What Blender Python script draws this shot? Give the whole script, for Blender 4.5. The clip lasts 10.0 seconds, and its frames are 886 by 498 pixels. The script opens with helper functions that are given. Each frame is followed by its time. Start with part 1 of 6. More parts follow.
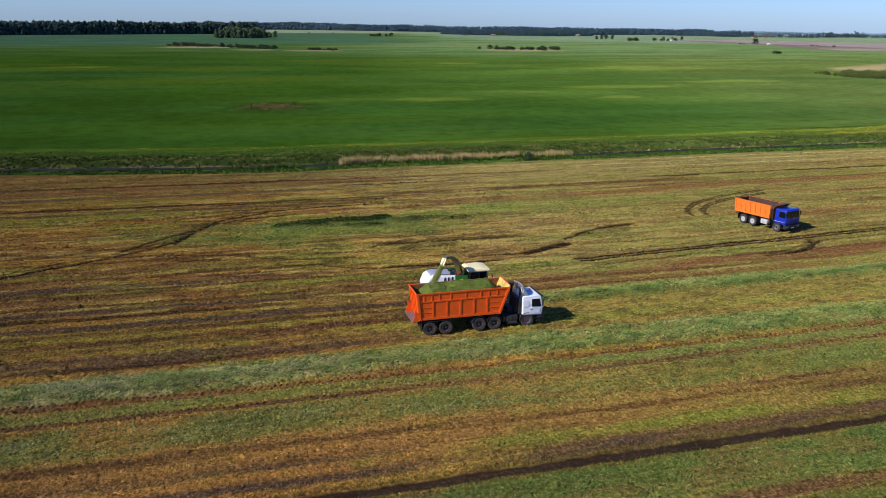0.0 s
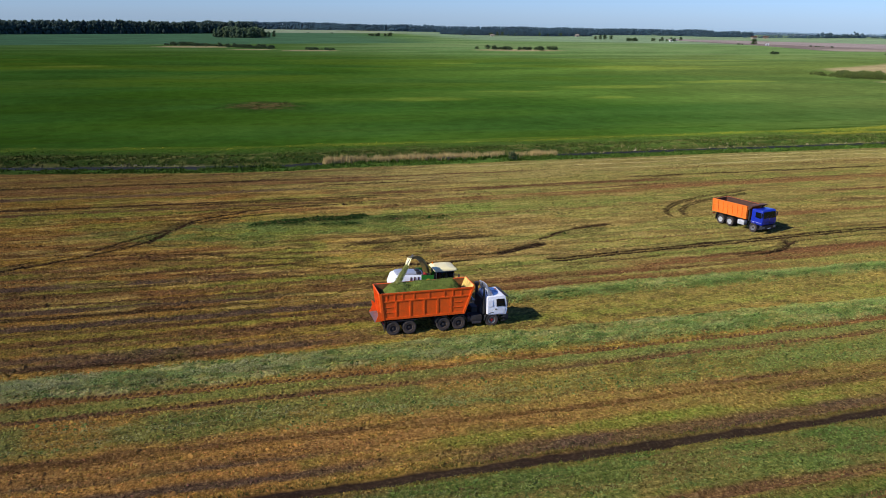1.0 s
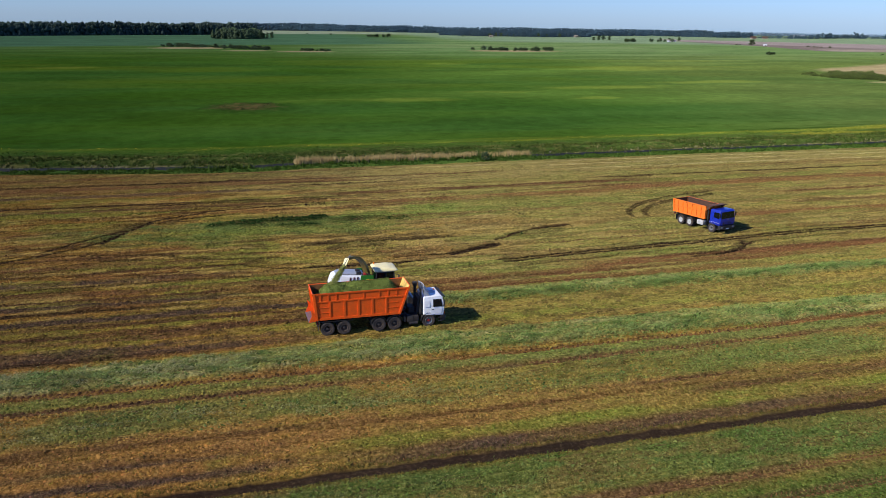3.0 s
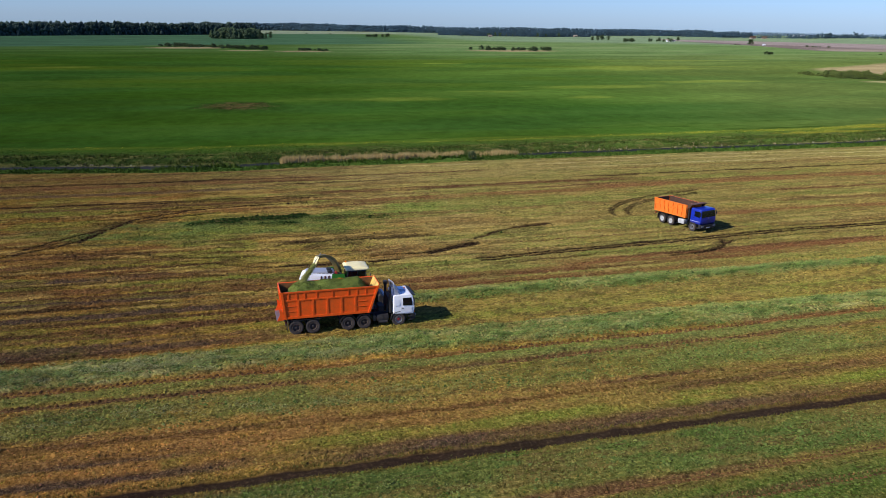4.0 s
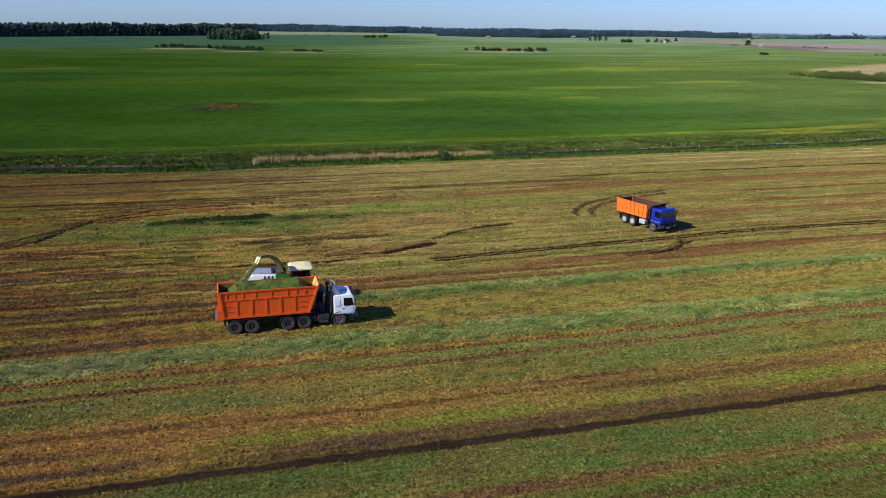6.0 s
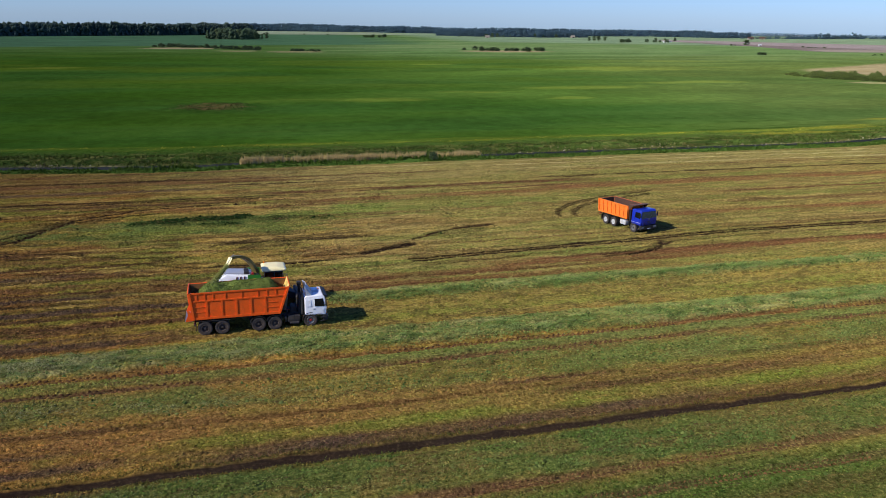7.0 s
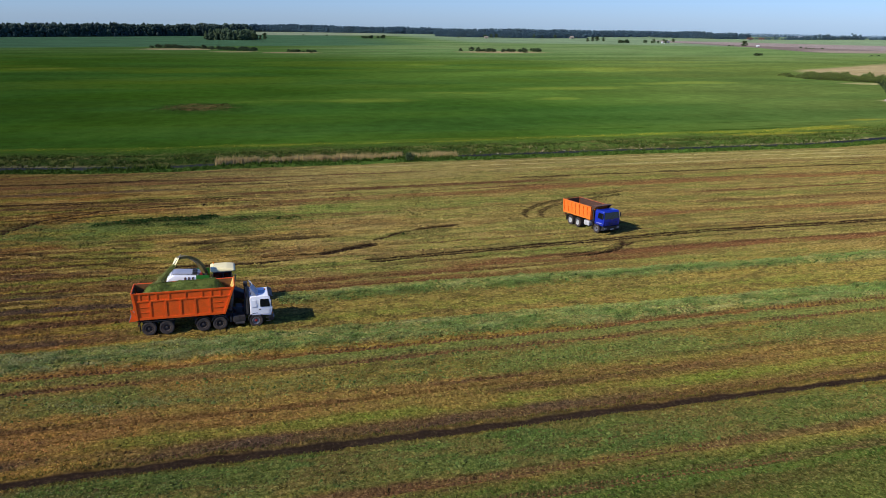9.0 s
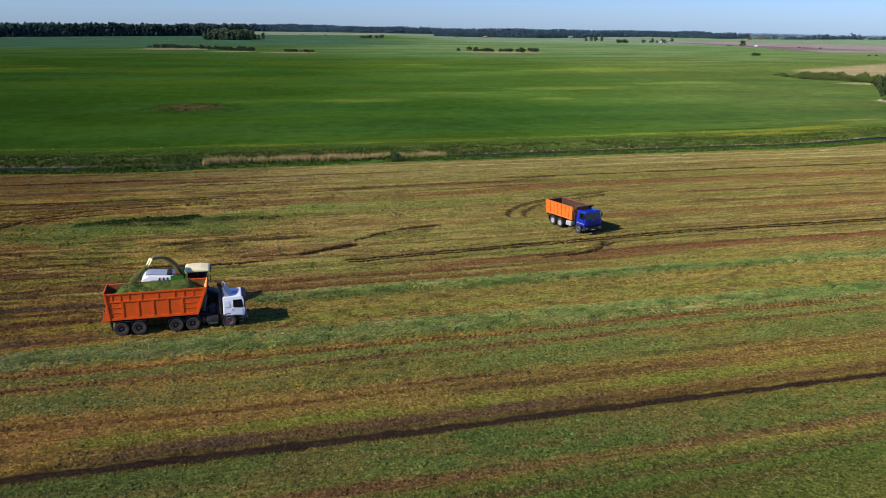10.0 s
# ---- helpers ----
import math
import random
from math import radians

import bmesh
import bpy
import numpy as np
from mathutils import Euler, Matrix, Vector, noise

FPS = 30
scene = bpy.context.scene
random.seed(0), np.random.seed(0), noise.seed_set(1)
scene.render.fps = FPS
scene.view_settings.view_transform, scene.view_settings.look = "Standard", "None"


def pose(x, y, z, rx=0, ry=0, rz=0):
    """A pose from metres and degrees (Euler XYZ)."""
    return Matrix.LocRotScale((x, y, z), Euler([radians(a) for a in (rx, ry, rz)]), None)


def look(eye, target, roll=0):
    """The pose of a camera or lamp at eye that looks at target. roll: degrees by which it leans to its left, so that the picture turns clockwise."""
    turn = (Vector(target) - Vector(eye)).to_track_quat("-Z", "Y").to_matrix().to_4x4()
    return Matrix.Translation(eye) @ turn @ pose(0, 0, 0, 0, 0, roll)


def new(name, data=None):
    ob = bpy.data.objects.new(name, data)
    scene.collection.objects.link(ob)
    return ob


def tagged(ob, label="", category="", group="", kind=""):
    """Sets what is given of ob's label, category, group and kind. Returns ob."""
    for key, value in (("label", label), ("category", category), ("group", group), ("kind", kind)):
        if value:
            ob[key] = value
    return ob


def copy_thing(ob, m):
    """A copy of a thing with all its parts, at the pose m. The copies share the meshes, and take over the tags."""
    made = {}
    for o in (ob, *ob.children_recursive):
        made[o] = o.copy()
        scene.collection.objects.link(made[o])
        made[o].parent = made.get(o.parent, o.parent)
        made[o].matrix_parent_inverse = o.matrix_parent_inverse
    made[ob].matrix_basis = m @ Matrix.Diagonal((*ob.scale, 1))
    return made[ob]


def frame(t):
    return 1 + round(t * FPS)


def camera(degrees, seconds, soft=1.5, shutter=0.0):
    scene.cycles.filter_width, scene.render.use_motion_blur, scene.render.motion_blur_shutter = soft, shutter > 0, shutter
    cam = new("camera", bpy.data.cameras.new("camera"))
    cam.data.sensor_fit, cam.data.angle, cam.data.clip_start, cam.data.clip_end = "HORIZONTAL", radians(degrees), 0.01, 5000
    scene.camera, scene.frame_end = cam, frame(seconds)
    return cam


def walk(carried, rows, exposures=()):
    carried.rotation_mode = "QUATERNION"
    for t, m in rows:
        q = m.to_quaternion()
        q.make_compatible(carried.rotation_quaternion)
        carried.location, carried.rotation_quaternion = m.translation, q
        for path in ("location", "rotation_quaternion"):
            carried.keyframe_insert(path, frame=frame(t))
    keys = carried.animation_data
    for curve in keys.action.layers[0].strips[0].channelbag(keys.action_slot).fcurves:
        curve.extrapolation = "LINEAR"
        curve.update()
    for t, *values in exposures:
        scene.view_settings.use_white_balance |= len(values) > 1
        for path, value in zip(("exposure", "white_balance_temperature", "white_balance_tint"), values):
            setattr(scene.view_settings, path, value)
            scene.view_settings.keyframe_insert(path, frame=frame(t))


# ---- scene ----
cam = camera(57.1, 10.0, soft=0.6)
PATH = [
    (0, (1.26, -0.925, 23.6), (1.239, 0.998, 23.053), 0.6),
    (0.5, (2.722, -0.842, 23.581), (2.699, 1.082, 23.034), 0.6),
    (1, (4.128, -0.835, 23.596), (4.105, 1.088, 23.049), 0.7),
    (1.5, (5.524, -0.798, 23.597), (5.498, 1.126, 23.05), 0.7),
    (2, (6.848, -0.671, 23.579), (6.822, 1.253, 23.033), 0.6),
    (2.5, (8.112, -0.64, 23.579), (8.084, 1.284, 23.034), 0.6),
    (4, (11.778, -0.306, 23.376), (11.746, 1.618, 22.831), 0.6),
    (4.5, (12.966, -0.228, 23.336), (12.933, 1.696, 22.791), 0.6),
    (5, (14.156, -0.26, 23.33), (14.123, 1.664, 22.785), 0.7),
    (5.5, (15.355, -0.223, 23.32), (15.32, 1.702, 22.777), 0.6),
    (7, (18.893, -0.091, 23.462), (18.855, 1.834, 22.918), 0.6),
    (7.5, (19.982, -0.037, 23.457), (19.943, 1.887, 22.913), 0.6),
    (8, (21.128, -0.063, 23.495), (21.088, 1.861, 22.951), 0.6),
    (8.5, (22.237, -0.081, 23.519), (22.196, 1.844, 22.975), 0.6),
    (9, (23.366, -0.088, 23.529), (23.323, 1.836, 22.987), 0.6),
    (9.5, (24.45, -0.065, 23.578), (24.406, 1.859, 23.035), 0.6),
    (10, (25.536, -0.08, 23.628), (25.492, 1.845, 23.085), 0.6),
]
walk(cam, [(t, look(eye, target, roll)) for t, eye, target, roll in PATH])

# ---- world, sun, exposure ----
SUN_EL, SUN_AZ = radians(34), math.atan2(-0.848, -0.53)
scene.view_settings.exposure = 0.02
world = bpy.data.worlds.new("sky")
scene.world = world
world.use_nodes = True
wn = world.node_tree.nodes
sky = wn.new("ShaderNodeTexSky")
sky.sky_type = "NISHITA"
sky.sun_disc = False
sky.sun_elevation, sky.sun_rotation = SUN_EL, SUN_AZ % (2 * math.pi)
sky.altitude, sky.air_density, sky.dust_density, sky.ozone_density = 200, 1.0, 0.2, 3.0
wn["Background"].inputs["Strength"].default_value = 0.08
blue = wn.new("ShaderNodeVectorMath")
blue.operation = "MULTIPLY"
blue.inputs[1].default_value = (0.68, 1.0, 1.88)
world.node_tree.links.new(sky.outputs["Color"], blue.inputs[0])
world.node_tree.links.new(blue.outputs[0], wn["Background"].inputs["Color"])
sun_data = bpy.data.lights.new("sun", "SUN")
sun_data.energy, sun_data.angle, sun_data.color = 5.0, radians(0.5), (1.0, 0.95, 0.87)
sun = new("sun", sun_data)
sun_from = Vector((-0.848 * math.cos(SUN_EL), -0.53 * math.cos(SUN_EL), math.sin(SUN_EL)))
sun.matrix_world = look(sun_from * 300, (0, 0, 0))


# ---- materials ----
def srgb(r, g, b):
    """Linear colour from 0-255 values."""
    return tuple(((c / 255) / 12.92 if c <= 10 else ((c / 255 + 0.055) / 1.055) ** 2.4) for c in (r, g, b)) + (1.0,)


def material(name, color, rough=0.6, metal=0.0, grain=8.0, vary=0.15, bump=0.0, dirt=None, dirt_amount=0.0, spec=0.5, island=0.0,
             attribute="", coarse=0.7, sheen=0.0, coat=0.0, stretch=(1, 1, 1)):
    """A procedural surface: base colour, variation at two scales, optional dirt in patches and relief."""
    m = bpy.data.materials.new(name)
    m.use_nodes = True
    nt = m.node_tree
    n, lk = nt.nodes, nt.links.new
    b = n["Principled BSDF"]
    b.inputs["Roughness"].default_value, b.inputs["Metallic"].default_value = rough, metal
    b.inputs["Specular IOR Level"].default_value = spec
    b.inputs["Coat Weight"].default_value = coat
    b.inputs["Diffuse Roughness"].default_value = rough if rough > 0.75 else 0.0
    geo = n.new("ShaderNodeTexCoord")
    mapping = n.new("ShaderNodeMapping")
    mapping.inputs["Scale"].default_value = stretch
    lk(geo.outputs["Object"], mapping.inputs["Vector"])
    fine, wide = n.new("ShaderNodeTexNoise"), n.new("ShaderNodeTexNoise")
    fine.inputs["Scale"].default_value, fine.inputs["Detail"].default_value = grain, 5
    wide.inputs["Scale"].default_value, wide.inputs["Detail"].default_value = coarse, 4
    for tex in (fine, wide):
        lk(mapping.outputs["Vector"], tex.inputs["Vector"])
    both = n.new("ShaderNodeMath")
    both.operation = "ADD"
    lk(fine.outputs["Fac"], both.inputs[0])
    lk(wide.outputs["Fac"], both.inputs[1])
    spread = n.new("ShaderNodeMapRange")
    spread.inputs["From Min"].default_value, spread.inputs["From Max"].default_value = 0.65, 1.35
    spread.inputs["To Min"].default_value, spread.inputs["To Max"].default_value = 1 - vary, 1 + vary
    lk(both.outputs[0], spread.inputs["Value"])
    last = spread.outputs["Result"]
    if island:
        g2 = n.new("ShaderNodeNewGeometry")
        ri = n.new("ShaderNodeMapRange")
        ri.inputs["To Min"].default_value, ri.inputs["To Max"].default_value = 1 - island, 1 + island
        lk(g2.outputs["Random Per Island"], ri.inputs["Value"])
        mul = n.new("ShaderNodeMath")
        mul.operation = "MULTIPLY"
        lk(last, mul.inputs[0])
        lk(ri.outputs["Result"], mul.inputs[1])
        last = mul.outputs[0]
    tint = n.new("ShaderNodeVectorMath")
    tint.operation = "SCALE"
    lk(last, tint.inputs["Scale"])
    if attribute:
        at = n.new("ShaderNodeAttribute")
        at.attribute_name = attribute
        lk(at.outputs["Color"], tint.inputs[0])
    else:
        tint.inputs[0].default_value = color[:3]
    out = tint.outputs[0]
    if dirt:
        dn = n.new("ShaderNodeTexNoise")
        dn.inputs["Scale"].default_value, dn.inputs["Detail"].default_value = 1.7, 8
        dn.inputs["Roughness"].default_value = 0.65
        lk(geo.outputs["Object"], dn.inputs["Vector"])
        dr = n.new("ShaderNodeMapRange")
        dr.inputs["From Min"].default_value, dr.inputs["From Max"].default_value = 0.42, 0.72
        dr.inputs["To Max"].default_value = dirt_amount
        lk(dn.outputs["Fac"], dr.inputs["Value"])
        mix = n.new("ShaderNodeMix")
        mix.data_type = "RGBA"
        lk(dr.outputs["Result"], mix.inputs["Factor"])
        lk(out, mix.inputs["A"])
        mix.inputs["B"].default_value = dirt
        out = mix.outputs["Result"]
    lk(out, b.inputs["Base Color"])
    if bump:
        bp = n.new("ShaderNodeBump")
        bp.inputs["Strength"].default_value, bp.inputs["Distance"].default_value = bump, 0.05
        lk(fine.outputs["Fac"], bp.inputs["Height"])
        lk(bp.outputs["Normal"], b.inputs["Normal"])
    return m


MUD = srgb(74, 60, 46)


def field_material():
    """Ground: laid-out colour, broken up along the mown rows by soil, clods and streaks; the colour's alpha says how strongly."""
    m = bpy.data.materials.new("field_soil")
    m.use_nodes = True
    n, lk = m.node_tree.nodes, m.node_tree.links.new
    b = n["Principled BSDF"]
    b.inputs["Roughness"].default_value, b.inputs["Specular IOR Level"].default_value, b.inputs["Diffuse Roughness"].default_value = 0.95, 0.0, 1.0
    at = n.new("ShaderNodeAttribute")
    at.attribute_name = "tone"
    tc = n.new("ShaderNodeTexCoord")
    turn = n.new("ShaderNodeMapping")
    turn.inputs["Rotation"].default_value = (0, 0, -radians(16.5))
    lk(tc.outputs["Object"], turn.inputs["Vector"])

    def streaks(su, sv, detail, rough):
        mp, tx = n.new("ShaderNodeMapping"), n.new("ShaderNodeTexNoise")
        mp.inputs["Scale"].default_value = (su, sv, 1)
        tx.inputs["Scale"].default_value, tx.inputs["Detail"].default_value, tx.inputs["Roughness"].default_value = 1.0, detail, rough
        lk(turn.outputs["Vector"], mp.inputs["Vector"])
        lk(mp.outputs["Vector"], tx.inputs["Vector"])
        return tx.outputs["Fac"]

    def ramp(v, a, b2, c, d):
        r = n.new("ShaderNodeMapRange")
        for key, val in (("From Min", a), ("From Max", b2), ("To Min", c), ("To Max", d)):
            r.inputs[key].default_value = val
        lk(v, r.inputs["Value"])
        return r.outputs["Result"]

    def maths(op, p, q):
        k = n.new("ShaderNodeMath")
        k.operation = op
        for slot, v in ((0, p), (1, q)):
            if isinstance(v, float):
                k.inputs[slot].default_value = v
            else:
                lk(v, k.inputs[slot])
        return k.outputs[0]

    def blend(f, p, q):
        k = n.new("ShaderNodeMix")
        k.data_type = "RGBA"
        lk(f, k.inputs["Factor"])
        for slot, v in (("A", p), ("B", q)):
            if isinstance(v, tuple):
                k.inputs[slot].default_value = v
            else:
                lk(v, k.inputs[slot])
        return k.outputs["Result"]

    rows = streaks(1.5, 3.0, 6, 0.72)
    clods = streaks(4.2, 3.2, 7, 0.8)
    bands = streaks(0.05, 0.45, 5, 0.6)
    soft = streaks(0.02, 0.035, 6, 0.6)
    mask = at.outputs["Alpha"]
    folds = streaks(0.03, 0.30, 4, 0.55)
    lines_ = ramp(maths("ABSOLUTE", maths("SUBTRACT", folds, 0.5), 0.0), 0.004, 0.018, 0.6, 0.0)
    lines_ = maths("MULTIPLY", maths("MULTIPLY", lines_, ramp(rows, 0.42, 0.56, 0.1, 1.0)), mask)
    bare = maths("MULTIPLY", ramp(maths("ADD", maths("MULTIPLY", rows, 0.6), maths("MULTIPLY", bands, 0.4)), 0.51, 0.62, 0.0, 0.5), mask)
    straw = maths("MULTIPLY", ramp(clods, 0.54, 0.68, 0.0, 0.32), mask)
    colour = blend(bare, at.outputs["Color"], srgb(88, 60, 38))
    colour = blend(straw, colour, srgb(166, 144, 84))
    colour = blend(lines_, colour, srgb(66, 46, 34))
    # clod and row noise scales the colour, painting shade between tufts
    rough_val = maths("MULTIPLY", ramp(clods, 0.36, 0.64, 0.30, 1.7), ramp(rows, 0.36, 0.64, 0.6, 1.4))
    grain = streaks(0.3, 0.22, 6, 0.7)
    calm_val = maths("MULTIPLY", maths("MULTIPLY", ramp(soft, 0.34, 0.66, 0.8, 1.22), ramp(clods, 0.34, 0.66, 0.8, 1.2)), ramp(grain, 0.34, 0.66, 0.8, 1.2))
    k = n.new("ShaderNodeMix")
    lk(mask, k.inputs["Factor"])
    lk(calm_val, k.inputs["A"])
    lk(rough_val, k.inputs["B"])
    sc = n.new("ShaderNodeVectorMath")
    sc.operation = "SCALE"
    lk(colour, sc.inputs[0])
    lk(k.outputs["Result"], sc.inputs["Scale"])
    lk(sc.outputs[0], b.inputs["Base Color"])
    bp = n.new("ShaderNodeBump")
    bp.inputs["Distance"].default_value = 0.12
    lk(maths("ADD", clods, maths("MULTIPLY", rows, 0.7)), bp.inputs["Height"])
    lk(maths("MULTIPLY", mask, 0.9), bp.inputs["Strength"])
    lk(bp.outputs["Normal"], b.inputs["Normal"])
    return m


M_GROUND = field_material()
M_BLADE = material("grass_blades", None, 0.85, grain=3.0, vary=0.15, spec=0.02, attribute="tone", island=0.3)
M_REED = material("dry_reeds", srgb(188, 164, 110), 0.9, grain=2.0, vary=0.2, spec=0.02, island=0.14)
M_LEAF = material("leaves", srgb(72, 88, 54), 0.8, grain=0.6, vary=0.3, spec=0.15, island=0.45, coarse=0.05)
M_WOODS = material("woodland_leaves", None, 0.9, grain=0.5, vary=0.1, spec=0.0, island=0.12, coarse=0.03, attribute="tone")
M_COPSE = material("copse_leaves", srgb(70, 84, 52), 0.85, grain=0.6, vary=0.2, spec=0.05, island=0.25, coarse=0.05)
M_SCRUB = material("willow_leaves", srgb(108, 122, 62), 0.85, grain=0.8, vary=0.3, spec=0.1, island=0.45, coarse=0.08)
M_STONE = material("weathered_stone", srgb(156, 144, 128), 0.85, grain=4, vary=0.2, dirt=srgb(130, 116, 96), dirt_amount=0.5, bump=0.3)
M_BARK = material("bark", srgb(92, 80, 66), 0.9, grain=12, vary=0.3, bump=0.4)
M_FLOWER = material("yellow_petals", srgb(226, 196, 30), 0.8, grain=3, vary=0.2, island=0.2)
M_WATER = material("ditch_water", srgb(44, 46, 44), 0.6, grain=1.5, vary=0.25, bump=0.35, spec=0.01)


# ---- mesh helpers ----
def array_mesh(name, verts, faces, mat, tone=None):
    """A mesh from arrays of places and of triangles or quads, with an optional colour per vertex."""
    verts, faces = np.asarray(verts, np.float32), np.asarray(faces, np.int32)
    k = faces.shape[1]
    me = bpy.data.meshes.new(name)
    me.vertices.add(len(verts))
    me.vertices.foreach_set("co", verts.ravel())
    me.loops.add(faces.size)
    me.loops.foreach_set("vertex_index", faces.ravel())
    me.polygons.add(len(faces))
    me.polygons.foreach_set("loop_start", np.arange(0, faces.size, k, dtype=np.int32))
    if tone is not None:
        layer = me.attributes.new("tone", "FLOAT_COLOR", "POINT")
        tone = np.asarray(tone)
        tone = tone if tone.shape[1] == 4 else np.c_[tone, np.ones(len(tone))]
        layer.data.foreach_set("color", tone.astype(np.float32).ravel())
    me.materials.append(mat)
    me.update(calc_edges=True)
    me.validate()
    return me


def hash2(i, j, seed):
    h = (i.astype(np.int64) * 374761393 + j.astype(np.int64) * 668265263 + seed * 144269) & 0xFFFFFFFF
    h = ((h ^ (h >> 13)) * 1274126177) & 0xFFFFFFFF
    return ((h ^ (h >> 16)) & 0xFFFF) / 65535.0


def vnoise(x, y, seed=0):
    """Smooth value noise, 0 to 1, over arrays."""
    i, j = np.floor(x), np.floor(y)
    fx, fy = x - i, y - j
    fx, fy = fx * fx * (3 - 2 * fx), fy * fy * (3 - 2 * fy)
    a, b = hash2(i, j, seed), hash2(i + 1, j, seed)
    c, d = hash2(i, j + 1, seed), hash2(i + 1, j + 1, seed)
    return (a * (1 - fx) + b * fx) * (1 - fy) + (c * (1 - fx) + d * fx) * fy


def fbm(x, y, seed=0, octaves=4):
    out, amp, total = 0.0, 1.0, 0.0
    for k in range(octaves):
        out = out + amp * vnoise(x * 2 ** k, y * 2 ** k, seed + 17 * k)
        total += amp
        amp *= 0.55
    return out / total


def step(a, b, x):
    s = np.clip((x - a) / (b - a), 0, 1)
    return s * s * (3 - 2 * s)


def band(x, centre, half, soft):
    return 1 - step(half - soft, half + soft, np.abs(x - centre))


# ---- the lie of the land: u runs along the mown rows, v across them ----
ROW = radians(16.5)
CU, SU = math.cos(ROW), math.sin(ROW)


def to_uv(x, y):
    return x * CU + y * SU, -x * SU + y * CU


def to_xy(u, v):
    return u * CU - v * SU, u * SU + v * CU


def ditch_edge(u):
    return np.interp(u, [-400, -30, -10, 2, 14, 22, 60, 142, 156, 200, 600], [150, 133.4, 129.6, 127.5, 126.5, 127.4, 128.1, 128.2, 131.0, 141.0, 231]) + 0.6 * (vnoise(u / 9, u * 0, 5) - 0.5)


def trail(u, v, points, half):
    """1 on a trail along points given along and across the rows, 0 off it."""
    near = np.full(u.shape, 1e9)
    for (ua, va), (ub, vb) in zip(points[:-1], points[1:]):
        du, dv = ub - ua, vb - va
        s = np.clip(((u - ua) * du + (v - va) * dv) / (du * du + dv * dv), 0, 1)
        near = np.minimum(near, np.hypot(u - ua - s * du, v - va - s * dv))
    return 1 - step(half * 0.5, half * 1.3, near)


def beside(points, off):
    """The same line, moved across the rows and a little along them."""
    return [(a - 0.35 * off, b + off) for a, b in points]


# Tracks pressed into the stubble: places along and across the rows, half width, strength
CROSSING = [(-45, 68), (-20, 78), (-8.6, 84.0), (-6.3, 85.6), (-3.9, 87.6), (-1.7, 92.0), (0.8, 96.4), (3.9, 98.1), (7.7, 100.4), (13.9, 101.3), (22, 101.8)]
TURN_A = [(58.2, 86.2), (58.5, 87.8), (59.7, 89.8), (62.0, 92.0), (65.1, 94.0), (69.5, 96.0), (77, 98)]
TURN_B = [(60.2, 86.0), (61.0, 88.4), (63.1, 90.7), (65.8, 92.5), (70, 94.4), (76, 96)]
HAUL = [(36, 71.0), (42.8, 71.6), (48.2, 72.2), (58.5, 72.9), (66.0, 73.6), (77.8, 74.3), (100, 74.3), (140, 75)]
SCUFF = [(55.9, 68.2), (59.5, 68.7), (62.5, 69.8), (65.1, 71.5)]
TRAILS = [
    (CROSSING, 0.32, 0.9), ([(-8.9, 85.5), (-6.2, 88.3), (-4.1, 90.8), (-2, 92.6)], 0.26, 0.9), ([(-3.8, 87.1), (-1.2, 93.0), (0.9, 95.5), (4.6, 96.8), (10, 98)], 0.24, 0.8),
    (beside(CROSSING, 1.0), 0.22, 0.5),
    (TURN_A, 0.16, 0.8), (beside(TURN_A, -0.5), 0.16, 0.8), (TURN_B, 0.16, 0.8), (beside(TURN_B, -0.5), 0.16, 0.8),
    (HAUL, 0.25, 1.0), (beside(HAUL, 0.75), 0.25, 1.0), (beside(HAUL, -1.6), 0.18, 0.5), (beside(HAUL, 2.1), 0.16, 0.4),
    (SCUFF, 0.24, 0.65), (beside(SCUFF, 0.8), 0.2, 0.5), ([(58.7, 68.4), (61.6, 69.3), (64.1, 71.1), (64.5, 72.5)], 0.3, 0.8), ([(60.5, 68.8), (63.0, 69.8), (65.6, 72.0)], 0.25, 0.7),
    ([(31.8, 75.2), (33.3, 75.7), (35.8, 76.8), (37.2, 77.4)], 0.55, 1.0), ([(29.5, 75.0), (32.5, 75.3), (36.0, 76.6)], 0.25, 0.8),
    ([(37.8, 79.3), (41.8, 81.6), (44.7, 83.2), (48.1, 83.9)], 0.26, 0.85), ([(44.0, 82.8), (46.0, 83.4), (48.4, 84.0)], 0.5, 0.85),
    ([(-10, 83.2), (-3.6, 82.8), (2.4, 81.4), (5.3, 79.7), (8.0, 78.7), (14, 77.6)], 0.3, 0.6), ([(-2.7, 80.5), (0.6, 80.1)], 0.5, 0.7),
    ([(6, 76.9), (9.7, 76.2), (13, 74.4), (15.0, 73.8)], 0.25, 0.6), ([(15.0, 73.7), (20.4, 73.3), (24.3, 73.2), (28.2, 73.4)], 0.3, 1.0),
    ([(25.7, 75.2), (30.5, 75.2)], 0.2, 0.8), ([(-3, 99.9), (1.6, 101.4), (7.0, 101.8)], 0.25, 0.6),
    ([(16.4, 81.1), (21.4, 83.3)], 0.35, 0.5), ([(116, 84), (124, 88), (130, 95), (133, 103)], 0.35, 0.7),
]
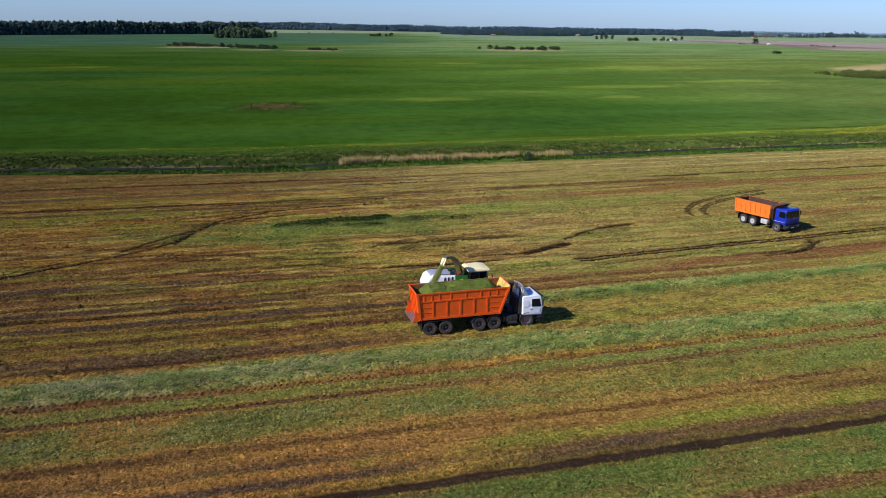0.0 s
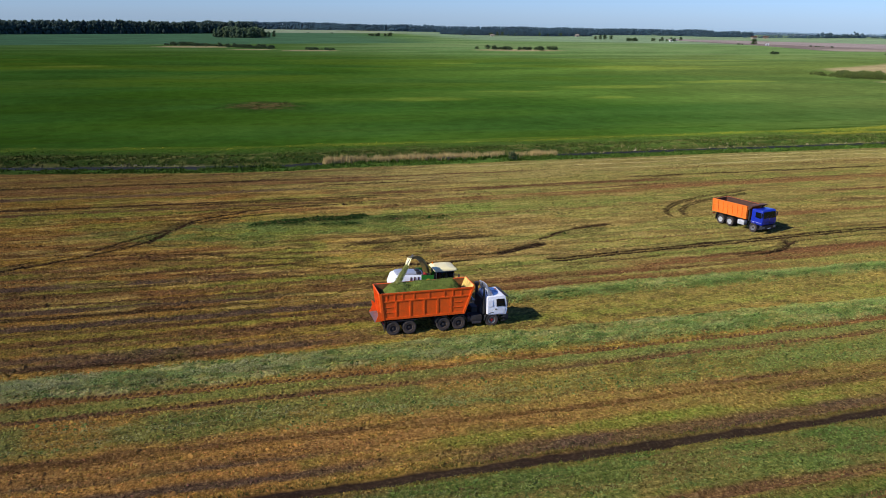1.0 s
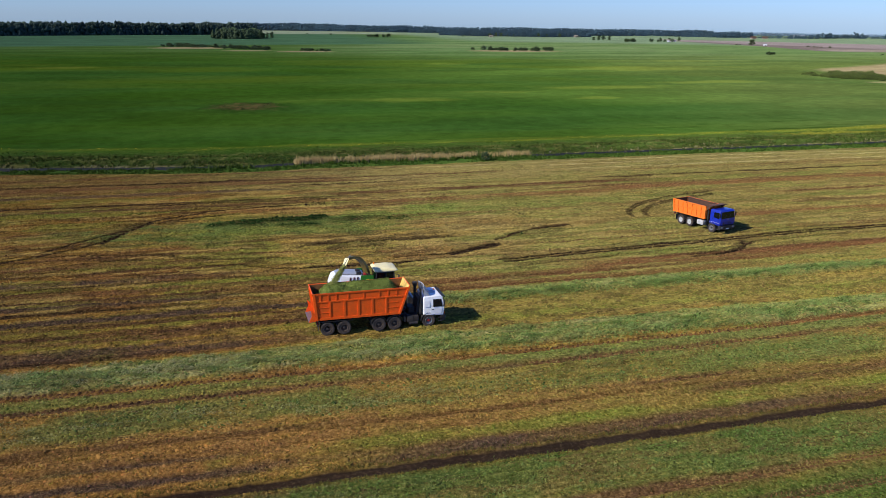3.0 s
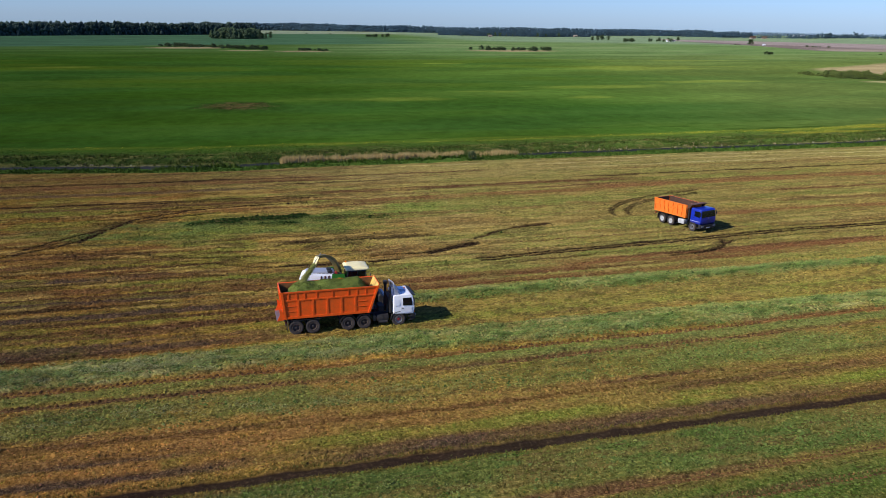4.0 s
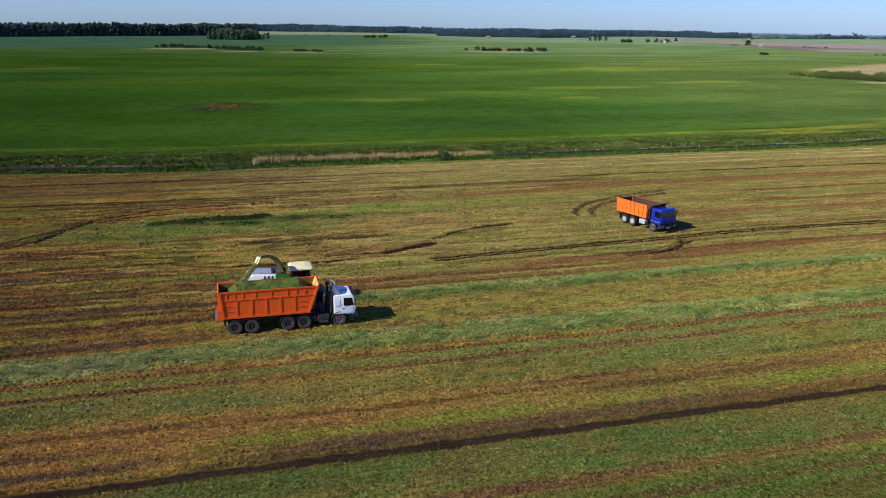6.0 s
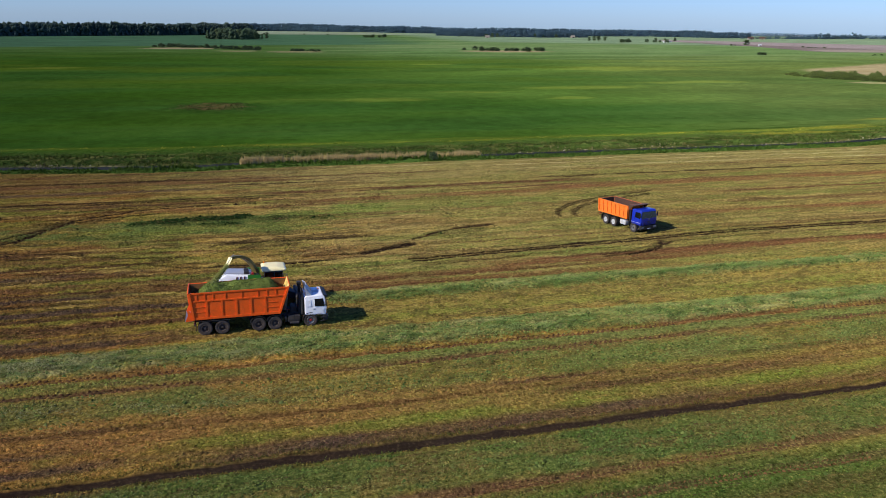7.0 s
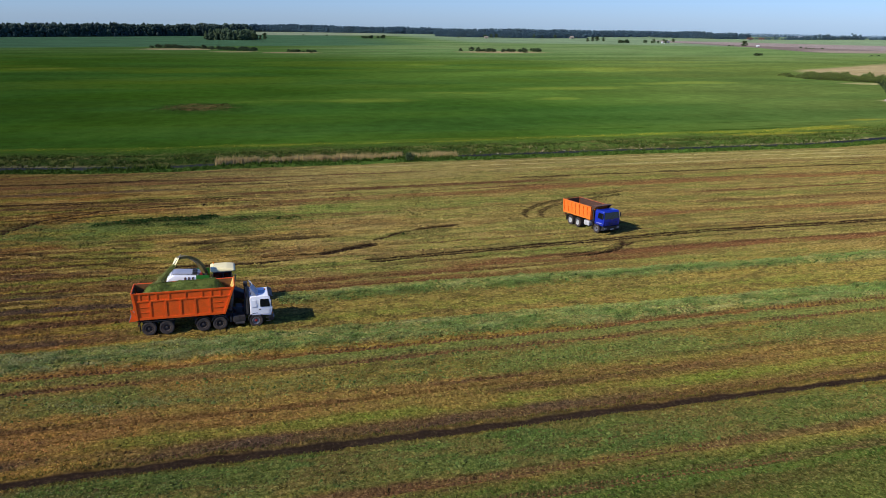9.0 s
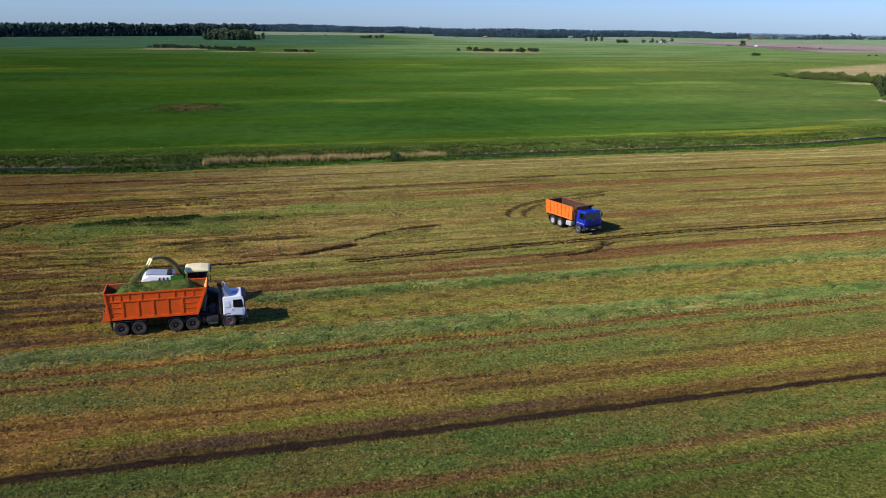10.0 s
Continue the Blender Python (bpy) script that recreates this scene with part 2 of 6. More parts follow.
# Lush streaks of uncut grass: places along and across the rows, half width, strength
LUSH = [
    ([(8.6, 93.2), (11, 93.5), (14, 93.5), (20.4, 93.5)], 0.9, 1.0),
    ([(8.2, 93.0), (12.5, 92.6)], 1.1, 0.9),
    ([(15.6, 90.9), (18.9, 90.7)], 0.8, 0.7),
    ([(21.6, 91.8), (23.3, 92.3), (27.2, 92.9)], 0.8, 0.6),
    ([(27.6, 91.3), (30.8, 91.8)], 0.7, 0.6),
    ([(20, 80.6), (26, 81.0)], 0.8, 0.45),
    ([(40.5, 80.4), (46, 81.6)], 0.9, 0.5),
    ([(1.5, 88.0), (7, 87.0)], 0.9, 0.3),
    ([(-4.5, 96.5), (-1.5, 95.5)], 1.2, 0.35),
]
HARVEST_U = 26.2
# Wheel ruts along the rows: across-row place, half width, strength, soil colour
RUTS = (
    (49.2, 0.29, 0.95, srgb(118, 78, 44)), (47.0, 0.31, 0.95, srgb(82, 60, 44)), (41.2, 0.34, 0.8, srgb(94, 66, 38)),
    (37.8, 0.3, 0.4, srgb(94, 68, 44)), (39.6, 0.3, 0.6, srgb(106, 74, 42)), (30.3, 0.5, 0.9, srgb(92, 64, 46)), (28.0, 0.42, 0.8, srgb(88, 62, 46)),
)
DARK, BROWN, RED, GREYISH, STRAW = srgb(50, 37, 27), srgb(86, 60, 40), srgb(108, 74, 46), srgb(82, 64, 50), srgb(196, 180, 124)
# Bands of bare or worn ground: across-row place, half width, from and to along the rows, colour, strength
STRIPS = [
    (120.0, 0.40, -70, 14, DARK, 0.85), (119.3, 0.35, 6, 52, BROWN, 0.8), (117.6, 0.8, -70, 30, RED, 0.5), (114.7, 0.30, 18, 36, DARK, 0.75), (112.5, 0.7, -50, 20, GREYISH, 0.5),
    (106.1, 0.32, -50, 26, DARK, 0.95), (105.0, 0.26, 0, 26, DARK, 0.8), (107.8, 0.9, 22, 72, BROWN, 0.65), (101.6, 1.0, 26, 64, RED, 0.55), (103.4, 0.5, -50, 20, BROWN, 0.6),
    (110.7, 0.40, 66, 150, DARK, 0.75), (102.8, 1.0, 62, 140, RED, 0.6), (104.6, 0.35, 56, 140, BROWN, 0.5), (95.1, 0.40, 88, 140, BROWN, 0.75), (83.6, 0.8, 70, 116, RED, 0.6), (88.5, 0.6, 84, 140, BROWN, 0.4),
    (82.1, 0.45, 19, 33, DARK, 0.95), (82.9, 0.25, 22, 33, DARK, 0.6), (68.4, 0.75, 44, 120, RED, 0.85), (69.3, 0.25, 50, 100, BROWN, 0.6),
    (66.5, 0.35, 27, 64, DARK, 0.7), (66.8, 0.8, 24, 70, RED, 0.5), (64.2, 0.24, 27, 46, DARK, 0.85), (64.6, 0.6, 24, 60, RED, 0.5),
    (78.6, 0.5, -60, 6, RED, 0.6), (76.3, 0.3, -60, 12, BROWN, 0.6), (73.4, 0.55, -60, 10, GREYISH, 0.75), (72.3, 0.25, -30, 12, DARK, 0.5), (70.0, 0.6, -60, 16, RED, 0.55), (68.4, 0.25, -40, 12, BROWN, 0.7),
    (66.9, 0.45, -60, 8, GREYISH, 0.75), (65.4, 0.35, -60, 12, DARK, 0.6), (63.2, 0.5, -60, 20, GREYISH, 0.75), (61.7, 0.3, -60, 24, BROWN, 0.6), (59.6, 0.45, -60, 20, BROWN, 0.7), (58.3, 0.3, -60, 10, RED, 0.5),
    (56.0, 1.0, -80, 14, GREYISH, 0.55), (54.9, 0.35, -60, 4, DARK, 0.5),
    (37.0, 0.6, 16, 46, GREYISH, 0.8), (36.6, 0.4, 44, 90, BROWN, 0.5), (40.3, 0.35, 38, 58, BROWN, 0.5), (42.0, 0.2, 34, 44, BROWN, 0.7), (42.6, 0.25, 52, 64, DARK, 0.3), (41.0, 0.22, 22, 28, DARK, 0.6),
    (39.2, 0.3, -30, 8, GREYISH, 0.7), (37.4, 0.4, -30, 12, GREYISH, 0.7), (41.6, 0.25, -20, 14, BROWN, 0.6), (26.2, 0.5, 34, 60, BROWN, 0.3),
    (125.6, 0.25, 40, 150, STRAW, 0.3), (122.6, 0.25, 60, 150, STRAW, 0.3), (118.6, 0.3, 66, 150, STRAW, 0.25), (116.0, 0.25, 70, 150, BROWN, 0.35),
]
MORE = random.Random(11)
for _ in range(22):
    MORE_U = MORE.uniform(-40, 100)
    STRIPS.append((MORE.uniform(66, 126), MORE.uniform(0.14, 0.3), MORE_U, MORE_U + MORE.uniform(10, 40), BROWN, MORE.uniform(0.25, 0.55)))


def lush_at(u, v):
    """How lush the grass stands, ragged along the rows."""
    out = np.zeros(u.shape)
    if v.min() > 105 or v.max() < 76:
        return out
    wob_u, wob_v = u + 3.0 * (fbm(u / 4, v / 2, 56, 3) - 0.5), v + 1.5 * (fbm(u / 3, v / 1.4, 51, 3) - 0.5)
    for points, half, strength in LUSH:
        out = np.maximum(out, trail(wob_u, wob_v, points, half * 1.25) * strength)
    return out * (0.7 + 0.3 * step(0.34, 0.54, fbm(u / 2.4, v / 0.9, 57, 3)))


def land(u, v):
    """Height and colour of the ground at places given along and across the rows."""
    x, y = to_xy(u, v)
    d = v - ditch_edge(u)
    far = np.hypot(x - 13, y)
    z = np.zeros(u.shape)
    tone = np.zeros(u.shape + (3,))

    def lay(colour, w):
        tone[...] += (np.array(colour[:3]) - tone) * np.clip(w, 0, 1)[..., None]

    # mown stubble
    streak = fbm(u / 18, v / 2.2, 3, 4)
    streak2 = fbm(u / 34, v / 4.0, 8, 3)
    mottle = fbm(u / 0.8, v / 0.45, 12, 3)
    blot = fbm(u / 6, v / 3.4, 21, 4)
    lay(srgb(144, 112, 52), np.ones(u.shape))
    lay(srgb(124, 114, 50), step(0.44, 0.58, streak2) * 0.75)
    lay(srgb(122, 84, 50), step(0.50, 0.62, streak) * 0.65)
    lay(srgb(104, 110, 46), step(0.52, 0.64, blot) * 0.5)
    lay(srgb(92, 64, 46), step(0.56, 0.68, fbm(u / 14, v / 1.1, 31, 3)) * 0.6)
    lay(srgb(166, 148, 102), step(106, 126, v) * (0.2 + 0.4 * step(10, 70, u)))
    lay(srgb(138, 98, 54), band(v, 39.6, 2.6, 2.0) * step(0.35, 0.6, streak + 0.25 * (mottle - 0.5)) * 0.55)
    lay(srgb(140, 120, 62), band(v, 57.2, 3.0, 1.6) * step(10, 24, u) * 0.6)
    lay(srgb(120, 120, 52), band(v + 0.5 * (blot - 0.5), 56.4, 0.9, 0.7) * step(14, 30, u) * (0.3 + 0.6 * step(0.4, 0.6, fbm(u / 9, v / 1.5, 32, 3))))
    # shade of stubble lumps painted in as fine dark mottling
    lay(srgb(68, 52, 34), step(0.52, 0.64, mottle) * 0.6)
    lay(srgb(134, 122, 66), step(66, 88, v) * step(0, 24, u) * 0.4)
    lay(srgb(160, 116, 58), (1 - step(50, 56, v)) * (1 - step(8, 34, u)) * 0.3)
    lay(srgb(150, 108, 56), (1 - step(42, 50, v)) * (1 - step(0, 22, u)) * 0.5)
    lay(srgb(134, 122, 62), band(v, 70, 6, 3) * step(4, 20, u) * 0.4)
    lay(srgb(122, 104, 54), (1 - step(44, 50, v)) * step(4, 24, u) * 0.45)
    lay(srgb(122, 88, 40), (1 - step(-16, 20, u - 0.1 * (v - 60))) * step(55, 66, v) * 0.6)
    # green regrowth in the farther stubble
    beyond = step(60, 66, v) * (1 - 0.5 * step(102, 122, v))
    lay(srgb(104, 112, 48), beyond * step(0.50, 0.60, fbm(u / 9, v / 2.6, 402, 3)) * 0.5)
    lay(srgb(112, 78, 46), beyond * step(0.52, 0.60, fbm(u / 16, v / 2.2, 403, 3)) * 0.6)
    # broken dark dashes, painted in for the shade of clumps and ruts
    lay(srgb(58, 42, 30), beyond * step(0.56, 0.63, fbm(u / 4.0, v / 0.55, 401, 3)) * (0.65 - 0.25 * step(20, 60, u)))
    lay(srgb(176, 150, 84), beyond * step(0.57, 0.66, fbm(u / 5.0, v / 0.6, 404, 3)) * 0.4)
    lay(srgb(122, 120, 58), step(18, 50, u) * step(50, 62, v) * 0.35)
    for gu, gv, ru, rv in ((31, 70.5, 16, 1.6), (33, 95.5, 9, 3.0), (53, 70.6, 8, 1.0), (-14, 102, 16, 2.5), (12, 89, 14, 3.6), (44, 96, 20, 5), (92, 92, 16, 2.2), (10, 70.5, 10, 1.4), (84, 107, 30, 2)):
        lay(srgb(98, 114, 46), (1 - step(0.4, 1.1, np.hypot((u - gu) / ru, (v - gv) / rv) + 1.6 * (fbm(u / 3, v / 1.4, 407, 3) - 0.5))) * 0.45)
    # whole areas scaled brighter or darker, whatever grows on them
    tone[...] *= 1 + (step(58, 66, v) * (1 - step(116, 126, v)) * step(0, 34, u))[..., None] * np.array([0.10, 0.08, 0.18])
    tone[...] *= 1 - 0.20 * (step(60, 70, v) * step(36, 76, u))[..., None]
    tone[...] *= 1 - 0.14 * (step(92, 108, v) * (1 - step(0, 24, u)))[..., None]
    tone[...] *= 1 + ((1 - step(10, 40, u)) * (1 - step(108, 118, v)))[..., None] * np.array([0.22, 0.18, 0.04])
    # grown-over green between the rows
    ragged = 1.0 * (fbm(u / 2.2, v / 1.0, 44, 3) - 0.5)
    lay(srgb(78, 94, 44), band(v + ragged, 32.6, 2.1, 0.5) * (0.55 + 0.5 * blot))
    lay(srgb(116, 94, 52), band(v + ragged, 32.4, 2.4, 0.6) * step(0.5, 0.64, fbm(u / 3.2, v / 1.0, 48, 3)) * 0.55)
    lay(srgb(88, 102, 42), band(v + ragged, 27.2, 1.2, 0.6) * (0.4 + 0.6 * blot))
    lay(srgb(74, 88, 38), (1 - step(28.5, 30, v)) * 0.7)
    lay(srgb(104, 108, 54), band(v + ragged, 44.4, 2.0, 0.7) * (0.2 + 0.6 * step(0.38, 0.54, blot)))
    lay(srgb(110, 114, 46), band(v + ragged, 38.4, 0.9, 0.6) * step(8, 20, u) * (0.25 + 0.5 * step(0.4, 0.55, fbm(u / 5, v / 1.2, 47, 3))))
    lay(srgb(140, 102, 56), band(v + ragged, 40.4, 2.2, 0.8) * (1 - 0.65 * step(8, 34, u)) * (0.35 + 0.5 * step(0.4, 0.6, fbm(u / 3, v / 0.8, 45, 3))))
    lay(srgb(100, 112, 56), band(v + ragged, 48.1, 0.8, 0.5) * 0.7)
    lay(srgb(104, 110, 42), band(v + ragged, 38.2, 0.9, 0.8) * step(0.45, 0.65, blot) * 0.6)
    # bands of bare and worn ground
    wob = 0.35 * np.sin(u / 19.0) + 0.2 * (fbm(u / 6, v * 0, 71, 2) - 0.5)
    lug = 0.35 + 0.65 * fbm(u / 1.3, v / 0.4, 79, 2)
    v_low, v_high = float(v.min()), float(v.max())
    for centre, half, ua, ub, colour, strength in STRIPS:
        if centre < v_low - 3 or centre > v_high + 3:
            continue
        ends = step(ua - 4, ua + 4, u) * (1 - step(ub - 6, ub + 6, u))
        worn = 0.45 + 0.55 * step(0.3, 0.5, fbm(u / 7, v / 1.2 + centre, 78, 3))
        strip = band(v + wob + 0.35 * (fbm(u / 2.0, v / 0.9, 80, 3) - 0.5), centre, 1.2 * half, 0.12 + 0.25 * half) * ends * worn * strength
        lay(colour, np.clip(1.6 * strip * (0.6 + 0.45 * lug), 0, 0.95))
        z -= 0.07 * strip * lug
    # right foreground scaled darker, farther right part brighter, over all bands
    tone[...] *= 1 - (step(22, 44, u) * (1 - step(44, 54, v)) * (1 + 0.3 * (1 - step(33, 36, v))))[..., None] * np.array([0.14, 0.09, 0.09])
    tone[...] *= 1 + (step(62, 78, v) * step(16, 36, u))[..., None] * np.array([0.09, 0.07, 0.10])
    # lush uncut patch
    lush = lush_at(u, v)
    halo = np.hypot((u - 12) / 24.0, (v - 90.5) / 6.5) + 0.7 * (fbm(u / 8, v / 3, 53, 3) - 0.5)
    lay(srgb(96, 106, 50), (1 - step(0.55, 1.1, halo)) * (0.35 + 0.6 * step(0.42, 0.62, fbm(u / 3.0, v / 1.3, 54, 3))))
    fringe = np.hypot((u - 15) / 13.0, (v - 92.3) / 2.6) + 0.9 * (fbm(u / 4, v / 1.6, 55, 3) - 0.5)
    lay(srgb(76, 92, 46), (1 - step(0.5, 1.1, fringe)) * 0.55)
    lay(srgb(26, 42, 18), np.clip(lush * 1.1, 0, 0.95))
    z += 0.30 * lush * (0.4 + 0.9 * fbm(u / 0.8, v / 0.6, 52, 3))
    # cut grass laid in swaths
    heap = 0.0
    for centre, half, from_u in ((61.3, 1.15, HARVEST_U), (51.4, 1.85, -400.0)):
        edge = band(v + 0.7 * ragged, centre + 0.5 * np.sin(u / 23.0) , half, 0.35) * step(from_u - 1, from_u + 1, u)
        heap = np.maximum(heap, edge)
    lay(srgb(122, 132, 72), heap * (0.35 + 0.55 * fbm(u / 1.4, v / 0.6, 61, 3)))
    lay(srgb(160, 152, 100), heap * step(0.5, 0.66, fbm(u / 3.0, v / 0.7, 68, 3)) * (1 - 0.5 * step(10, 30, u)) * 0.6)
    lay(srgb(66, 90, 44), heap * step(0.55, 0.72, fbm(u / 1.1, v / 0.8, 66, 3)) * 0.7)
    z += heap * 0.26 * (0.35 + fbm(u / 0.7, v / 0.5, 62, 3))
    # wheel ruts along the rows
    for centre, half, strength, colour in RUTS:
        if centre < v_low - 2 or centre > v_high + 2:
            continue
        worn = 0.25 + 0.75 * step(0.3, 0.5, fbm(u / 11, v * 0 + centre, 77, 3)) if strength < 1 else 1.0
        rut = band(v + wob, centre, half, 0.12) * strength * (0.25 + 0.75 * worn) * (1 - 0.4 * step(22, 44, u))
        lay(colour, rut * (0.65 + 0.35 * lug))
        z -= rut * 0.10 * (0.5 + 0.6 * lug)
        z += 0.04 * band(v + wob, centre - half - 0.2, 0.14, 0.1) * strength
    # the deep dark track
    deep = band(v + 0.08 * np.sin(u / 15.0) + 0.14 * (fbm(u / 1.6, v / 0.8, 81, 2) - 0.5), 35.4, 0.50 - 0.14 * step(48, 64, u), 0.09)
    lay(srgb(40, 31, 28), deep * 0.97)
    z -= 0.11 * deep * (0.7 + 0.3 * lug)
    lay(srgb(104, 80, 44), band(v, 36.9, 0.7, 0.6) * step(0.45, 0.65, blot) * 0.5)
    for points, half, strength in TRAILS:
        across = [p[1] for p in points]
        if max(across) < v_low - 2 or min(across) > v_high + 2:
            continue
        rut = trail(u, v, points, 1.2 * half) * strength * (0.65 + 0.6 * fbm(u / 2.5, v / 1.2, 85, 3))
        lay(srgb(40, 30, 23), np.clip(rut * 1.25, 0, 1))
        z -= 0.08 * np.clip(rut, 0, 1) * (0.6 + 0.5 * lug)
    near_field = 1 - step(-1.0, 0.5, d)
    z += near_field * (0.24 * (mottle - 0.5) + 0.16 * (fbm(u / 3.5, v / 2.0, 90, 3) - 0.5))
    # ditch: weedy near bank, water, rough far bank
    rough = fbm(u / 1.6, v / 1.3, 101, 4)
    lay(srgb(66, 92, 36), step(-0.5, 0.5, d + 1.4 * (rough - 0.5)))
    lay(srgb(46, 64, 24), step(7.0, 8.5, d))
    # left stretch of the banks painted darker, like the vignetted field beyond
    lay(srgb(36, 52, 20), step(-0.5, 0.5, d) * (1 - step(-50, 20, u)) * 0.8)
    lay(srgb(84, 104, 44), step(7.5, 10, d) * step(30, 90, u) * 0.55)
    lay(srgb(40, 56, 24), step(7.0, 8.5, d) * step(0.48, 0.6, fbm(u / 3.0, v / 1.6, 104, 3)) * 0.8)
    lay(srgb(150, 134, 100), band(d + 1.6 * (rough - 0.5), 7.6, 0.7, 0.5) * (0.25 + 0.75 * step(0.4, 0.6, fbm(u / 9, v * 0, 105, 3))))
    lay(srgb(110, 104, 58), step(0.56, 0.72, rough) * band(d, 12, 4.5, 2) * 0.6)
    z += np.where(d > 0, -0.65 * step(3.2, 4.9, d) + 0.95 * step(7.0, 11.0, d), 0) * (1 - step(400, 700, far))
    z += 0.45 * (rough - 0.35) * step(0.2, 1.5, d) * (1 - step(20, 28, d)) * (1 - 0.8 * band(d, 5.9, 1.6, 0.6))
    # the sown field beyond
    drill = fbm(u / 70, v / 22.0, 111, 3)
    wide = fbm(u / 140, v / 45.0, 116, 3)
    sown = step(13, 25, d + 4 * (rough - 0.5))
    lay(srgb(56, 86, 30), sown)
    lay(srgb(84, 104, 42), sown * step(0.35, 0.7, wide) * 0.6)
    lay(srgb(50, 74, 22), sown * (1 - step(40, 110, d)) * (0.35 + 0.4 * step(0.35, 0.65, fbm(u / 40, v / 12, 117, 3))))
    # left side darker green: lens vignette painted into the crop colour
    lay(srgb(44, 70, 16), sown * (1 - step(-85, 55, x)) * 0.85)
    lay(srgb(78, 92, 24), sown * step(110, 200, d) * (1 - step(300, 480, d)) * step(0.42, 0.62, fbm(u / 90, v / 30, 119, 3)) * 0.45)
    lay(srgb(102, 106, 62), sown * step(40, 140, x) * 0.4)
    lay(srgb(40, 62, 20), sown * (1 - step(20, 60, d)) * step(0.64, 0.70, fbm(u / 16, v / 1.6, 118, 3)) * step(0.5, 0.6, wide + 0.1) * 0.7)
    lay(srgb(42, 74, 34), sown * step(0.4, 0.75, drill) * 0.35)
    thin = fbm(u / 26, v / 9.0, 121, 4)
    for px, py, ru, rv in ((-12, 240, 22, 9), (27, 274, 14, 5), (51, 255, 9, 5), (85, 311, 6, 6), (4, 443, 12, 10), (-166, 372, 12, 7), (155, 512, 30, 12), (60, 300, 40, 9), (110, 330, 26, 8), (100, 420, 60, 14)):
        cu, cv = to_uv(px, py)
        lay(srgb(142, 146, 56), sown * (1 - step(0.35, 1.15, np.hypot((u - cu) / ru, (v - cv) / rv) + 2.4 * (thin - 0.5))) * 0.24)
    lay(srgb(128, 130, 38), band(d, 22.2, 2.2, 1.4) * (0.2 + 0.8 * step(0.45, 0.65, fbm(u / 16, v / 2.5, 220, 3))) * (0.2 + 0.25 * step(10, 60, u)))
    # distance haze painted in: the farther fields go greyer and bluer
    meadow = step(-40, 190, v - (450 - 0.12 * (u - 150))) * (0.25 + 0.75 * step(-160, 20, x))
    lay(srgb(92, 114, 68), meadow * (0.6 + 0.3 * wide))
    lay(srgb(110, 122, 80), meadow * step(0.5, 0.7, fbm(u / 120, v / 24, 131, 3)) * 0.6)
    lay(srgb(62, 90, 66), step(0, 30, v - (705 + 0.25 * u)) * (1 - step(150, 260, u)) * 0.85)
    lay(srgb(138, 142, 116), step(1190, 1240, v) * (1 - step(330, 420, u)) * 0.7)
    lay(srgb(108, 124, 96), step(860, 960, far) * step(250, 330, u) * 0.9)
    # tan set-aside ground and ploughed land
    bare = step(0, 14, 436 + (x - 193) * 0.99 - y + 10 * (rough - 0.5)) * step(0, 8, y - 386 + 10 * (rough - 0.5)) * step(186, 200, x)
    lay(srgb(146, 128, 96), bare * 0.85)
    lay(srgb(128, 112, 78), bare * step(0.45, 0.65, fbm(u / 12, v / 9, 171, 3)) * 0.6)
    lay(srgb(150, 140, 96), (1 - step(0.6, 1.2, np.hypot((x - 186) / 9, (y - 340) / 6) + 0.8 * (rough - 0.5))) * 0.8)
    lay(srgb(164, 142, 112), (1 - step(0.6, 1.2, np.hypot((x - 158.5) / 3.4, (y - 260) / 6) + 0.8 * (rough - 0.5))) * 0.85)
    plough = step(0, 6, x - np.interp(y, [560, 622, 849, 1001], [326, 320.8, 306.6, 267]) + 5 * (rough - 0.5)) * step(690, 740, y) * (1 - step(0, 40, y - 1060 + 0.73 * (x - 315)))
    # plough tones are lightened and greyed by painted haze too
    lay(srgb(106, 90, 90), plough * 0.9)
    lay(srgb(136, 122, 110), plough * (1 - step(740, 790, y)) * step(325, 335, x) * 0.8)
    lay(srgb(134, 121, 117), plough * step(0, 30, y - 905 + 1.74 * (x - 329)) * (1 - step(500, 560, x)) * 0.8)
    for px, py, ru, rv in ((-194, 632, 32, 20), (-140, 592, 18, 9), (-98, 588, 22, 11), (53, 645, 38, 24)):
        cu, cv = to_uv(px, py)
        isle = 1 - step(0.6, 1.1, np.hypot((u - cu) / ru, (v - cv) / rv) + 0.4 * (rough - 0.5))
        lay(srgb(152, 130, 98), isle * 0.75)
    cu, cv = to_uv(-46.3, 217)
    isle = 1 - step(0.5, 1.1, np.hypot((u - cu) / 10, (v - cv) / 10) + 0.9 * (fbm(u / 3, v / 2, 151, 3) - 0.5))
    ring = 1 - step(0.8, 1.5, np.hypot((u - cu) / 11, (v - cv) / 11) + 1.0 * (fbm(u / 2.2, v / 1.8, 152, 3) - 0.5))
    lay(srgb(40, 66, 22), ring * 0.8)
    lay(srgb(92, 76, 46), isle * (0.35 + 0.6 * step(0.4, 0.6, fbm(u / 1.2, v / 2.0, 153, 3))))
    z += ring * 0.4 * rough
    for px, py, ru, rv in ((124.6, 209.2, 7, 2.2), (110, 191, 14, 2.5), (94, 180, 16, 2.5)):
        cu, cv = to_uv(px, py)
        lay(srgb(166, 150, 44), (1 - step(0.1, 1.2, np.hypot((u - cu) / ru, (v - cv) / rv) + 2.0 * (fbm(u / 2, v / 1.5, 161, 3) - 0.5))) * 0.35)
    # beyond the far woods the ground is sloped down to fit the view's skyline
    z -= 0.012 * np.maximum(far - 1450, 0)
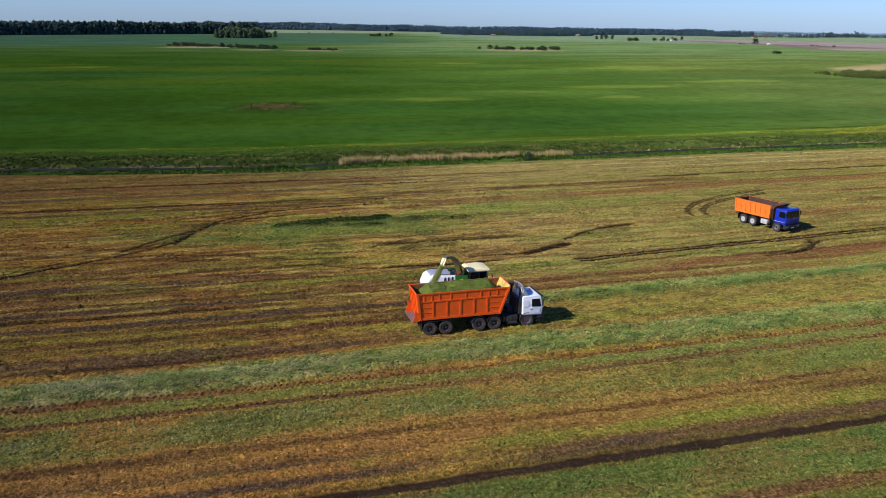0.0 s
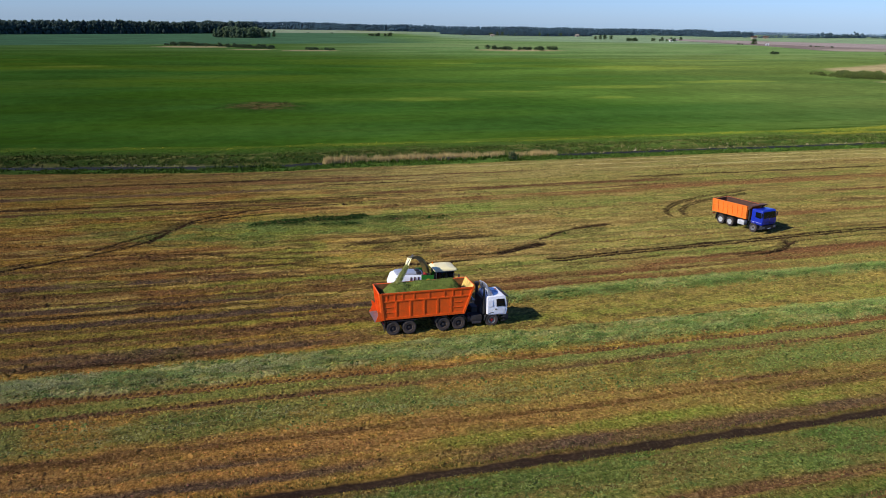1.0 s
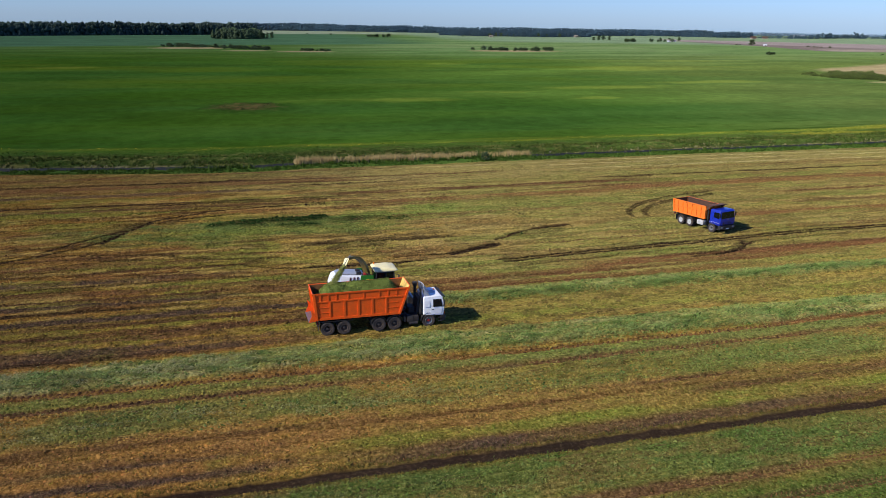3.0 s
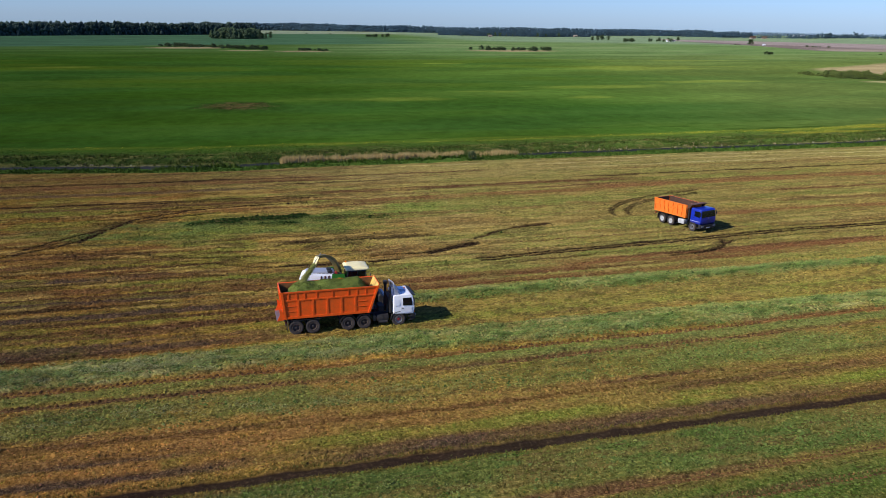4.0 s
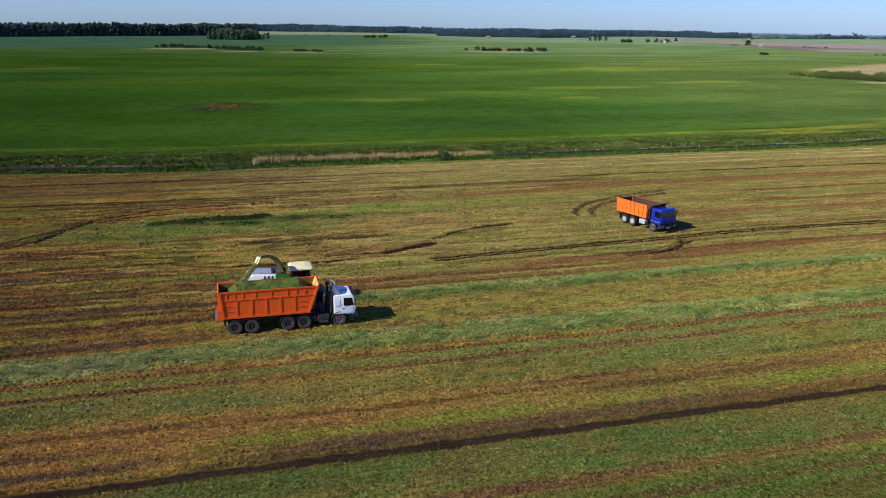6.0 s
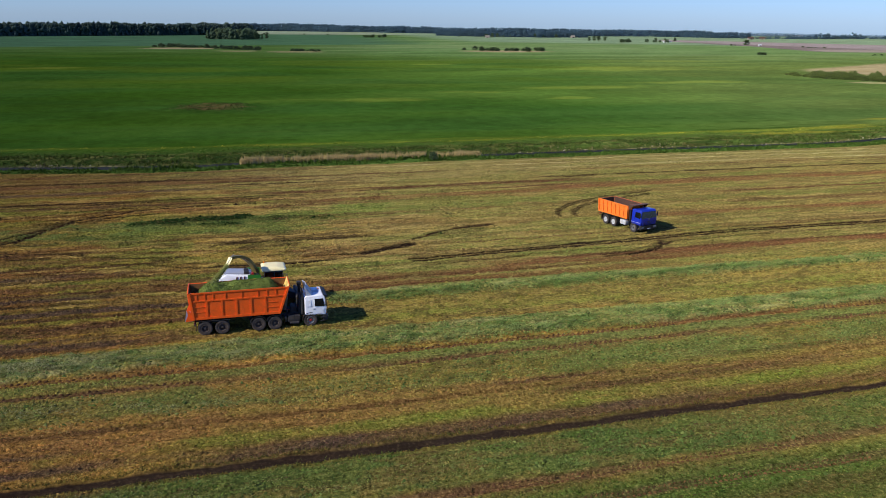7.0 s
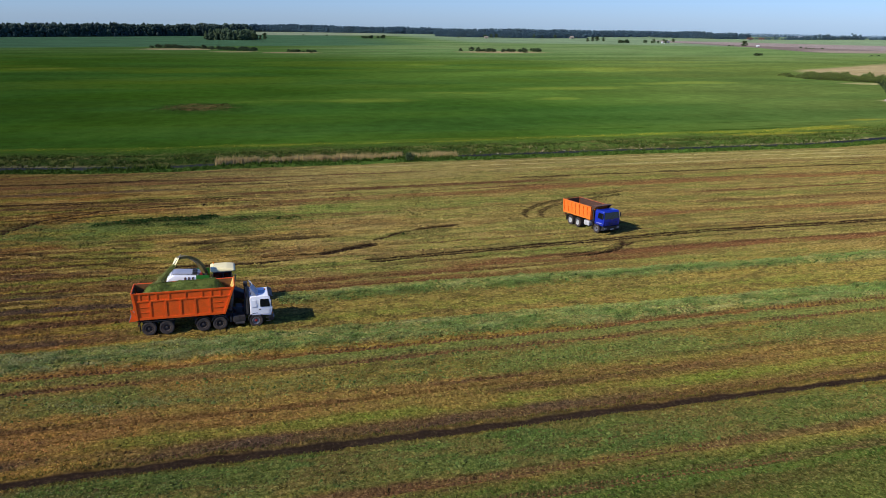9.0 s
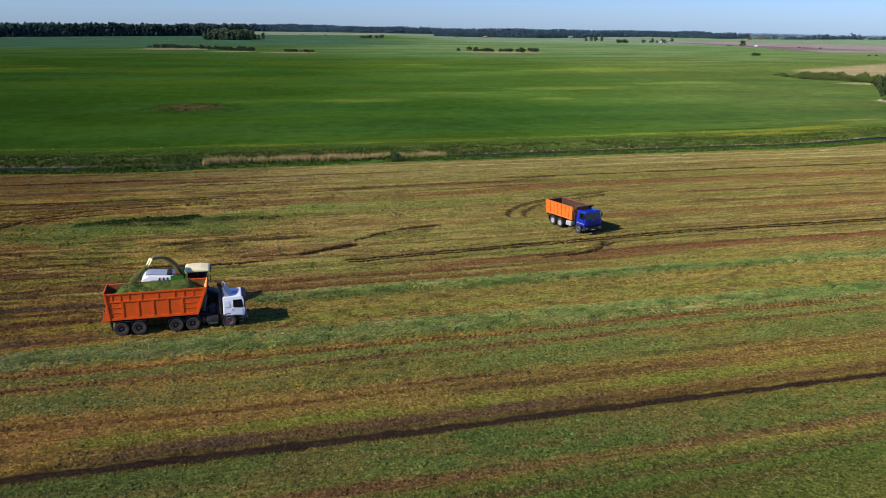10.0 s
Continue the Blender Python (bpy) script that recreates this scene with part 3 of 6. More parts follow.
    rough_part = (0.12 + 0.88 * (1 - step(-0.5, 1.5, d)) + 0.45 * step(0, 2, d) * (1 - step(20, 26, d))) * np.where(plough > 0.5, 2.5, 1)
    return z, tone, np.clip(rough_part, 0, 1) * (1 - 0.75 * deep)


def lines(*spans):
    """Grid lines: (from, to, spacing at the start, spacing at the end)."""
    out = []
    for a, b, sa, sb in spans:
        at = a
        while at < b:
            out.append(at)
            at += sa + (sb - sa) * (at - a) / (b - a)
    return np.array(out + [spans[-1][1]])


GU = lines((-5200, -700, 500, 60), (-700, -95, 12, 3), (-95, -40, 0.6, 0.36), (-40, 96, 0.4, 0.4), (96, 140, 0.4, 0.8), (140, 1150, 3, 14), (1150, 6000, 60, 600))
GV = lines((-2500, 0, 600, 20), (0, 25, 10, 1), (25, 76, 0.19, 0.20), (76, 126, 0.26, 0.34), (126, 165, 0.45, 0.8), (165, 1300, 1.3, 18), (1300, 6000, 20, 300))
UU, VV = np.meshgrid(GU, GV)
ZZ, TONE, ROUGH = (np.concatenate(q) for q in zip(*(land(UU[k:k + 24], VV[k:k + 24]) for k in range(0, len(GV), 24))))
TONE *= np.array([0.97, 0.99, 0.96])


def surface_at(u, v):
    """Height and colour read off the ground sheet between its grid lines."""
    u, v = np.asarray(u, float), np.asarray(v, float)
    i, j = np.clip(np.searchsorted(GU, u) - 1, 0, len(GU) - 2), np.clip(np.searchsorted(GV, v) - 1, 0, len(GV) - 2)
    a, b = (u - GU[i]) / (GU[i + 1] - GU[i]), (v - GV[j]) / (GV[j + 1] - GV[j])
    w = ((1 - a) * (1 - b), a * (1 - b), (1 - a) * b, a * b)
    z = w[0] * ZZ[j, i] + w[1] * ZZ[j, i + 1] + w[2] * ZZ[j + 1, i] + w[3] * ZZ[j + 1, i + 1]
    tone = sum(q[..., None] * TONE[m, n] for q, m, n in zip(w, (j, j, j + 1, j + 1), (i, i + 1, i, i + 1)))
    return z, tone


XX, YY = to_xy(UU, VV)
nu, nv = len(GU), len(GV)
ids = np.arange(nu * nv).reshape(nv, nu)
quads = np.stack([ids[:-1, :-1], ids[:-1, 1:], ids[1:, 1:], ids[1:, :-1]], -1).reshape(-1, 4)
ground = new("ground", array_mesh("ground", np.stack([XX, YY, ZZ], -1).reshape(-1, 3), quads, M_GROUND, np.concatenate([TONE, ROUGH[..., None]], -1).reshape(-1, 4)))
tagged(ground, "mown stubble field, ditch banks and green sown fields", "ground", kind="structure")

# water in the ditch
wu = np.arange(-260, 420, 4.0)
we = ditch_edge(wu)
wl, wr = to_xy(wu, we + 3.4), to_xy(wu, we + 9.0)
wv = np.concatenate([np.c_[wl[0], wl[1], np.full(len(wu), -0.38)], np.c_[wr[0], wr[1], np.full(len(wu), -0.38)]])
k = np.arange(len(wu) - 1)
water = new("water", array_mesh("water", wv, np.stack([k, k + 1, k + 1 + len(wu), k + len(wu)], -1), M_WATER))
tagged(water, "narrow dark water in a drainage ditch", "ditch water", kind="structure")


# ---- growing things in great numbers ----
rng = np.random.default_rng(4)


def blades(u, v, length, width, lean, tone, base=None, combed=0.0):
    """Arrays of single grass blades rooted at places along and across the rows; tone is a colour per blade."""
    n = len(u)
    x, y = to_xy(u, v)
    if base is None:
        base = surface_at(u, v)[0]
    a, b = rng.uniform(0, 2 * math.pi, n), rng.uniform(0, 2 * math.pi, n)
    if combed:
        b = ROW + rng.normal(0, combed, n) + math.pi * rng.integers(0, 2, n)
        a = b + math.pi / 2
    dx, dy = np.cos(a) * width / 2, np.sin(a) * width / 2
    tip = length * np.sin(lean)
    verts = np.stack([np.stack([x - dx, y - dy, base - 0.01], -1), np.stack([x + dx, y + dy, base - 0.01], -1),
                      np.stack([x + np.cos(b) * tip, y + np.sin(b) * tip, base + length * np.cos(lean)], -1)], 1).reshape(-1, 3)
    return verts, np.arange(3 * n).reshape(-1, 3), np.repeat(tone, 3, axis=0)


def tones(n, *colours):
    c = np.array([k[:3] for k in colours])
    w = rng.dirichlet(np.full(len(c), 0.6), n)
    return w @ c


def strew(n, u0, u1, v0, v1, keep):
    u, v = rng.uniform(u0, u1, n), rng.uniform(v0, v1, n)
    ok = rng.uniform(0, 1, n) < keep(u, v)
    return u[ok], v[ok]


def off_ruts(u, v):
    """1 away from the wheel ruts, little on them."""
    wob = 0.35 * np.sin(u / 19.0) + 0.2 * (fbm(u / 6, v * 0, 71, 2) - 0.5)
    near = np.ones(u.shape)
    for centre, half, strength, _ in RUTS:
        near = np.minimum(near, np.where(np.abs(v + wob - centre) < half + 0.08, 1 - 0.9 * strength, 1.0))
    return near


# stubble and regrowth close by
su, sv = strew(120000, -32, 82, 23, 78, lambda u, v: np.clip(1.25 - v / 110, 0, 1) * (np.abs(v + 0.08 * np.sin(u / 15.0) - 35.4) > 0.56) * (np.abs(u - 25) < 0.62 * v + 22) * off_ruts(u, v))
sz, st = surface_at(su, sv)
st = st * rng.uniform(0.65, 1.4, (len(st), 1)) + rng.uniform(-0.01, 0.02, (len(st), 3))
sb = blades(su, sv, rng.uniform(0.04, 0.12, len(su)), rng.uniform(0.03, 0.06, len(su)), rng.uniform(0.1, 1.2, len(su)), np.clip(st, 0.01, 1), sz)
tagged(new("stubble", array_mesh("stubble", *sb[:2], M_BLADE, sb[2])), "short cut stubble and green regrowth on the field", "stubble", kind="stuff")


CUT = (srgb(118, 138, 72), srgb(94, 118, 54), srgb(64, 92, 40), srgb(150, 158, 102))
REGROWN = (srgb(112, 122, 62), srgb(90, 106, 50), srgb(62, 82, 36), srgb(138, 136, 84))


def windrow(centre, half, u0, u1, n, label, palette=CUT, dry=0.3, size=1.0):
    """Cut grass lying along the rows in uneven tresses, here thick and there thin."""
    u = rng.uniform(u0, u1, n)
    v = centre - 0.5 * np.sin(u / 23.0) + rng.normal(0, half * 0.55, n)
    z, tone = surface_at(u, v)
    patchy = fbm(u / 1.9, v / 0.8, 63, 3)
    keep = rng.uniform(0, 1, n) < (step(0.36, 0.58, patchy) + 0.08) * off_ruts(u, v)
    u, v, z, tone = u[keep], v[keep], z[keep], tone[keep]
    n = len(u)
    c = tones(n, *palette)
    c *= (0.6 + 0.75 * step(0.36, 0.62, fbm(u / 1.3, v / 0.6, 61, 3)))[:, None]
    pale = step(0.42, 0.60, fbm(u / 3.0, v / 0.6, 67, 3)) * dry * (0.6 + 0.9 * (1 - step(0, 30, u)))
    c += (np.array(srgb(166, 162, 112)[:3]) - c) * pale[:, None] + 0.25 * (tone - c)
    c *= 1 - step(10, 34, u)[:, None] * np.array([0.16, 0.02, 0.22])
    # tresses in the right foreground scaled darker
    c *= 1 - (step(22, 44, u) * (1 - step(34, 37, v)))[:, None] * np.array([0.16, 0.11, 0.12])
    z = z + np.abs(rng.normal(0, 0.10, n)) * (0.4 + fbm(u / 1.1, v / 0.8, 66, 2)) * size
    b = blades(u, v, rng.uniform(0.10, 0.24, n) * size, rng.uniform(0.03, 0.055, n) * size, rng.uniform(0.8, 1.45, n), c, z, 0.55)
    tagged(new("grass_swath", array_mesh("grass_swath", *b[:2], M_BLADE, b[2])), label, "grass swath", kind="stuff")


windrow(61.3, 1.05, HARVEST_U, 96, 46000, "long row of pale cut grass waiting for the harvester", CUT, 0.35)
windrow(51.4, 1.75, -30, 84, 86000, "broad row of pale cut grass drying on the field", CUT, 0.5)
windrow(44.4, 1.8, -28, 76, 30000, "thin scattered row of cut grass on the stubble", REGROWN, 0.4, 0.9)
windrow(32.4, 2.0, -24, 62, 26000, "wide strip of green regrown grass beside a dark track", REGROWN, 0.35, 0.75)


def clumps(n, u0, u1, v0, v1, size, keep, colours, name, label, category, lean=(0.1, 0.9)):
    """Round weedy tufts, each a spray of blades."""
    u, v = strew(n, u0, u1, v0, v1, keep)
    per = 7
    uu, vv = np.repeat(u, per), np.repeat(v, per)
    s = np.repeat(rng.uniform(size[0], size[1], len(u)), per)
    uu, vv = uu + rng.normal(0, 0.22, len(uu)) * s, vv + rng.normal(0, 0.22, len(uu)) * s
    # left-hand bank tufts painted darker to go with that vignette
    c = np.repeat(tuft_tone(u, v) if colours is None else tones(len(u), *colours), per, axis=0) * rng.uniform(0.75, 1.3, (len(uu), 1)) * (1 - 0.55 * (1 - step(-45, 40, uu)) * step(120, 128, vv))[:, None]
    b = blades(uu, vv, s * rng.uniform(0.6, 1.1, len(uu)), 0.22 * s, rng.uniform(lean[0], lean[1], len(uu)), c)
    tagged(new(name, array_mesh(name, *b[:2], M_BLADE, b[2])), label, category, kind="stuff")


# leafy regrowth among the stubble
def tuft_tone(u, v):
    return np.clip(surface_at(u, v)[1] * np.array([0.9, 1.15, 0.9]), 0, 1)


clumps(32000, -30, 80, 23, 64, (0.10, 0.30), lambda u, v: step(0.42, 0.62, fbm(u / 3.0, v / 1.1, 230, 3)) * (np.abs(v + 0.08 * np.sin(u / 15.0) - 35.4) > 0.56) * (np.abs(u - 25) < 0.62 * v + 22) * off_ruts(u, v),
       None, "regrowth_tufts", "small green tufts growing through the stubble", "tufts", (0.75, 1.4))
clumps(30000, -90, 160, 122, 140, (0.22, 0.5), lambda u, v: (np.abs(v - ditch_edge(u) - 1.8) < 1.9) * step(0.2, 0.45, fbm(u / 5, v / 2, 206, 3)),
       (srgb(74, 100, 36), srgb(58, 84, 30), srgb(96, 114, 46), srgb(44, 66, 22)), "near_bank_weeds", "thick green weeds along the edge of a ditch", "weeds")
clumps(9000, 0, 66, 126, 142, (0.5, 0.95), lambda u, v: (np.abs(v - ditch_edge(u) - 3.6) < 1.0) * np.maximum(band(u, 8, 6, 1.5) * (0.3 + 0.7 * step(0.4, 0.55, fbm(u / 2.5, v * 0, 208, 2))), 0.5 * band(u, 42, 20, 1.0) * (v - ditch_edge(u) < 3.6)),
       (srgb(78, 102, 36), srgb(58, 82, 28), srgb(98, 114, 46), srgb(44, 64, 22)), "near_bank_weeds", "tall green weeds overhanging a ditch", "weeds")
clumps(20000, -90, 190, 132, 152, (0.2, 0.55), lambda u, v: (np.abs(v - ditch_edge(u) - 11.0) < 3.6) * (0.15 + 0.9 * step(0.34, 0.6, fbm(u / 5, v / 3, 202, 3))),
       (srgb(70, 92, 32), srgb(48, 70, 24), srgb(88, 100, 42), srgb(104, 104, 56)), "far_bank_weeds", "rough tussocky grass on the far ditch bank", "weeds")
clumps(9000, -90, 190, 138, 158, (0.12, 0.3), lambda u, v: (np.abs(v - ditch_edge(u) - 18.0) < 4.5) * step(0.46, 0.62, fbm(u / 6, v / 2, 203, 3)),
       (srgb(62, 90, 26), srgb(50, 78, 22), srgb(84, 102, 34)), "field_edge_weeds", "low green weeds along the edge of the sown field", "weeds")
clumps(2600, -90, 190, 132, 150, (0.3, 0.6), lambda u, v: (np.abs(v - ditch_edge(u) - 8.6) < 1.2) * step(0.48, 0.62, fbm(u / 2.6, v / 2, 209, 3)),
       (srgb(132, 126, 78), srgb(110, 112, 60), srgb(156, 144, 104)), "bank_clumps", "straw-coloured clumps hanging over the water", "weeds")
clumps(6000, -90, 190, 132, 148, (0.14, 0.4), lambda u, v: (np.abs(v - ditch_edge(u) - 7.8) < 0.9) * step(0.35, 0.6, fbm(u / 7, v * 0, 205, 2)),
       (srgb(186, 168, 128), srgb(160, 140, 100), srgb(206, 196, 170)), "bleached_grass", "bleached dead grass at the waterline", "dead grass")

clumps(2400, -8, 34, 212, 234, (0.15, 0.4), lambda u, v: step(0.45, 0.6, fbm(u / 3, v / 2, 207, 3)) * (np.hypot((u - 17.2) / 12, (v - 221.2) / 10) + 0.7 * (fbm(u / 3, v / 2, 151, 3) - 0.5) < 1.0),
       (srgb(44, 62, 24), srgb(72, 76, 38), srgb(96, 88, 50)), "wet_patch_weeds", "dark rank weeds round a bare wet patch", "weeds")

# low leafy mounds and clods: the broken surface of the mown field
OCT_V = np.array([(1, 0, 0), (0, 1, 0), (-1, 0, 0), (0, -1, 0), (0, 0, 1)], float)
OCT_F = np.array([[0, 1, 4], [1, 2, 4], [2, 3, 4], [3, 0, 4]])


def mounds(n, u0, u1, v0, v1, keep, size, tone_of, name, label, category, tall=0.75):
    u, v = strew(n, u0, u1, v0, v1, keep)
    mounds_at(u, v, size, tone_of, name, label, category, tall)


def mounds_at(u, v, size, tone_of, name, label, category, tall=0.75):
    n = len(u)
    z = surface_at(u, v)[0]
    x, y = to_xy(u, v)
    r = rng.uniform(size[0], size[1], n) * (0.8 + v / 160)
    a = rng.uniform(0, 2 * math.pi, n)
    t = OCT_V[None] * rng.uniform(0.5, 1.3, (n, 5, 1)) * r[:, None, None]
    ca, sa = np.cos(a)[:, None], np.sin(a)[:, None]
    px = t[..., 0] * ca - t[..., 1] * sa + rng.normal(0, 0.25, (n, 5)) * r[:, None]
    py = t[..., 0] * sa + t[..., 1] * ca + rng.normal(0, 0.25, (n, 5)) * r[:, None]
    pz = t[..., 2] * tall - 0.02 + z[:, None]
    verts = np.stack([x[:, None] + px, y[:, None] + py, pz], -1).reshape(-1, 3)
    faces = (OCT_F[None] + (np.arange(n) * 5)[:, None, None]).reshape(-1, 3)
    tone = np.repeat(tone_of(u, v, n), 5, axis=0)
    tagged(new(name, array_mesh(name, verts, faces, M_BLADE, tone)), label, category, kind="stuff")


def broken_tone(u, v, n):
    return np.clip(surface_at(u, v)[1] * (0.5 + 0.25 * step(15, 35, u)[:, None] + rng.uniform(0, 1, (n, 1)) * (0.65 - 0.3 * step(15, 35, u)[:, None])) * (1.3 - 0.25 * step(50, 64, v))[:, None] * rng.uniform(0.88, 1.12, (n, 3)), 0.008, 0.8)


def in_sight(u, v):
    dark = surface_at(u, v)[1].mean(-1) < 0.05
    return (np.abs(u - 25) < 0.62 * v + 22) * (np.abs(v + 0.08 * np.sin(u / 15.0) - 35.4) > 0.58) * off_ruts(u, v) * np.where(dark, 0.1, 1.0)


mounds(165000, -32, 84, 23, 80, lambda u, v: in_sight(u, v) * (0.25 + 0.75 * step(0.4, 0.6, fbm(u / 2.2, v / 0.9, 250, 3))), (0.04, 0.12), broken_tone,
       "field_tussocks", "low broken tussocks and straw over the mown field", "tussocks", 1.0)
mounds(95000, -60, 125, 78, 131, lambda u, v: in_sight(u, v) * step(0.42, 0.6, fbm(u / 3.5, v / 1.2, 251, 3)) * (v < ditch_edge(u)), (0.05, 0.13), lambda u, v, n: surface_at(u, v)[1] * rng.uniform(0.65, 1.08, (n, 1)),
       "field_tussocks", "low broken tussocks across the far stubble", "tussocks", 1.0)
mounds(38000, -30, 90, 30, 64, lambda u, v: np.maximum((np.abs(v - 51.5) < 1.8) + (np.abs(v - 44.4) < 2.0) * 0.7 + (np.abs(v - 32.4) < 2.3) * 0.7, (np.abs(v - 61.3) < 1.25) * (u > HARVEST_U)) * step(0.50, 0.6, fbm(u / 2.4, v / 0.9, 66, 3)) * off_ruts(u, v), (0.06, 0.17),
       lambda u, v, n: tones(n, srgb(50, 68, 30), srgb(80, 98, 46), srgb(116, 122, 64)), "grass_heaps", "dark clumps of cut grass in the rows", "grass heaps", 0.9)

mounds(40000, -14, 48, 76, 104, lambda u, v: step(0.45, 0.95, lush_at(u, v)), (0.05, 0.15),
       lambda u, v, n: tones(n, srgb(18, 30, 12), srgb(28, 44, 18), srgb(46, 66, 28)), "lush_grass", "lush dark streaks of uncut grass in the stubble", "grass patch", 1.1)

mounds(55000, -30, 64, 23, 50, lambda u, v: in_sight(u, v) * (0.4 + 0.6 * step(0.38, 0.55, fbm(u / 1.6, v / 0.7, 252, 3))), (0.05, 0.13), broken_tone,
       "field_tussocks", "low leafy tussocks and straw beside the dark track", "tussocks", 0.8)
mounds(46000, -40, 80, 30, 104, lambda u, v: in_sight(u, v) * step(0.48, 0.62, fbm(u / 2.6, v / 1.0, 253, 3)) * (1 - 0.5 * step(20, 60, u)), (0.11, 0.22), lambda u, v, n: surface_at(u, v)[1] * rng.uniform(0.6, 1.15, (n, 1)),
       "field_tussocks", "larger uneven tussocks scattered over the stubble", "tussocks", 0.75)
# ragged stubble along both edges of the dark track
eu = rng.uniform(-30, 74, 16000)
ev = 35.4 - 0.08 * np.sin(eu / 15.0) + rng.choice([-1, 1], 16000) * (0.5 + np.abs(rng.normal(0, 0.22, 16000)))
eb = blades(eu, ev, rng.uniform(0.06, 0.2, 16000), rng.uniform(0.03, 0.07, 16000), rng.uniform(0.2, 1.3, 16000), tones(16000, srgb(122, 92, 44), srgb(104, 98, 46), srgb(76, 88, 36)))
tagged(new("track_edge_stubble", array_mesh("track_edge_stubble", *eb[:2], M_BLADE, eb[2])), "ragged stubble along the edges of a dark track", "stubble", kind="stuff")

# clods thrown up by tyre lugs in the wheel ruts
def tread(v_of, u0, u1, pitch, gauge, name, label, size=1.0):
    u = np.arange(u0, u1, pitch)
    u, side = np.repeat(u, 2) + np.tile([0, pitch / 2], len(u)), np.tile([-1, 1], len(u))
    v = v_of(u) + side * gauge
    ok = fbm(u / 9, u * 0, 240, 2) > 0.3
    u, v, side = u[ok], v[ok], side[ok]
    z = surface_at(u, v)[0]
    n = len(u)
    a = side * radians(38) + rng.normal(0, 0.15, n) + ROW
    ln, wd, ht = size * rng.uniform(0.14, 0.22, n), size * rng.uniform(0.05, 0.075, n), size * rng.uniform(0.10, 0.17, n)
    x, y = to_xy(u, v)
    ca, sa = np.cos(a), np.sin(a)
    place = []
    for p, q, h in ((-1, -1, -0.02), (1, -1, -0.02), (1, 1, -0.02), (-1, 1, -0.02), (-0.5, 0, 1), (0.5, 0, 1)):
        place.append(np.stack([x + p * ln * ca - q * wd * sa, y + p * ln * sa + q * wd * ca, z + (ht if h > 0 else -0.02)], -1))
    verts = np.stack(place, 1).reshape(-1, 3)
    f = np.array([[0, 1, 5], [0, 5, 4], [2, 3, 4], [2, 4, 5], [1, 2, 5], [3, 0, 4]])
    faces = (f[None] + (np.arange(n) * 6)[:, None, None]).reshape(-1, 3)
    tone = np.repeat(tones(n, srgb(92, 64, 40), srgb(66, 48, 36), srgb(114, 82, 50)), 6, axis=0)
    tagged(new(name, array_mesh(name, verts, faces, M_BLADE, tone)), label, "clods", kind="stuff")


def along(centre):
    return lambda u: centre - 0.35 * np.sin(u / 19.0) - 0.2 * (fbm(u / 6, u * 0, 71, 2) - 0.5)


for centre in (47.0, 49.2, 30.3, 28.0):
    tread(along(centre), -30, 88, 0.42 if centre > 40 else 0.3, 0.19, "tread_clods", "row of soil clods left by tractor tyres", 0.8 if centre > 40 else 0.6)


def lugs(points, half):
    """Clods along a bent trail: places along and across the rows, evenly spaced."""
    p = np.array(points)
    far = np.r_[0, np.cumsum(np.hypot(*np.diff(p, axis=0).T))]
    s = np.arange(0, far[-1], 0.36)
    return np.interp(s, far, p[:, 0]), np.interp(s, far, p[:, 1]) + half * np.where(np.arange(len(s)) % 2, 0.8, -0.8)


lug_places = [lugs(points, half) for points, half, _ in TRAILS]
for centre, half, ua, ub, colour, strength in STRIPS:
    if colour in (DARK, BROWN) and 56 < centre:
        lu = np.arange(ua, ub, 0.40)
        lug_places.append((lu, along(centre)(lu) + half * np.where(np.arange(len(lu)) % 2, 0.7, -0.7)))
lug_u, lug_v = (np.concatenate(q) for q in zip(*lug_places))
lug_keep = (fbm(lug_u / 5, lug_v / 2, 241, 3) > 0.42) & (lug_v < ditch_edge(lug_u) - 1)
lug_u, lug_v = lug_u[lug_keep] + rng.normal(0, 0.06, lug_keep.sum()), lug_v[lug_keep] + rng.normal(0, 0.07, lug_keep.sum())


mounds_at(lug_u, lug_v, (0.07, 0.15), lambda u, v, n: np.minimum(surface_at(u, v)[1], np.array(srgb(108, 84, 56)[:3])) * rng.uniform(0.45, 1.0, (n, 1)), "tread_clods", "soil clods turned up along wheel tracks", "clods", 0.8)

# dry reeds standing in the ditch
ru, rv = strew(90000, 21, 62.5, 126, 140, lambda u, v: (np.abs(v - ditch_edge(u) - 5.0 - 0.8 * (fbm(u / 2.5, u * 0, 212, 2) - 0.5)) < 1.3) * (0.2 + 0.8 * step(0.34, 0.52, fbm(u / 2.5, v / 1.5, 210, 3))) * (np.abs(u - 53.5) > 0.8) * (1 - 0.7 * band(u, 56, 2, 0.6)))
rb = blades(ru, rv, rng.uniform(1.1, 1.6, len(ru)) * (0.7 + 0.7 * fbm(ru / 1.6, rv / 2.0, 211, 3)), np.full(len(ru), 0.09), rng.uniform(0.02, 0.3, len(ru)), tones(len(ru), srgb(190, 166, 122), srgb(162, 136, 94)), surface_at(ru, rv)[0])
tagged(new("reed_bed", array_mesh("reed_bed", *rb[:2], M_REED, rb[2])), "bed of dry straw-coloured reeds in the ditch", "reeds", kind="stuff")

# yellow flowers along the field edge
fu, fv = strew(40000, -80, 210, 140, 165, lambda u, v: (np.abs(v - ditch_edge(u) - 22.2) < 2.0) * step(0.45, 0.65, fbm(u / 16, v / 2.5, 220, 3)) * step(0.4, 0.6, fbm(u / 1.6, v / 0.8, 221, 2)))
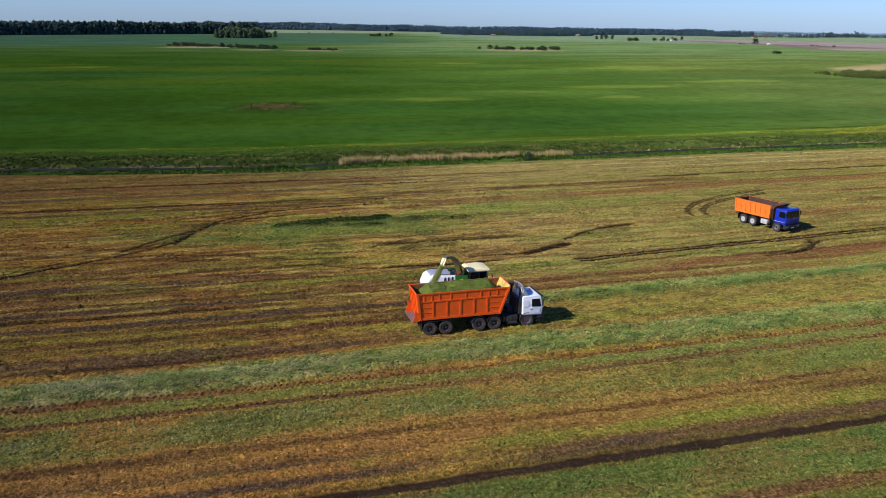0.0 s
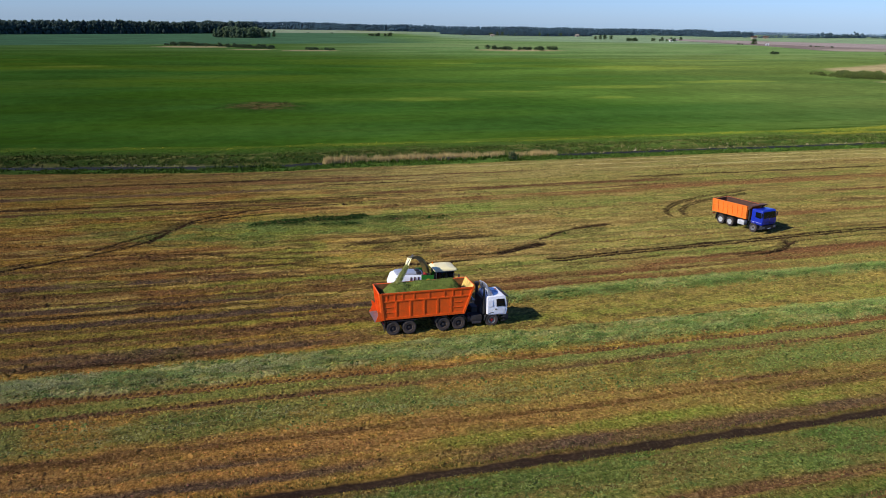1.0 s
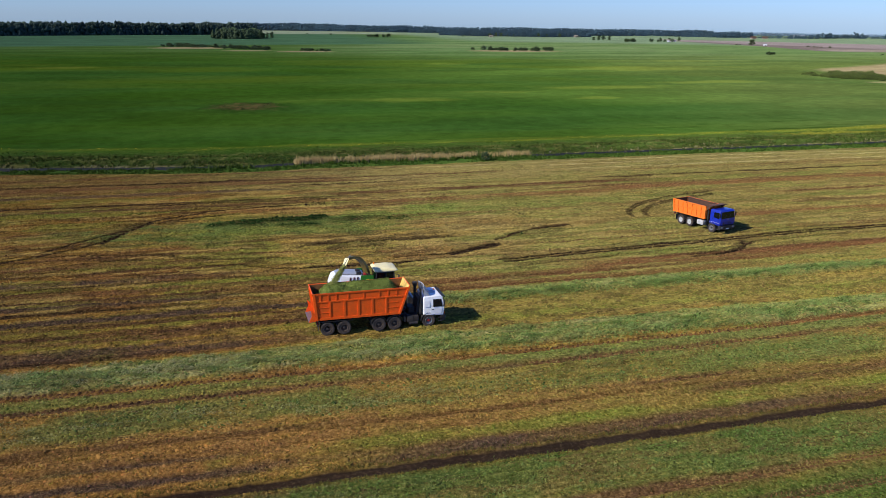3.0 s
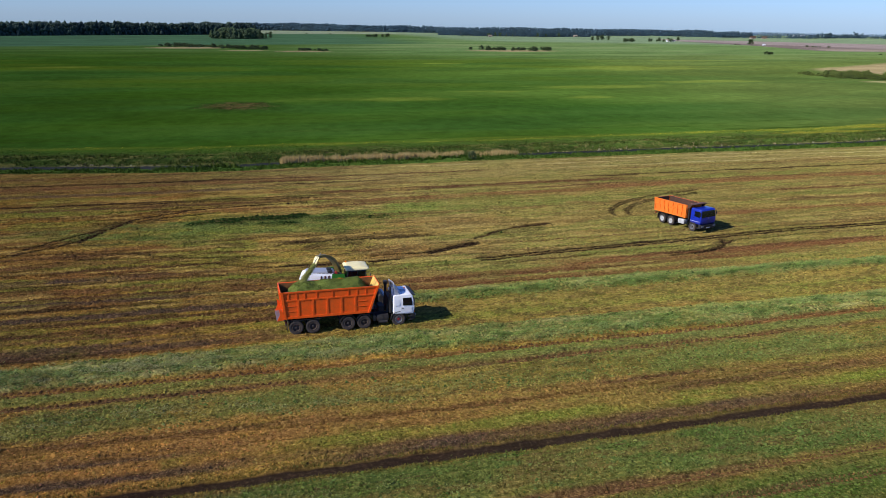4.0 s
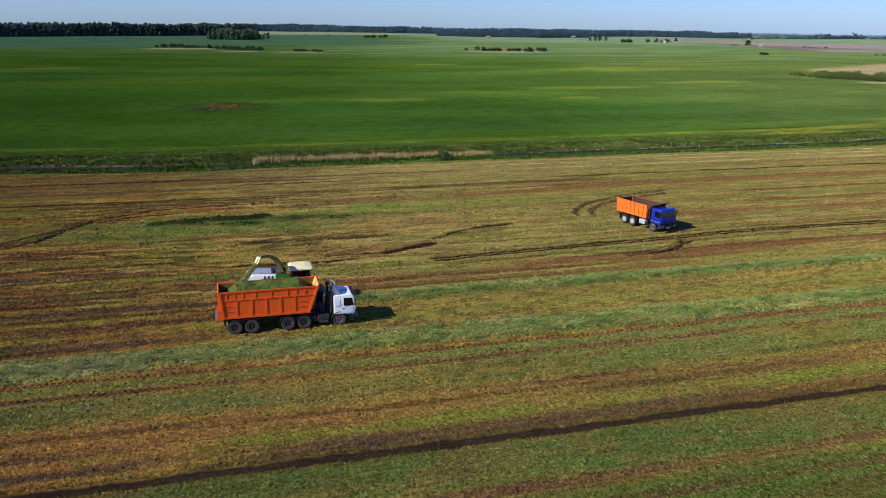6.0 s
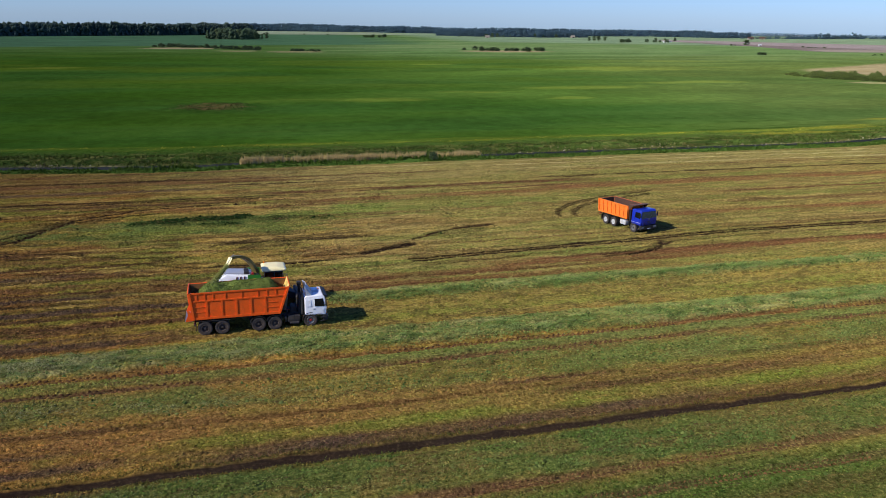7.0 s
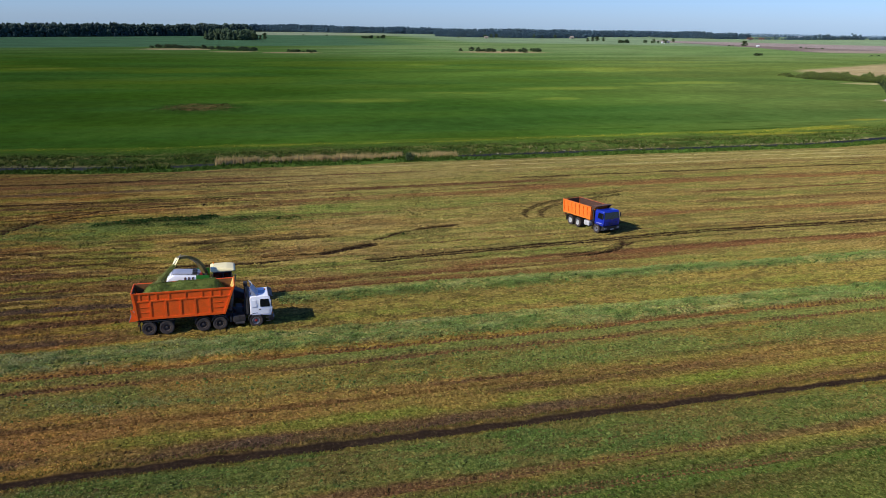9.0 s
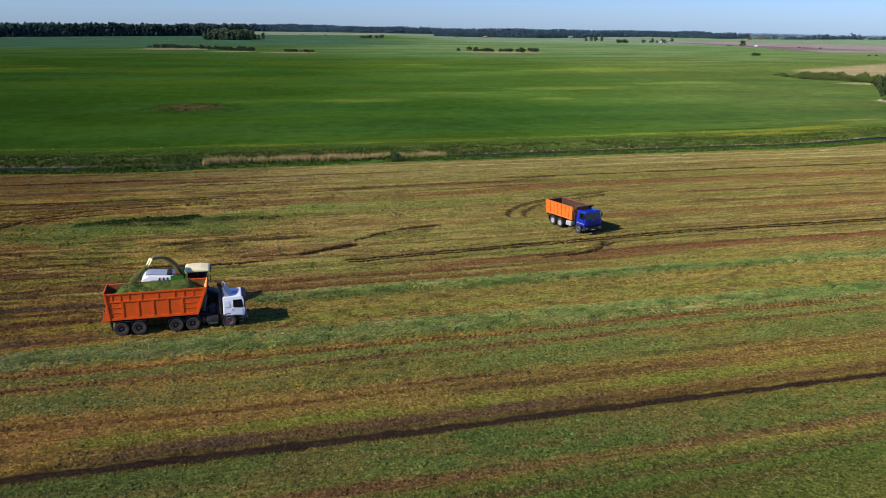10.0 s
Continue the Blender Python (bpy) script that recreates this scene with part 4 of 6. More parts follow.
fb = blades(fu, fv, rng.uniform(0.05, 0.1, len(fu)), np.full(len(fu), 0.07), rng.uniform(0.9, 1.4, len(fu)), tones(len(fu), srgb(230, 200, 30)), surface_at(fu, fv)[0] + 0.1)
tagged(new("yellow_flowers", array_mesh("yellow_flowers", *fb[:2], M_FLOWER, fb[2])), "yellow flowers in bloom along the field edge", "flowers", kind="stuff")


# ---- trees and bushes ----
SMALL_V = np.array([(1, 0, 0), (0, 1, 0), (-1, 0, 0), (0, -1, 0), (0, 0, 1), (0, 0, -1)], float)
SMALL_F = np.array([[0, 1, 4], [1, 2, 4], [2, 3, 4], [3, 0, 4], [1, 0, 5], [2, 1, 5], [3, 2, 5], [0, 3, 5]])


def leaf_masses(centres, radii, squash=0.8, ragged=0.35):
    """Many small uneven leaf clumps as one pair of arrays."""
    n, k = len(centres), len(SMALL_V)
    wob = 1 + rng.uniform(-ragged, ragged, (n, k, 1))
    v = SMALL_V[None] * wob * np.asarray(radii)[:, None, None] * np.array([1, 1, squash]) + np.asarray(centres)[:, None]
    f = SMALL_F[None] + (np.arange(n) * k)[:, None, None]
    return v.reshape(-1, 3), f.reshape(-1, 3)


def ground_height(x, y):
    u, v = to_uv(np.asarray(x, float), np.asarray(y, float))
    return surface_at(np.atleast_1d(u), np.atleast_1d(v))[0]


def woods(name, label, x, y, height, palette, spread=0.42, per=16, low=0.12, category="woods", clump=(0.10, 0.17)):
    """A far wood as one object: each tree is a cluster of leaf clumps on a thin trunk, in a tone of its own."""
    n = len(x)
    z = ground_height(x, y)
    h = np.repeat(height, per)
    peak = np.repeat(rng.uniform(0.2, 0.7, n), per)
    t = rng.uniform(low, 1.0, n * per)
    r = np.sqrt(rng.uniform(0, 1, n * per)) * spread * h * 0.5 * np.clip(1.2 - 1.1 * np.abs(t - peak * 0.6), 0.15, 1)
    a = rng.uniform(0, 2 * math.pi, n * per)
    c = np.stack([np.repeat(x, per) + r * np.cos(a), np.repeat(y, per) + r * np.sin(a), np.repeat(z, per) + h * t * 0.9], -1)
    v, f = leaf_masses(c, h * rng.uniform(clump[0], clump[1], n * per) * (1.2 - 0.55 * t), 1.15, 0.3)
    w = 0.014 * height
    tv = np.stack([np.stack([x + dx * w, y + dy * w, z - 0.3 + s * height * 0.7], -1) for s in (0, 1) for dx, dy in ((1, 0), (-0.5, 0.87), (-0.5, -0.87))], 1)
    tf = np.array([[0, 1, 4], [0, 4, 3], [1, 2, 5], [1, 5, 4], [2, 0, 3], [2, 3, 5]])
    tv2, tf2 = tv.reshape(-1, 3), (tf[None] + (np.arange(n) * 6)[:, None, None]).reshape(-1, 3)
    own = tones(n, *palette) * (0.8 + 0.4 * vnoise(x / 25, y / 25, 19))[:, None]
    tone = np.concatenate([np.repeat(own, per * len(SMALL_V), axis=0), np.repeat(own, 6, axis=0)])
    me = array_mesh(name, np.concatenate([v, tv2]), np.concatenate([f, tf2 + len(v)]), M_WOODS, tone)
    me.materials.append(M_BARK)
    idx = np.zeros(len(f) + len(tf2), np.int32)
    idx[len(f):] = 1
    me.polygons.foreach_set("material_index", idx)
    me.shade_smooth()
    return tagged(new(name, me), label, category, kind="stuff")


def belt(points, spacing, depth, rows, jitter=0.35):
    """Tree places in rows behind a front line of world points."""
    xs, ys = [], []
    for (xa, ya), (xb, yb) in zip(points[:-1], points[1:]):
        far = math.hypot(xb - xa, yb - ya)
        nx, ny = -(yb - ya) / far, (xb - xa) / far
        for s in np.arange(0, far, spacing):
            for k in range(rows):
                e = rng.uniform(-jitter, jitter, 2) * spacing
                o = k * depth
                xs.append(xa + (xb - xa) * s / far + nx * o + e[0])
                ys.append(ya + (yb - ya) * s / far + ny * o + e[1])
    return np.array(xs), np.array(ys)


def heights(n, low, high):
    return rng.uniform(low, high, n)


DARK_WOOD = (srgb(58, 72, 66), srgb(66, 80, 68), srgb(54, 66, 64), srgb(82, 94, 76))
# haze of the distance is painted into these bluish leaf tones
HAZED_WOOD = (srgb(66, 86, 96), srgb(72, 92, 98), srgb(60, 80, 90))
bx, by = belt([(-760, 690), (-498, 916), (-407, 1000), (-311, 1090), (-268, 1150)], 4.2, 6.0, 5)
woods("dark_forest", "dark mixed forest along the far field edge", bx, by, heights(len(bx), 13.2, 16.0) * (0.92 + 0.18 * vnoise(bx / 22, by / 22, 15)) * np.interp(bx, [-760, -450, -268], [1.06, 1.06, 0.98]), DARK_WOOD, spread=0.6, per=26, low=0.0)
bx, by = belt([(-254.5, 902), (-212.5, 899)], 4.2, 7.0, 6)
woods("copse", "small copse of green trees in the far fields", bx, by, heights(len(bx), 8.5, 12.5), (srgb(72, 88, 62), srgb(88, 100, 68), srgb(60, 74, 58)), spread=0.5, per=30, low=0.04)
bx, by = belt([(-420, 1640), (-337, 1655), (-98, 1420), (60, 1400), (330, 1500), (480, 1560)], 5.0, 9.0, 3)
woods("far_forest", "skyline forest with haze painted into its blue-green leaves", bx, by, heights(len(bx), 8.8, 10.4) * (0.9 + 0.2 * vnoise(bx / 40, by / 40, 16)) * np.interp(bx, [-420, -250, -60, 480], [1.6, 1.42, 1.1, 1.0]), HAZED_WOOD, spread=0.8, per=20, low=0.0)
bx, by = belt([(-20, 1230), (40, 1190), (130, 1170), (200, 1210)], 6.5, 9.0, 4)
woods("far_grove", "grove of trees beyond the fields", bx, by, heights(len(bx), 5, 11.0), HAZED_WOOD, spread=0.8, per=20, low=0.0)
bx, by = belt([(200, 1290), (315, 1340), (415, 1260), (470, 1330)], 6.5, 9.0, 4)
woods("far_grove", "low line of trees beyond the fields", bx, by, heights(len(bx), 6.0, 9.5), HAZED_WOOD, spread=0.9, per=20, low=0.0)
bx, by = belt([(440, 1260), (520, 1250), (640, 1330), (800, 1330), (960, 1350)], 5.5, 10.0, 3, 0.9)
woods("far_grove", "scattered trees round a distant village", bx, by, heights(len(bx), 5.0, 10.0) * (0.3 + 0.95 * vnoise(bx / 30, by / 30, 9)), HAZED_WOOD, spread=0.8, per=18, low=0.0)
# farthest trees: still more haze put into the pale blue leaf colour
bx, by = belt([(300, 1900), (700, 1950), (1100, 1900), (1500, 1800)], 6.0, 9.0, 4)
woods("skyline_forest", "forest at the edge of sight, pale blue haze in its colour", bx, by, heights(len(bx), 7, 8.5) * (0.6 + 0.6 * vnoise(bx / 90, by / 90, 13)), (srgb(108, 132, 150), srgb(116, 140, 156)), spread=1.2, per=9, low=0.0)

# ---- vehicle materials ----
M_ORANGE = material("orange_paint", srgb(238, 92, 18), 0.5, grain=14, vary=0.10, dirt=srgb(150, 84, 40), dirt_amount=0.35, coarse=0.9, spec=0.35)
M_ORANGE_LIGHT = material("bright_orange_paint", srgb(240, 122, 40), 0.45, grain=14, vary=0.08, dirt=srgb(150, 96, 56), dirt_amount=0.3, spec=0.35)
# bed lining in two tones: bright yellow in front, darker brown at the sides
M_INSIDE = material("worn_yellow_paint", srgb(232, 196, 104), 0.7, grain=9, vary=0.2, dirt=srgb(120, 84, 40), dirt_amount=0.7)
M_LINING = material("brown_bed_lining", srgb(138, 92, 48), 0.75, metal=0.1, grain=7, vary=0.3, dirt=srgb(62, 46, 34), dirt_amount=0.85, coarse=0.5)
M_RUST = material("rusty_steel", srgb(88, 60, 46), 0.8, metal=0.2, grain=10, vary=0.35, dirt=srgb(60, 46, 40), dirt_amount=0.7, bump=0.3)
M_CHASSIS = material("dark_chassis_paint", srgb(40, 39, 40), 0.7, grain=10, vary=0.25, dirt=MUD, dirt_amount=0.7)
M_TYRE = material("dusty_tyre_rubber", srgb(50, 45, 42), 0.9, grain=16, vary=0.2, dirt=srgb(104, 88, 72), dirt_amount=0.85, bump=0.3)
M_WHITE = material("white_paint", srgb(240, 240, 240), 0.4, grain=6, vary=0.04, dirt=srgb(190, 184, 172), dirt_amount=0.25, coat=0.1)
M_GREY = material("grey_blue_paint", srgb(158, 162, 172), 0.4, grain=8, vary=0.06, dirt=srgb(130, 124, 112), dirt_amount=0.3, coat=0.1)
M_STEEL = material("dull_steel", srgb(150, 150, 150), 0.45, metal=0.7, grain=14, vary=0.15, dirt=MUD, dirt_amount=0.4)
M_RIM_GREY = material("pale_grey_rim", srgb(190, 190, 186), 0.55, grain=12, vary=0.12, dirt=MUD, dirt_amount=0.4)
M_RIM_DARK = material("dirty_rim", srgb(70, 58, 50), 0.85, grain=12, vary=0.2, dirt=MUD, dirt_amount=0.85)
M_RED = material("red_paint", srgb(160, 44, 40), 0.45, grain=10, vary=0.1)
M_GLASS = material("tinted_glass", srgb(16, 20, 24), 0.04, grain=2, vary=0.1, spec=0.6)
M_BLACK = material("black_plastic", srgb(26, 26, 28), 0.6, grain=12, vary=0.2, dirt=srgb(80, 74, 66), dirt_amount=0.35)
M_BLUE = material("blue_paint", srgb(16, 42, 160), 0.35, grain=8, vary=0.06, dirt=srgb(60, 70, 110), dirt_amount=0.25, coat=0.4)
M_CREAM = material("cream_paint", srgb(244, 230, 172), 0.5, grain=8, vary=0.05, dirt=srgb(210, 190, 130), dirt_amount=0.3, spec=0.3)
M_GREEN = material("green_paint", srgb(44, 118, 40), 0.4, grain=8, vary=0.08, coat=0.2)
M_YELLOW = material("yellow_paint", srgb(216, 180, 50), 0.45, grain=9, vary=0.1, dirt=srgb(120, 100, 50), dirt_amount=0.5)
M_SPOUT = material("olive_yellow_paint", srgb(124, 106, 50), 0.55, grain=9, vary=0.25, dirt=srgb(60, 66, 30), dirt_amount=0.7)
M_LOUVRE = material("dark_red_louvre", srgb(64, 30, 28), 0.6, grain=8, vary=0.15)
M_LENS = material("clear_lamp_lens", srgb(225, 228, 230), 0.15, grain=5, vary=0.05)
# greyer, darker lens tone for the blue truck's headlights
M_LAMP = material("grey_lamp_lens", srgb(120, 124, 128), 0.3, grain=5, vary=0.1)
M_AMBER = material("amber_lens", srgb(230, 120, 20), 0.25, grain=5, vary=0.05)
M_CHAFF = material("chopped_grass", srgb(122, 140, 62), 0.9, grain=3, vary=0.2, spec=0.1, attribute="tone", island=0.15)


# ---- shapes ----
def part(name, bm, mat, parent, label="", smooth=False):
    """Links a bmesh as one mesh object under a thing or a part."""
    me = bpy.data.meshes.new(name)
    bmesh.ops.recalc_face_normals(bm, faces=bm.faces)
    bm.to_mesh(me)
    bm.free()
    me.materials.append(mat)
    if smooth:
        me.shade_smooth()
        me.set_sharp_from_angle(angle=radians(38))
    ob = new(name, me)
    ob.parent = parent
    if label:
        tagged(ob, label)
    return ob


def thing(name, m, label, category, group=""):
    ob = new(name)
    ob.empty_display_size = 0.5
    ob.matrix_world = m
    return tagged(ob, label, category, group)


def slab(bm, x0, x1, y0, y1, z0, z1, bevel=0.015):
    """A box with softened edges."""
    made = bmesh.ops.create_cube(bm, size=1, matrix=Matrix.Translation(((x0 + x1) / 2, (y0 + y1) / 2, (z0 + z1) / 2)) @ Matrix.Diagonal((x1 - x0, y1 - y0, z1 - z0, 1)))
    if bevel:
        edges = list({e for v in made["verts"] for e in v.link_edges})
        bmesh.ops.bevel(bm, geom=edges, offset=min(bevel, 0.4 * min(x1 - x0, y1 - y0, z1 - z0)), segments=1, affect="EDGES")
    return bm


def profile(bm, points, y0, y1, bevel=0.03, segments=2, inset=0.0):
    """A side outline (x, z) carried across from y0 to y1; inset narrows the upper half."""
    low, high = min(p[1] for p in points), max(p[1] for p in points)
    def narrow(z):
        return inset * max(0.0, (z - low) / (high - low) - 0.45) / 0.55
    a = [bm.verts.new((x, y0 + narrow(z), z)) for x, z in points]
    b = [bm.verts.new((x, y1 - narrow(z), z)) for x, z in points]
    n = len(points)
    faces = [bm.faces.new(a), bm.faces.new(b[::-1])]
    faces += [bm.faces.new((a[k], b[k], b[(k + 1) % n], a[(k + 1) % n])) for k in range(n)]
    if bevel:
        edges = list({e for f in faces for e in f.edges})
        bmesh.ops.bevel(bm, geom=edges, offset=bevel, segments=segments, affect="EDGES", profile=0.6)
    return bm


def rod(bm, a, b, r, sides=10, r2=None):
    """A round bar from a to b."""
    a, b = Vector(a), Vector(b)
    m = Matrix.Translation((a + b) / 2) @ (b - a).to_track_quat("Z", "Y").to_matrix().to_4x4()
    bmesh.ops.create_cone(bm, cap_ends=True, segments=sides, radius1=r, radius2=r if r2 is None else r2, depth=(b - a).length, matrix=m)
    return bm


def lathe(bm, outline, sides=24, caps=(True, True)):
    """A turned shape from (radius, along) pairs about the y axis."""
    rings = []
    for r, s in outline:
        rings.append([bm.verts.new((r * math.cos(2 * math.pi * k / sides), s, r * math.sin(2 * math.pi * k / sides))) for k in range(sides)])
    for p, q in zip(rings[:-1], rings[1:]):
        for k in range(sides):
            bm.faces.new((p[k], p[(k + 1) % sides], q[(k + 1) % sides], q[k]))
    for ring, closed in zip((rings[0], rings[-1]), caps):
        if closed:
            bm.faces.new(ring)
    return bm


def B():
    return bmesh.new()


WHEELS = {}


def wheel(parent, x, y, r, width, side, rim_mat, hub_mat, name="wheel"):
    """A wheel with a lugged tyre, dished rim and hub; side is +1 or -1, the way that it faces."""
    key = (round(r, 3), round(width, 3), side, rim_mat.name, hub_mat.name)
    h, s = width / 2, side
    if key not in WHEELS:
        rr = r * 0.56
        bm = lathe(B(), [(0.05, -s * h * 0.5), (rr * 0.8, -s * h * 0.5), (rr * 0.8, -s * h * 0.2), (0.05, -s * h * 0.2)], 16)
        drum = bpy.data.meshes.new("wheel")
        bm.to_mesh(drum)
        drum.materials.append(M_CHASSIS)
        bm = B()
        lathe(bm, [(rr, -h * 0.86), (r * 0.80, -h), (r * 0.95, -h * 0.93), (r * 0.99, -h * 0.7), (r * 0.99, h * 0.7), (r * 0.95, h * 0.93), (r * 0.80, h), (rr, h * 0.86), (rr, -h * 0.86)], 28, (False, False))
        for k in range(28):
            a = 2 * math.pi * (k + 0.5) / 28
            for lug in (-1, 1):
                m = pose(0, 0, 0, 0, -math.degrees(a), 0) @ Matrix.Translation((r * 0.99, lug * h * 0.42, 0)) @ pose(0, 0, 0, lug * 25, 0, 0) @ Matrix.Diagonal((r * 0.035, h * 0.8, r * 0.11, 1))
                bmesh.ops.create_cube(bm, size=1, matrix=m)
        bmesh.ops.recalc_face_normals(bm, faces=bm.faces)
        tyre = bpy.data.meshes.new("tyre")
        bm.to_mesh(tyre)
        tyre.materials.append(M_TYRE)
        bm = B()
        lathe(bm, [(rr * 1.02, s * h * 0.88), (rr * 0.98, s * h * 0.93), (rr * 0.9, s * h * 0.9), (rr * 0.82, s * h * 0.35), (rr * 0.45, s * h * 0.2), (rr * 0.3, s * h * 0.2)], 24, (False, True))
        bmesh.ops.recalc_face_normals(bm, faces=bm.faces)
        rim = bpy.data.meshes.new("rim")
        bm.to_mesh(rim)
        rim.materials.append(rim_mat)
        bm = B()
        lathe(bm, [(rr * 0.36, s * h * 0.18), (rr * 0.36, s * h * 0.5), (rr * 0.26, s * h * 0.72), (0.02, s * h * 0.74)], 16)
        for k in range(8):
            a = 2 * math.pi * k / 8
            px, pz = rr * 0.58 * math.cos(a), rr * 0.58 * math.sin(a)
            rod(bm, (px, s * h * 0.2, pz), (px, s * h * 0.42, pz), 0.022, 6)
        bmesh.ops.recalc_face_normals(bm, faces=bm.faces)
        hub = bpy.data.meshes.new("hub")
        bm.to_mesh(hub)
        hub.materials.append(hub_mat)
        WHEELS[key] = drum, tyre, rim, hub
    drum, tyre, rim, hub = WHEELS[key]
    ob = new(name, drum)
    ob.parent, ob.location = parent, (x, y, r)
    for nm, me in (("tyre", tyre), ("rim", rim), ("hub", hub)):
        q = new(nm, me)
        q.parent = ob
    return ob


def axle(parent, x, r, width, track, rim_mat, hub_mat, dual=False):
    """A pair of wheels (or of twin wheels) and the beam between them."""
    for side in (1, -1):
        wheel(parent, x, side * (track - width / 2), r, width, side, rim_mat, hub_mat)
        if dual:
            wheel(parent, x, side * (track - 1.5 * width - 0.06), r, width, side, rim_mat, hub_mat)
    part("axle_beam", rod(B(), (x, -track + 0.2, r), (x, track - 0.2, r), 0.085), M_CHASSIS, parent)


def mudguard(parent, x, r, y0, y1, name="mudguard", mat=None, a0=15, a1=165):
    bm = B()
    n = 9
    outer, inner = [], []
    for k in range(n + 1):
        a = radians(a0 + (a1 - a0) * k / n)
        outer.append((x + (r + 0.03) * math.cos(a), (r + 0.03) * math.sin(a)))
        inner.append((x + r * math.cos(a), r * math.sin(a)))
    zc = r * 0.86
    for k in range(n):
        pts = [outer[k], outer[k + 1], inner[k + 1], inner[k]]
        lo = [bm.verts.new((px, y0, pz + zc)) for px, pz in pts]
        hi = [bm.verts.new((px, y1, pz + zc)) for px, pz in pts]
        bm.faces.new(lo), bm.faces.new(hi[::-1])
        for j in range(4):
            bm.faces.new((lo[j], hi[j], hi[(j + 1) % 4], lo[(j + 1) % 4]))
    bmesh.ops.remove_doubles(bm, verts=bm.verts, dist=0.0005)
    return part(name, bm, mat or M_BLACK, parent)


def window(parent, name, corners, push, mat=None, label=""):
    """A pane with thickness from four corners, pushed out along a vector."""
    bm = B()
    push = Vector(push)
    lo = [bm.verts.new(Vector(c)) for c in corners]
    hi = [bm.verts.new(Vector(c) + push) for c in corners]
    bm.faces.new(lo), bm.faces.new(hi[::-1])
    n = len(corners)
    for j in range(n):
        bm.faces.new((lo[j], hi[j], hi[(j + 1) % n], lo[(j + 1) % n]))
    return part(name, bm, mat or M_GLASS, parent, label)


# ---- dump body, shared by both tippers ----
def tipper_body(parent, L0, L1, T0, T1, z0, z1, half, paint, inside, front, ribs, mid, name="body", upper=(), bays=(), deep=0.042, worn=None):
    """An open steel tipper body. L0, L1: rear and front at the floor; T0, T1: at the rim."""
    def at(f, z):
        s = (z - z0) / (z1 - z0)
        return (L0 + (T0 - L0) * s) * (1 - f) + (L1 + (T1 - L1) * s) * f
    floor = part(name, slab(B(), L0, L1, -half + 0.05, half - 0.05, z0, z0 + 0.1, 0.01), paint, parent)
    t = 0.05
    for side in (1, -1):
        yo, yi = side * half, side * (half - t)
        wall = window(parent, "side_wall", [(L0, yo, z0), (L1, yo, z0), (T1, yo, z1), (T0, yo, z1)], (0, -side * t, 0), paint)
        window(wall, "inner_lining", [(L0 + 0.06, yi, z0 + 0.1), (L1 - 0.05, yi, z0 + 0.1), (T1 - 0.05, yi, z1 - 0.02), (T0 + 0.06, yi, z1 - 0.02)], (0, -side * 0.012, 0), inside)
        def rail(za, zb, out, nm="rail", mat=paint):
            window(wall, nm, [(at(0, za), yo, za), (at(1, za), yo, za), (at(1, zb), yo, zb), (at(0, zb), yo, zb)], (0, side * out, 0), mat)
        rail(z1 - 0.10, z1 + 0.02, deep + 0.008, "top_rail", worn if worn and side == 1 else paint)
        rail(mid - 0.05, mid + 0.05, deep - 0.002, "waist_rail")
        rail(z0 - 0.02, z0 + 0.16, deep + 0.003, "sill_rail")
        for f in ribs:
            x = at(f, z0)
            window(wall, "rib", [(x - 0.07, yo, z0 + 0.16), (x + 0.07, yo, z0 + 0.16), (x + 0.07, yo, mid - 0.06), (x - 0.07, yo, mid - 0.06)], (0, side * deep, 0), paint)
        for f in upper:
            x = at(f, z1)
            window(wall, "upper_rib", [(x - 0.035, yo, mid + 0.06), (x + 0.035, yo, mid + 0.06), (x + 0.035, yo, z1 - 0.1), (x - 0.035, yo, z1 - 0.1)], (0, side * (deep - 0.007), 0), paint)
        for fa, fb in bays:
            for k in (1, 2):
                zz = z0 + 0.16 + (mid - z0 - 0.22) * k / 3
                window(wall, "bay_bar", [(at(fa, z0), yo, zz - 0.02), (at(fb, z0), yo, zz - 0.02), (at(fb, z0), yo, zz + 0.02), (at(fa, z0), yo, zz + 0.02)], (0, side * 0.03, 0), paint)
        for (xa, xb), nm in (((at(0, z0), at(0, z1)), "rear_post"), ((at(1, z0), at(1, z1)), "front_post")):
            sgn = 1 if nm == "rear_post" else -1
            window(wall, nm, [(xa, yo, z0 - 0.02), (xa + sgn * 0.16, yo, z0 - 0.02), (xb + sgn * 0.16, yo, z1 + 0.02), (xb, yo, z1 + 0.02)], (0, side * 0.08, 0), paint)
    fw = window(parent, "front_wall", [(L1 - 0.03, -half + t, z0), (L1 - 0.03, half - t, z0), (T1 - 0.03, half - t, z1 + 0.12), (T1 - 0.03, -half + t, z1 + 0.12)], (0.05, 0, 0), paint)
    window(fw, "inner_lining", [(L1 - 0.045, -half + 0.07, z0 + 0.1), (L1 - 0.045, half - 0.07, z0 + 0.1), (T1 - 0.045, half - 0.07, z1 + 0.1), (T1 - 0.045, -half + 0.07, z1 + 0.1)], (0.012, 0, 0), front)
    for y in (-0.7, 0, 0.7):
        window(fw, "rib", [(L1 + 0.02, y - 0.06, z0), (L1 + 0.02, y + 0.06, z0), (T1 + 0.02, y + 0.06, z1), (T1 + 0.02, y - 0.06, z1)], (0.07, 0, 0), paint)
    gate = window(parent, "tailgate", [(L0 - 0.02, -half + 0.06, z0), (L0 - 0.02, half - 0.06, z0), (T0 - 0.02, half - 0.06, z1 - 0.04), (T0 - 0.02, -half + 0.06, z1 - 0.04)], (0.05, 0, 0), paint)
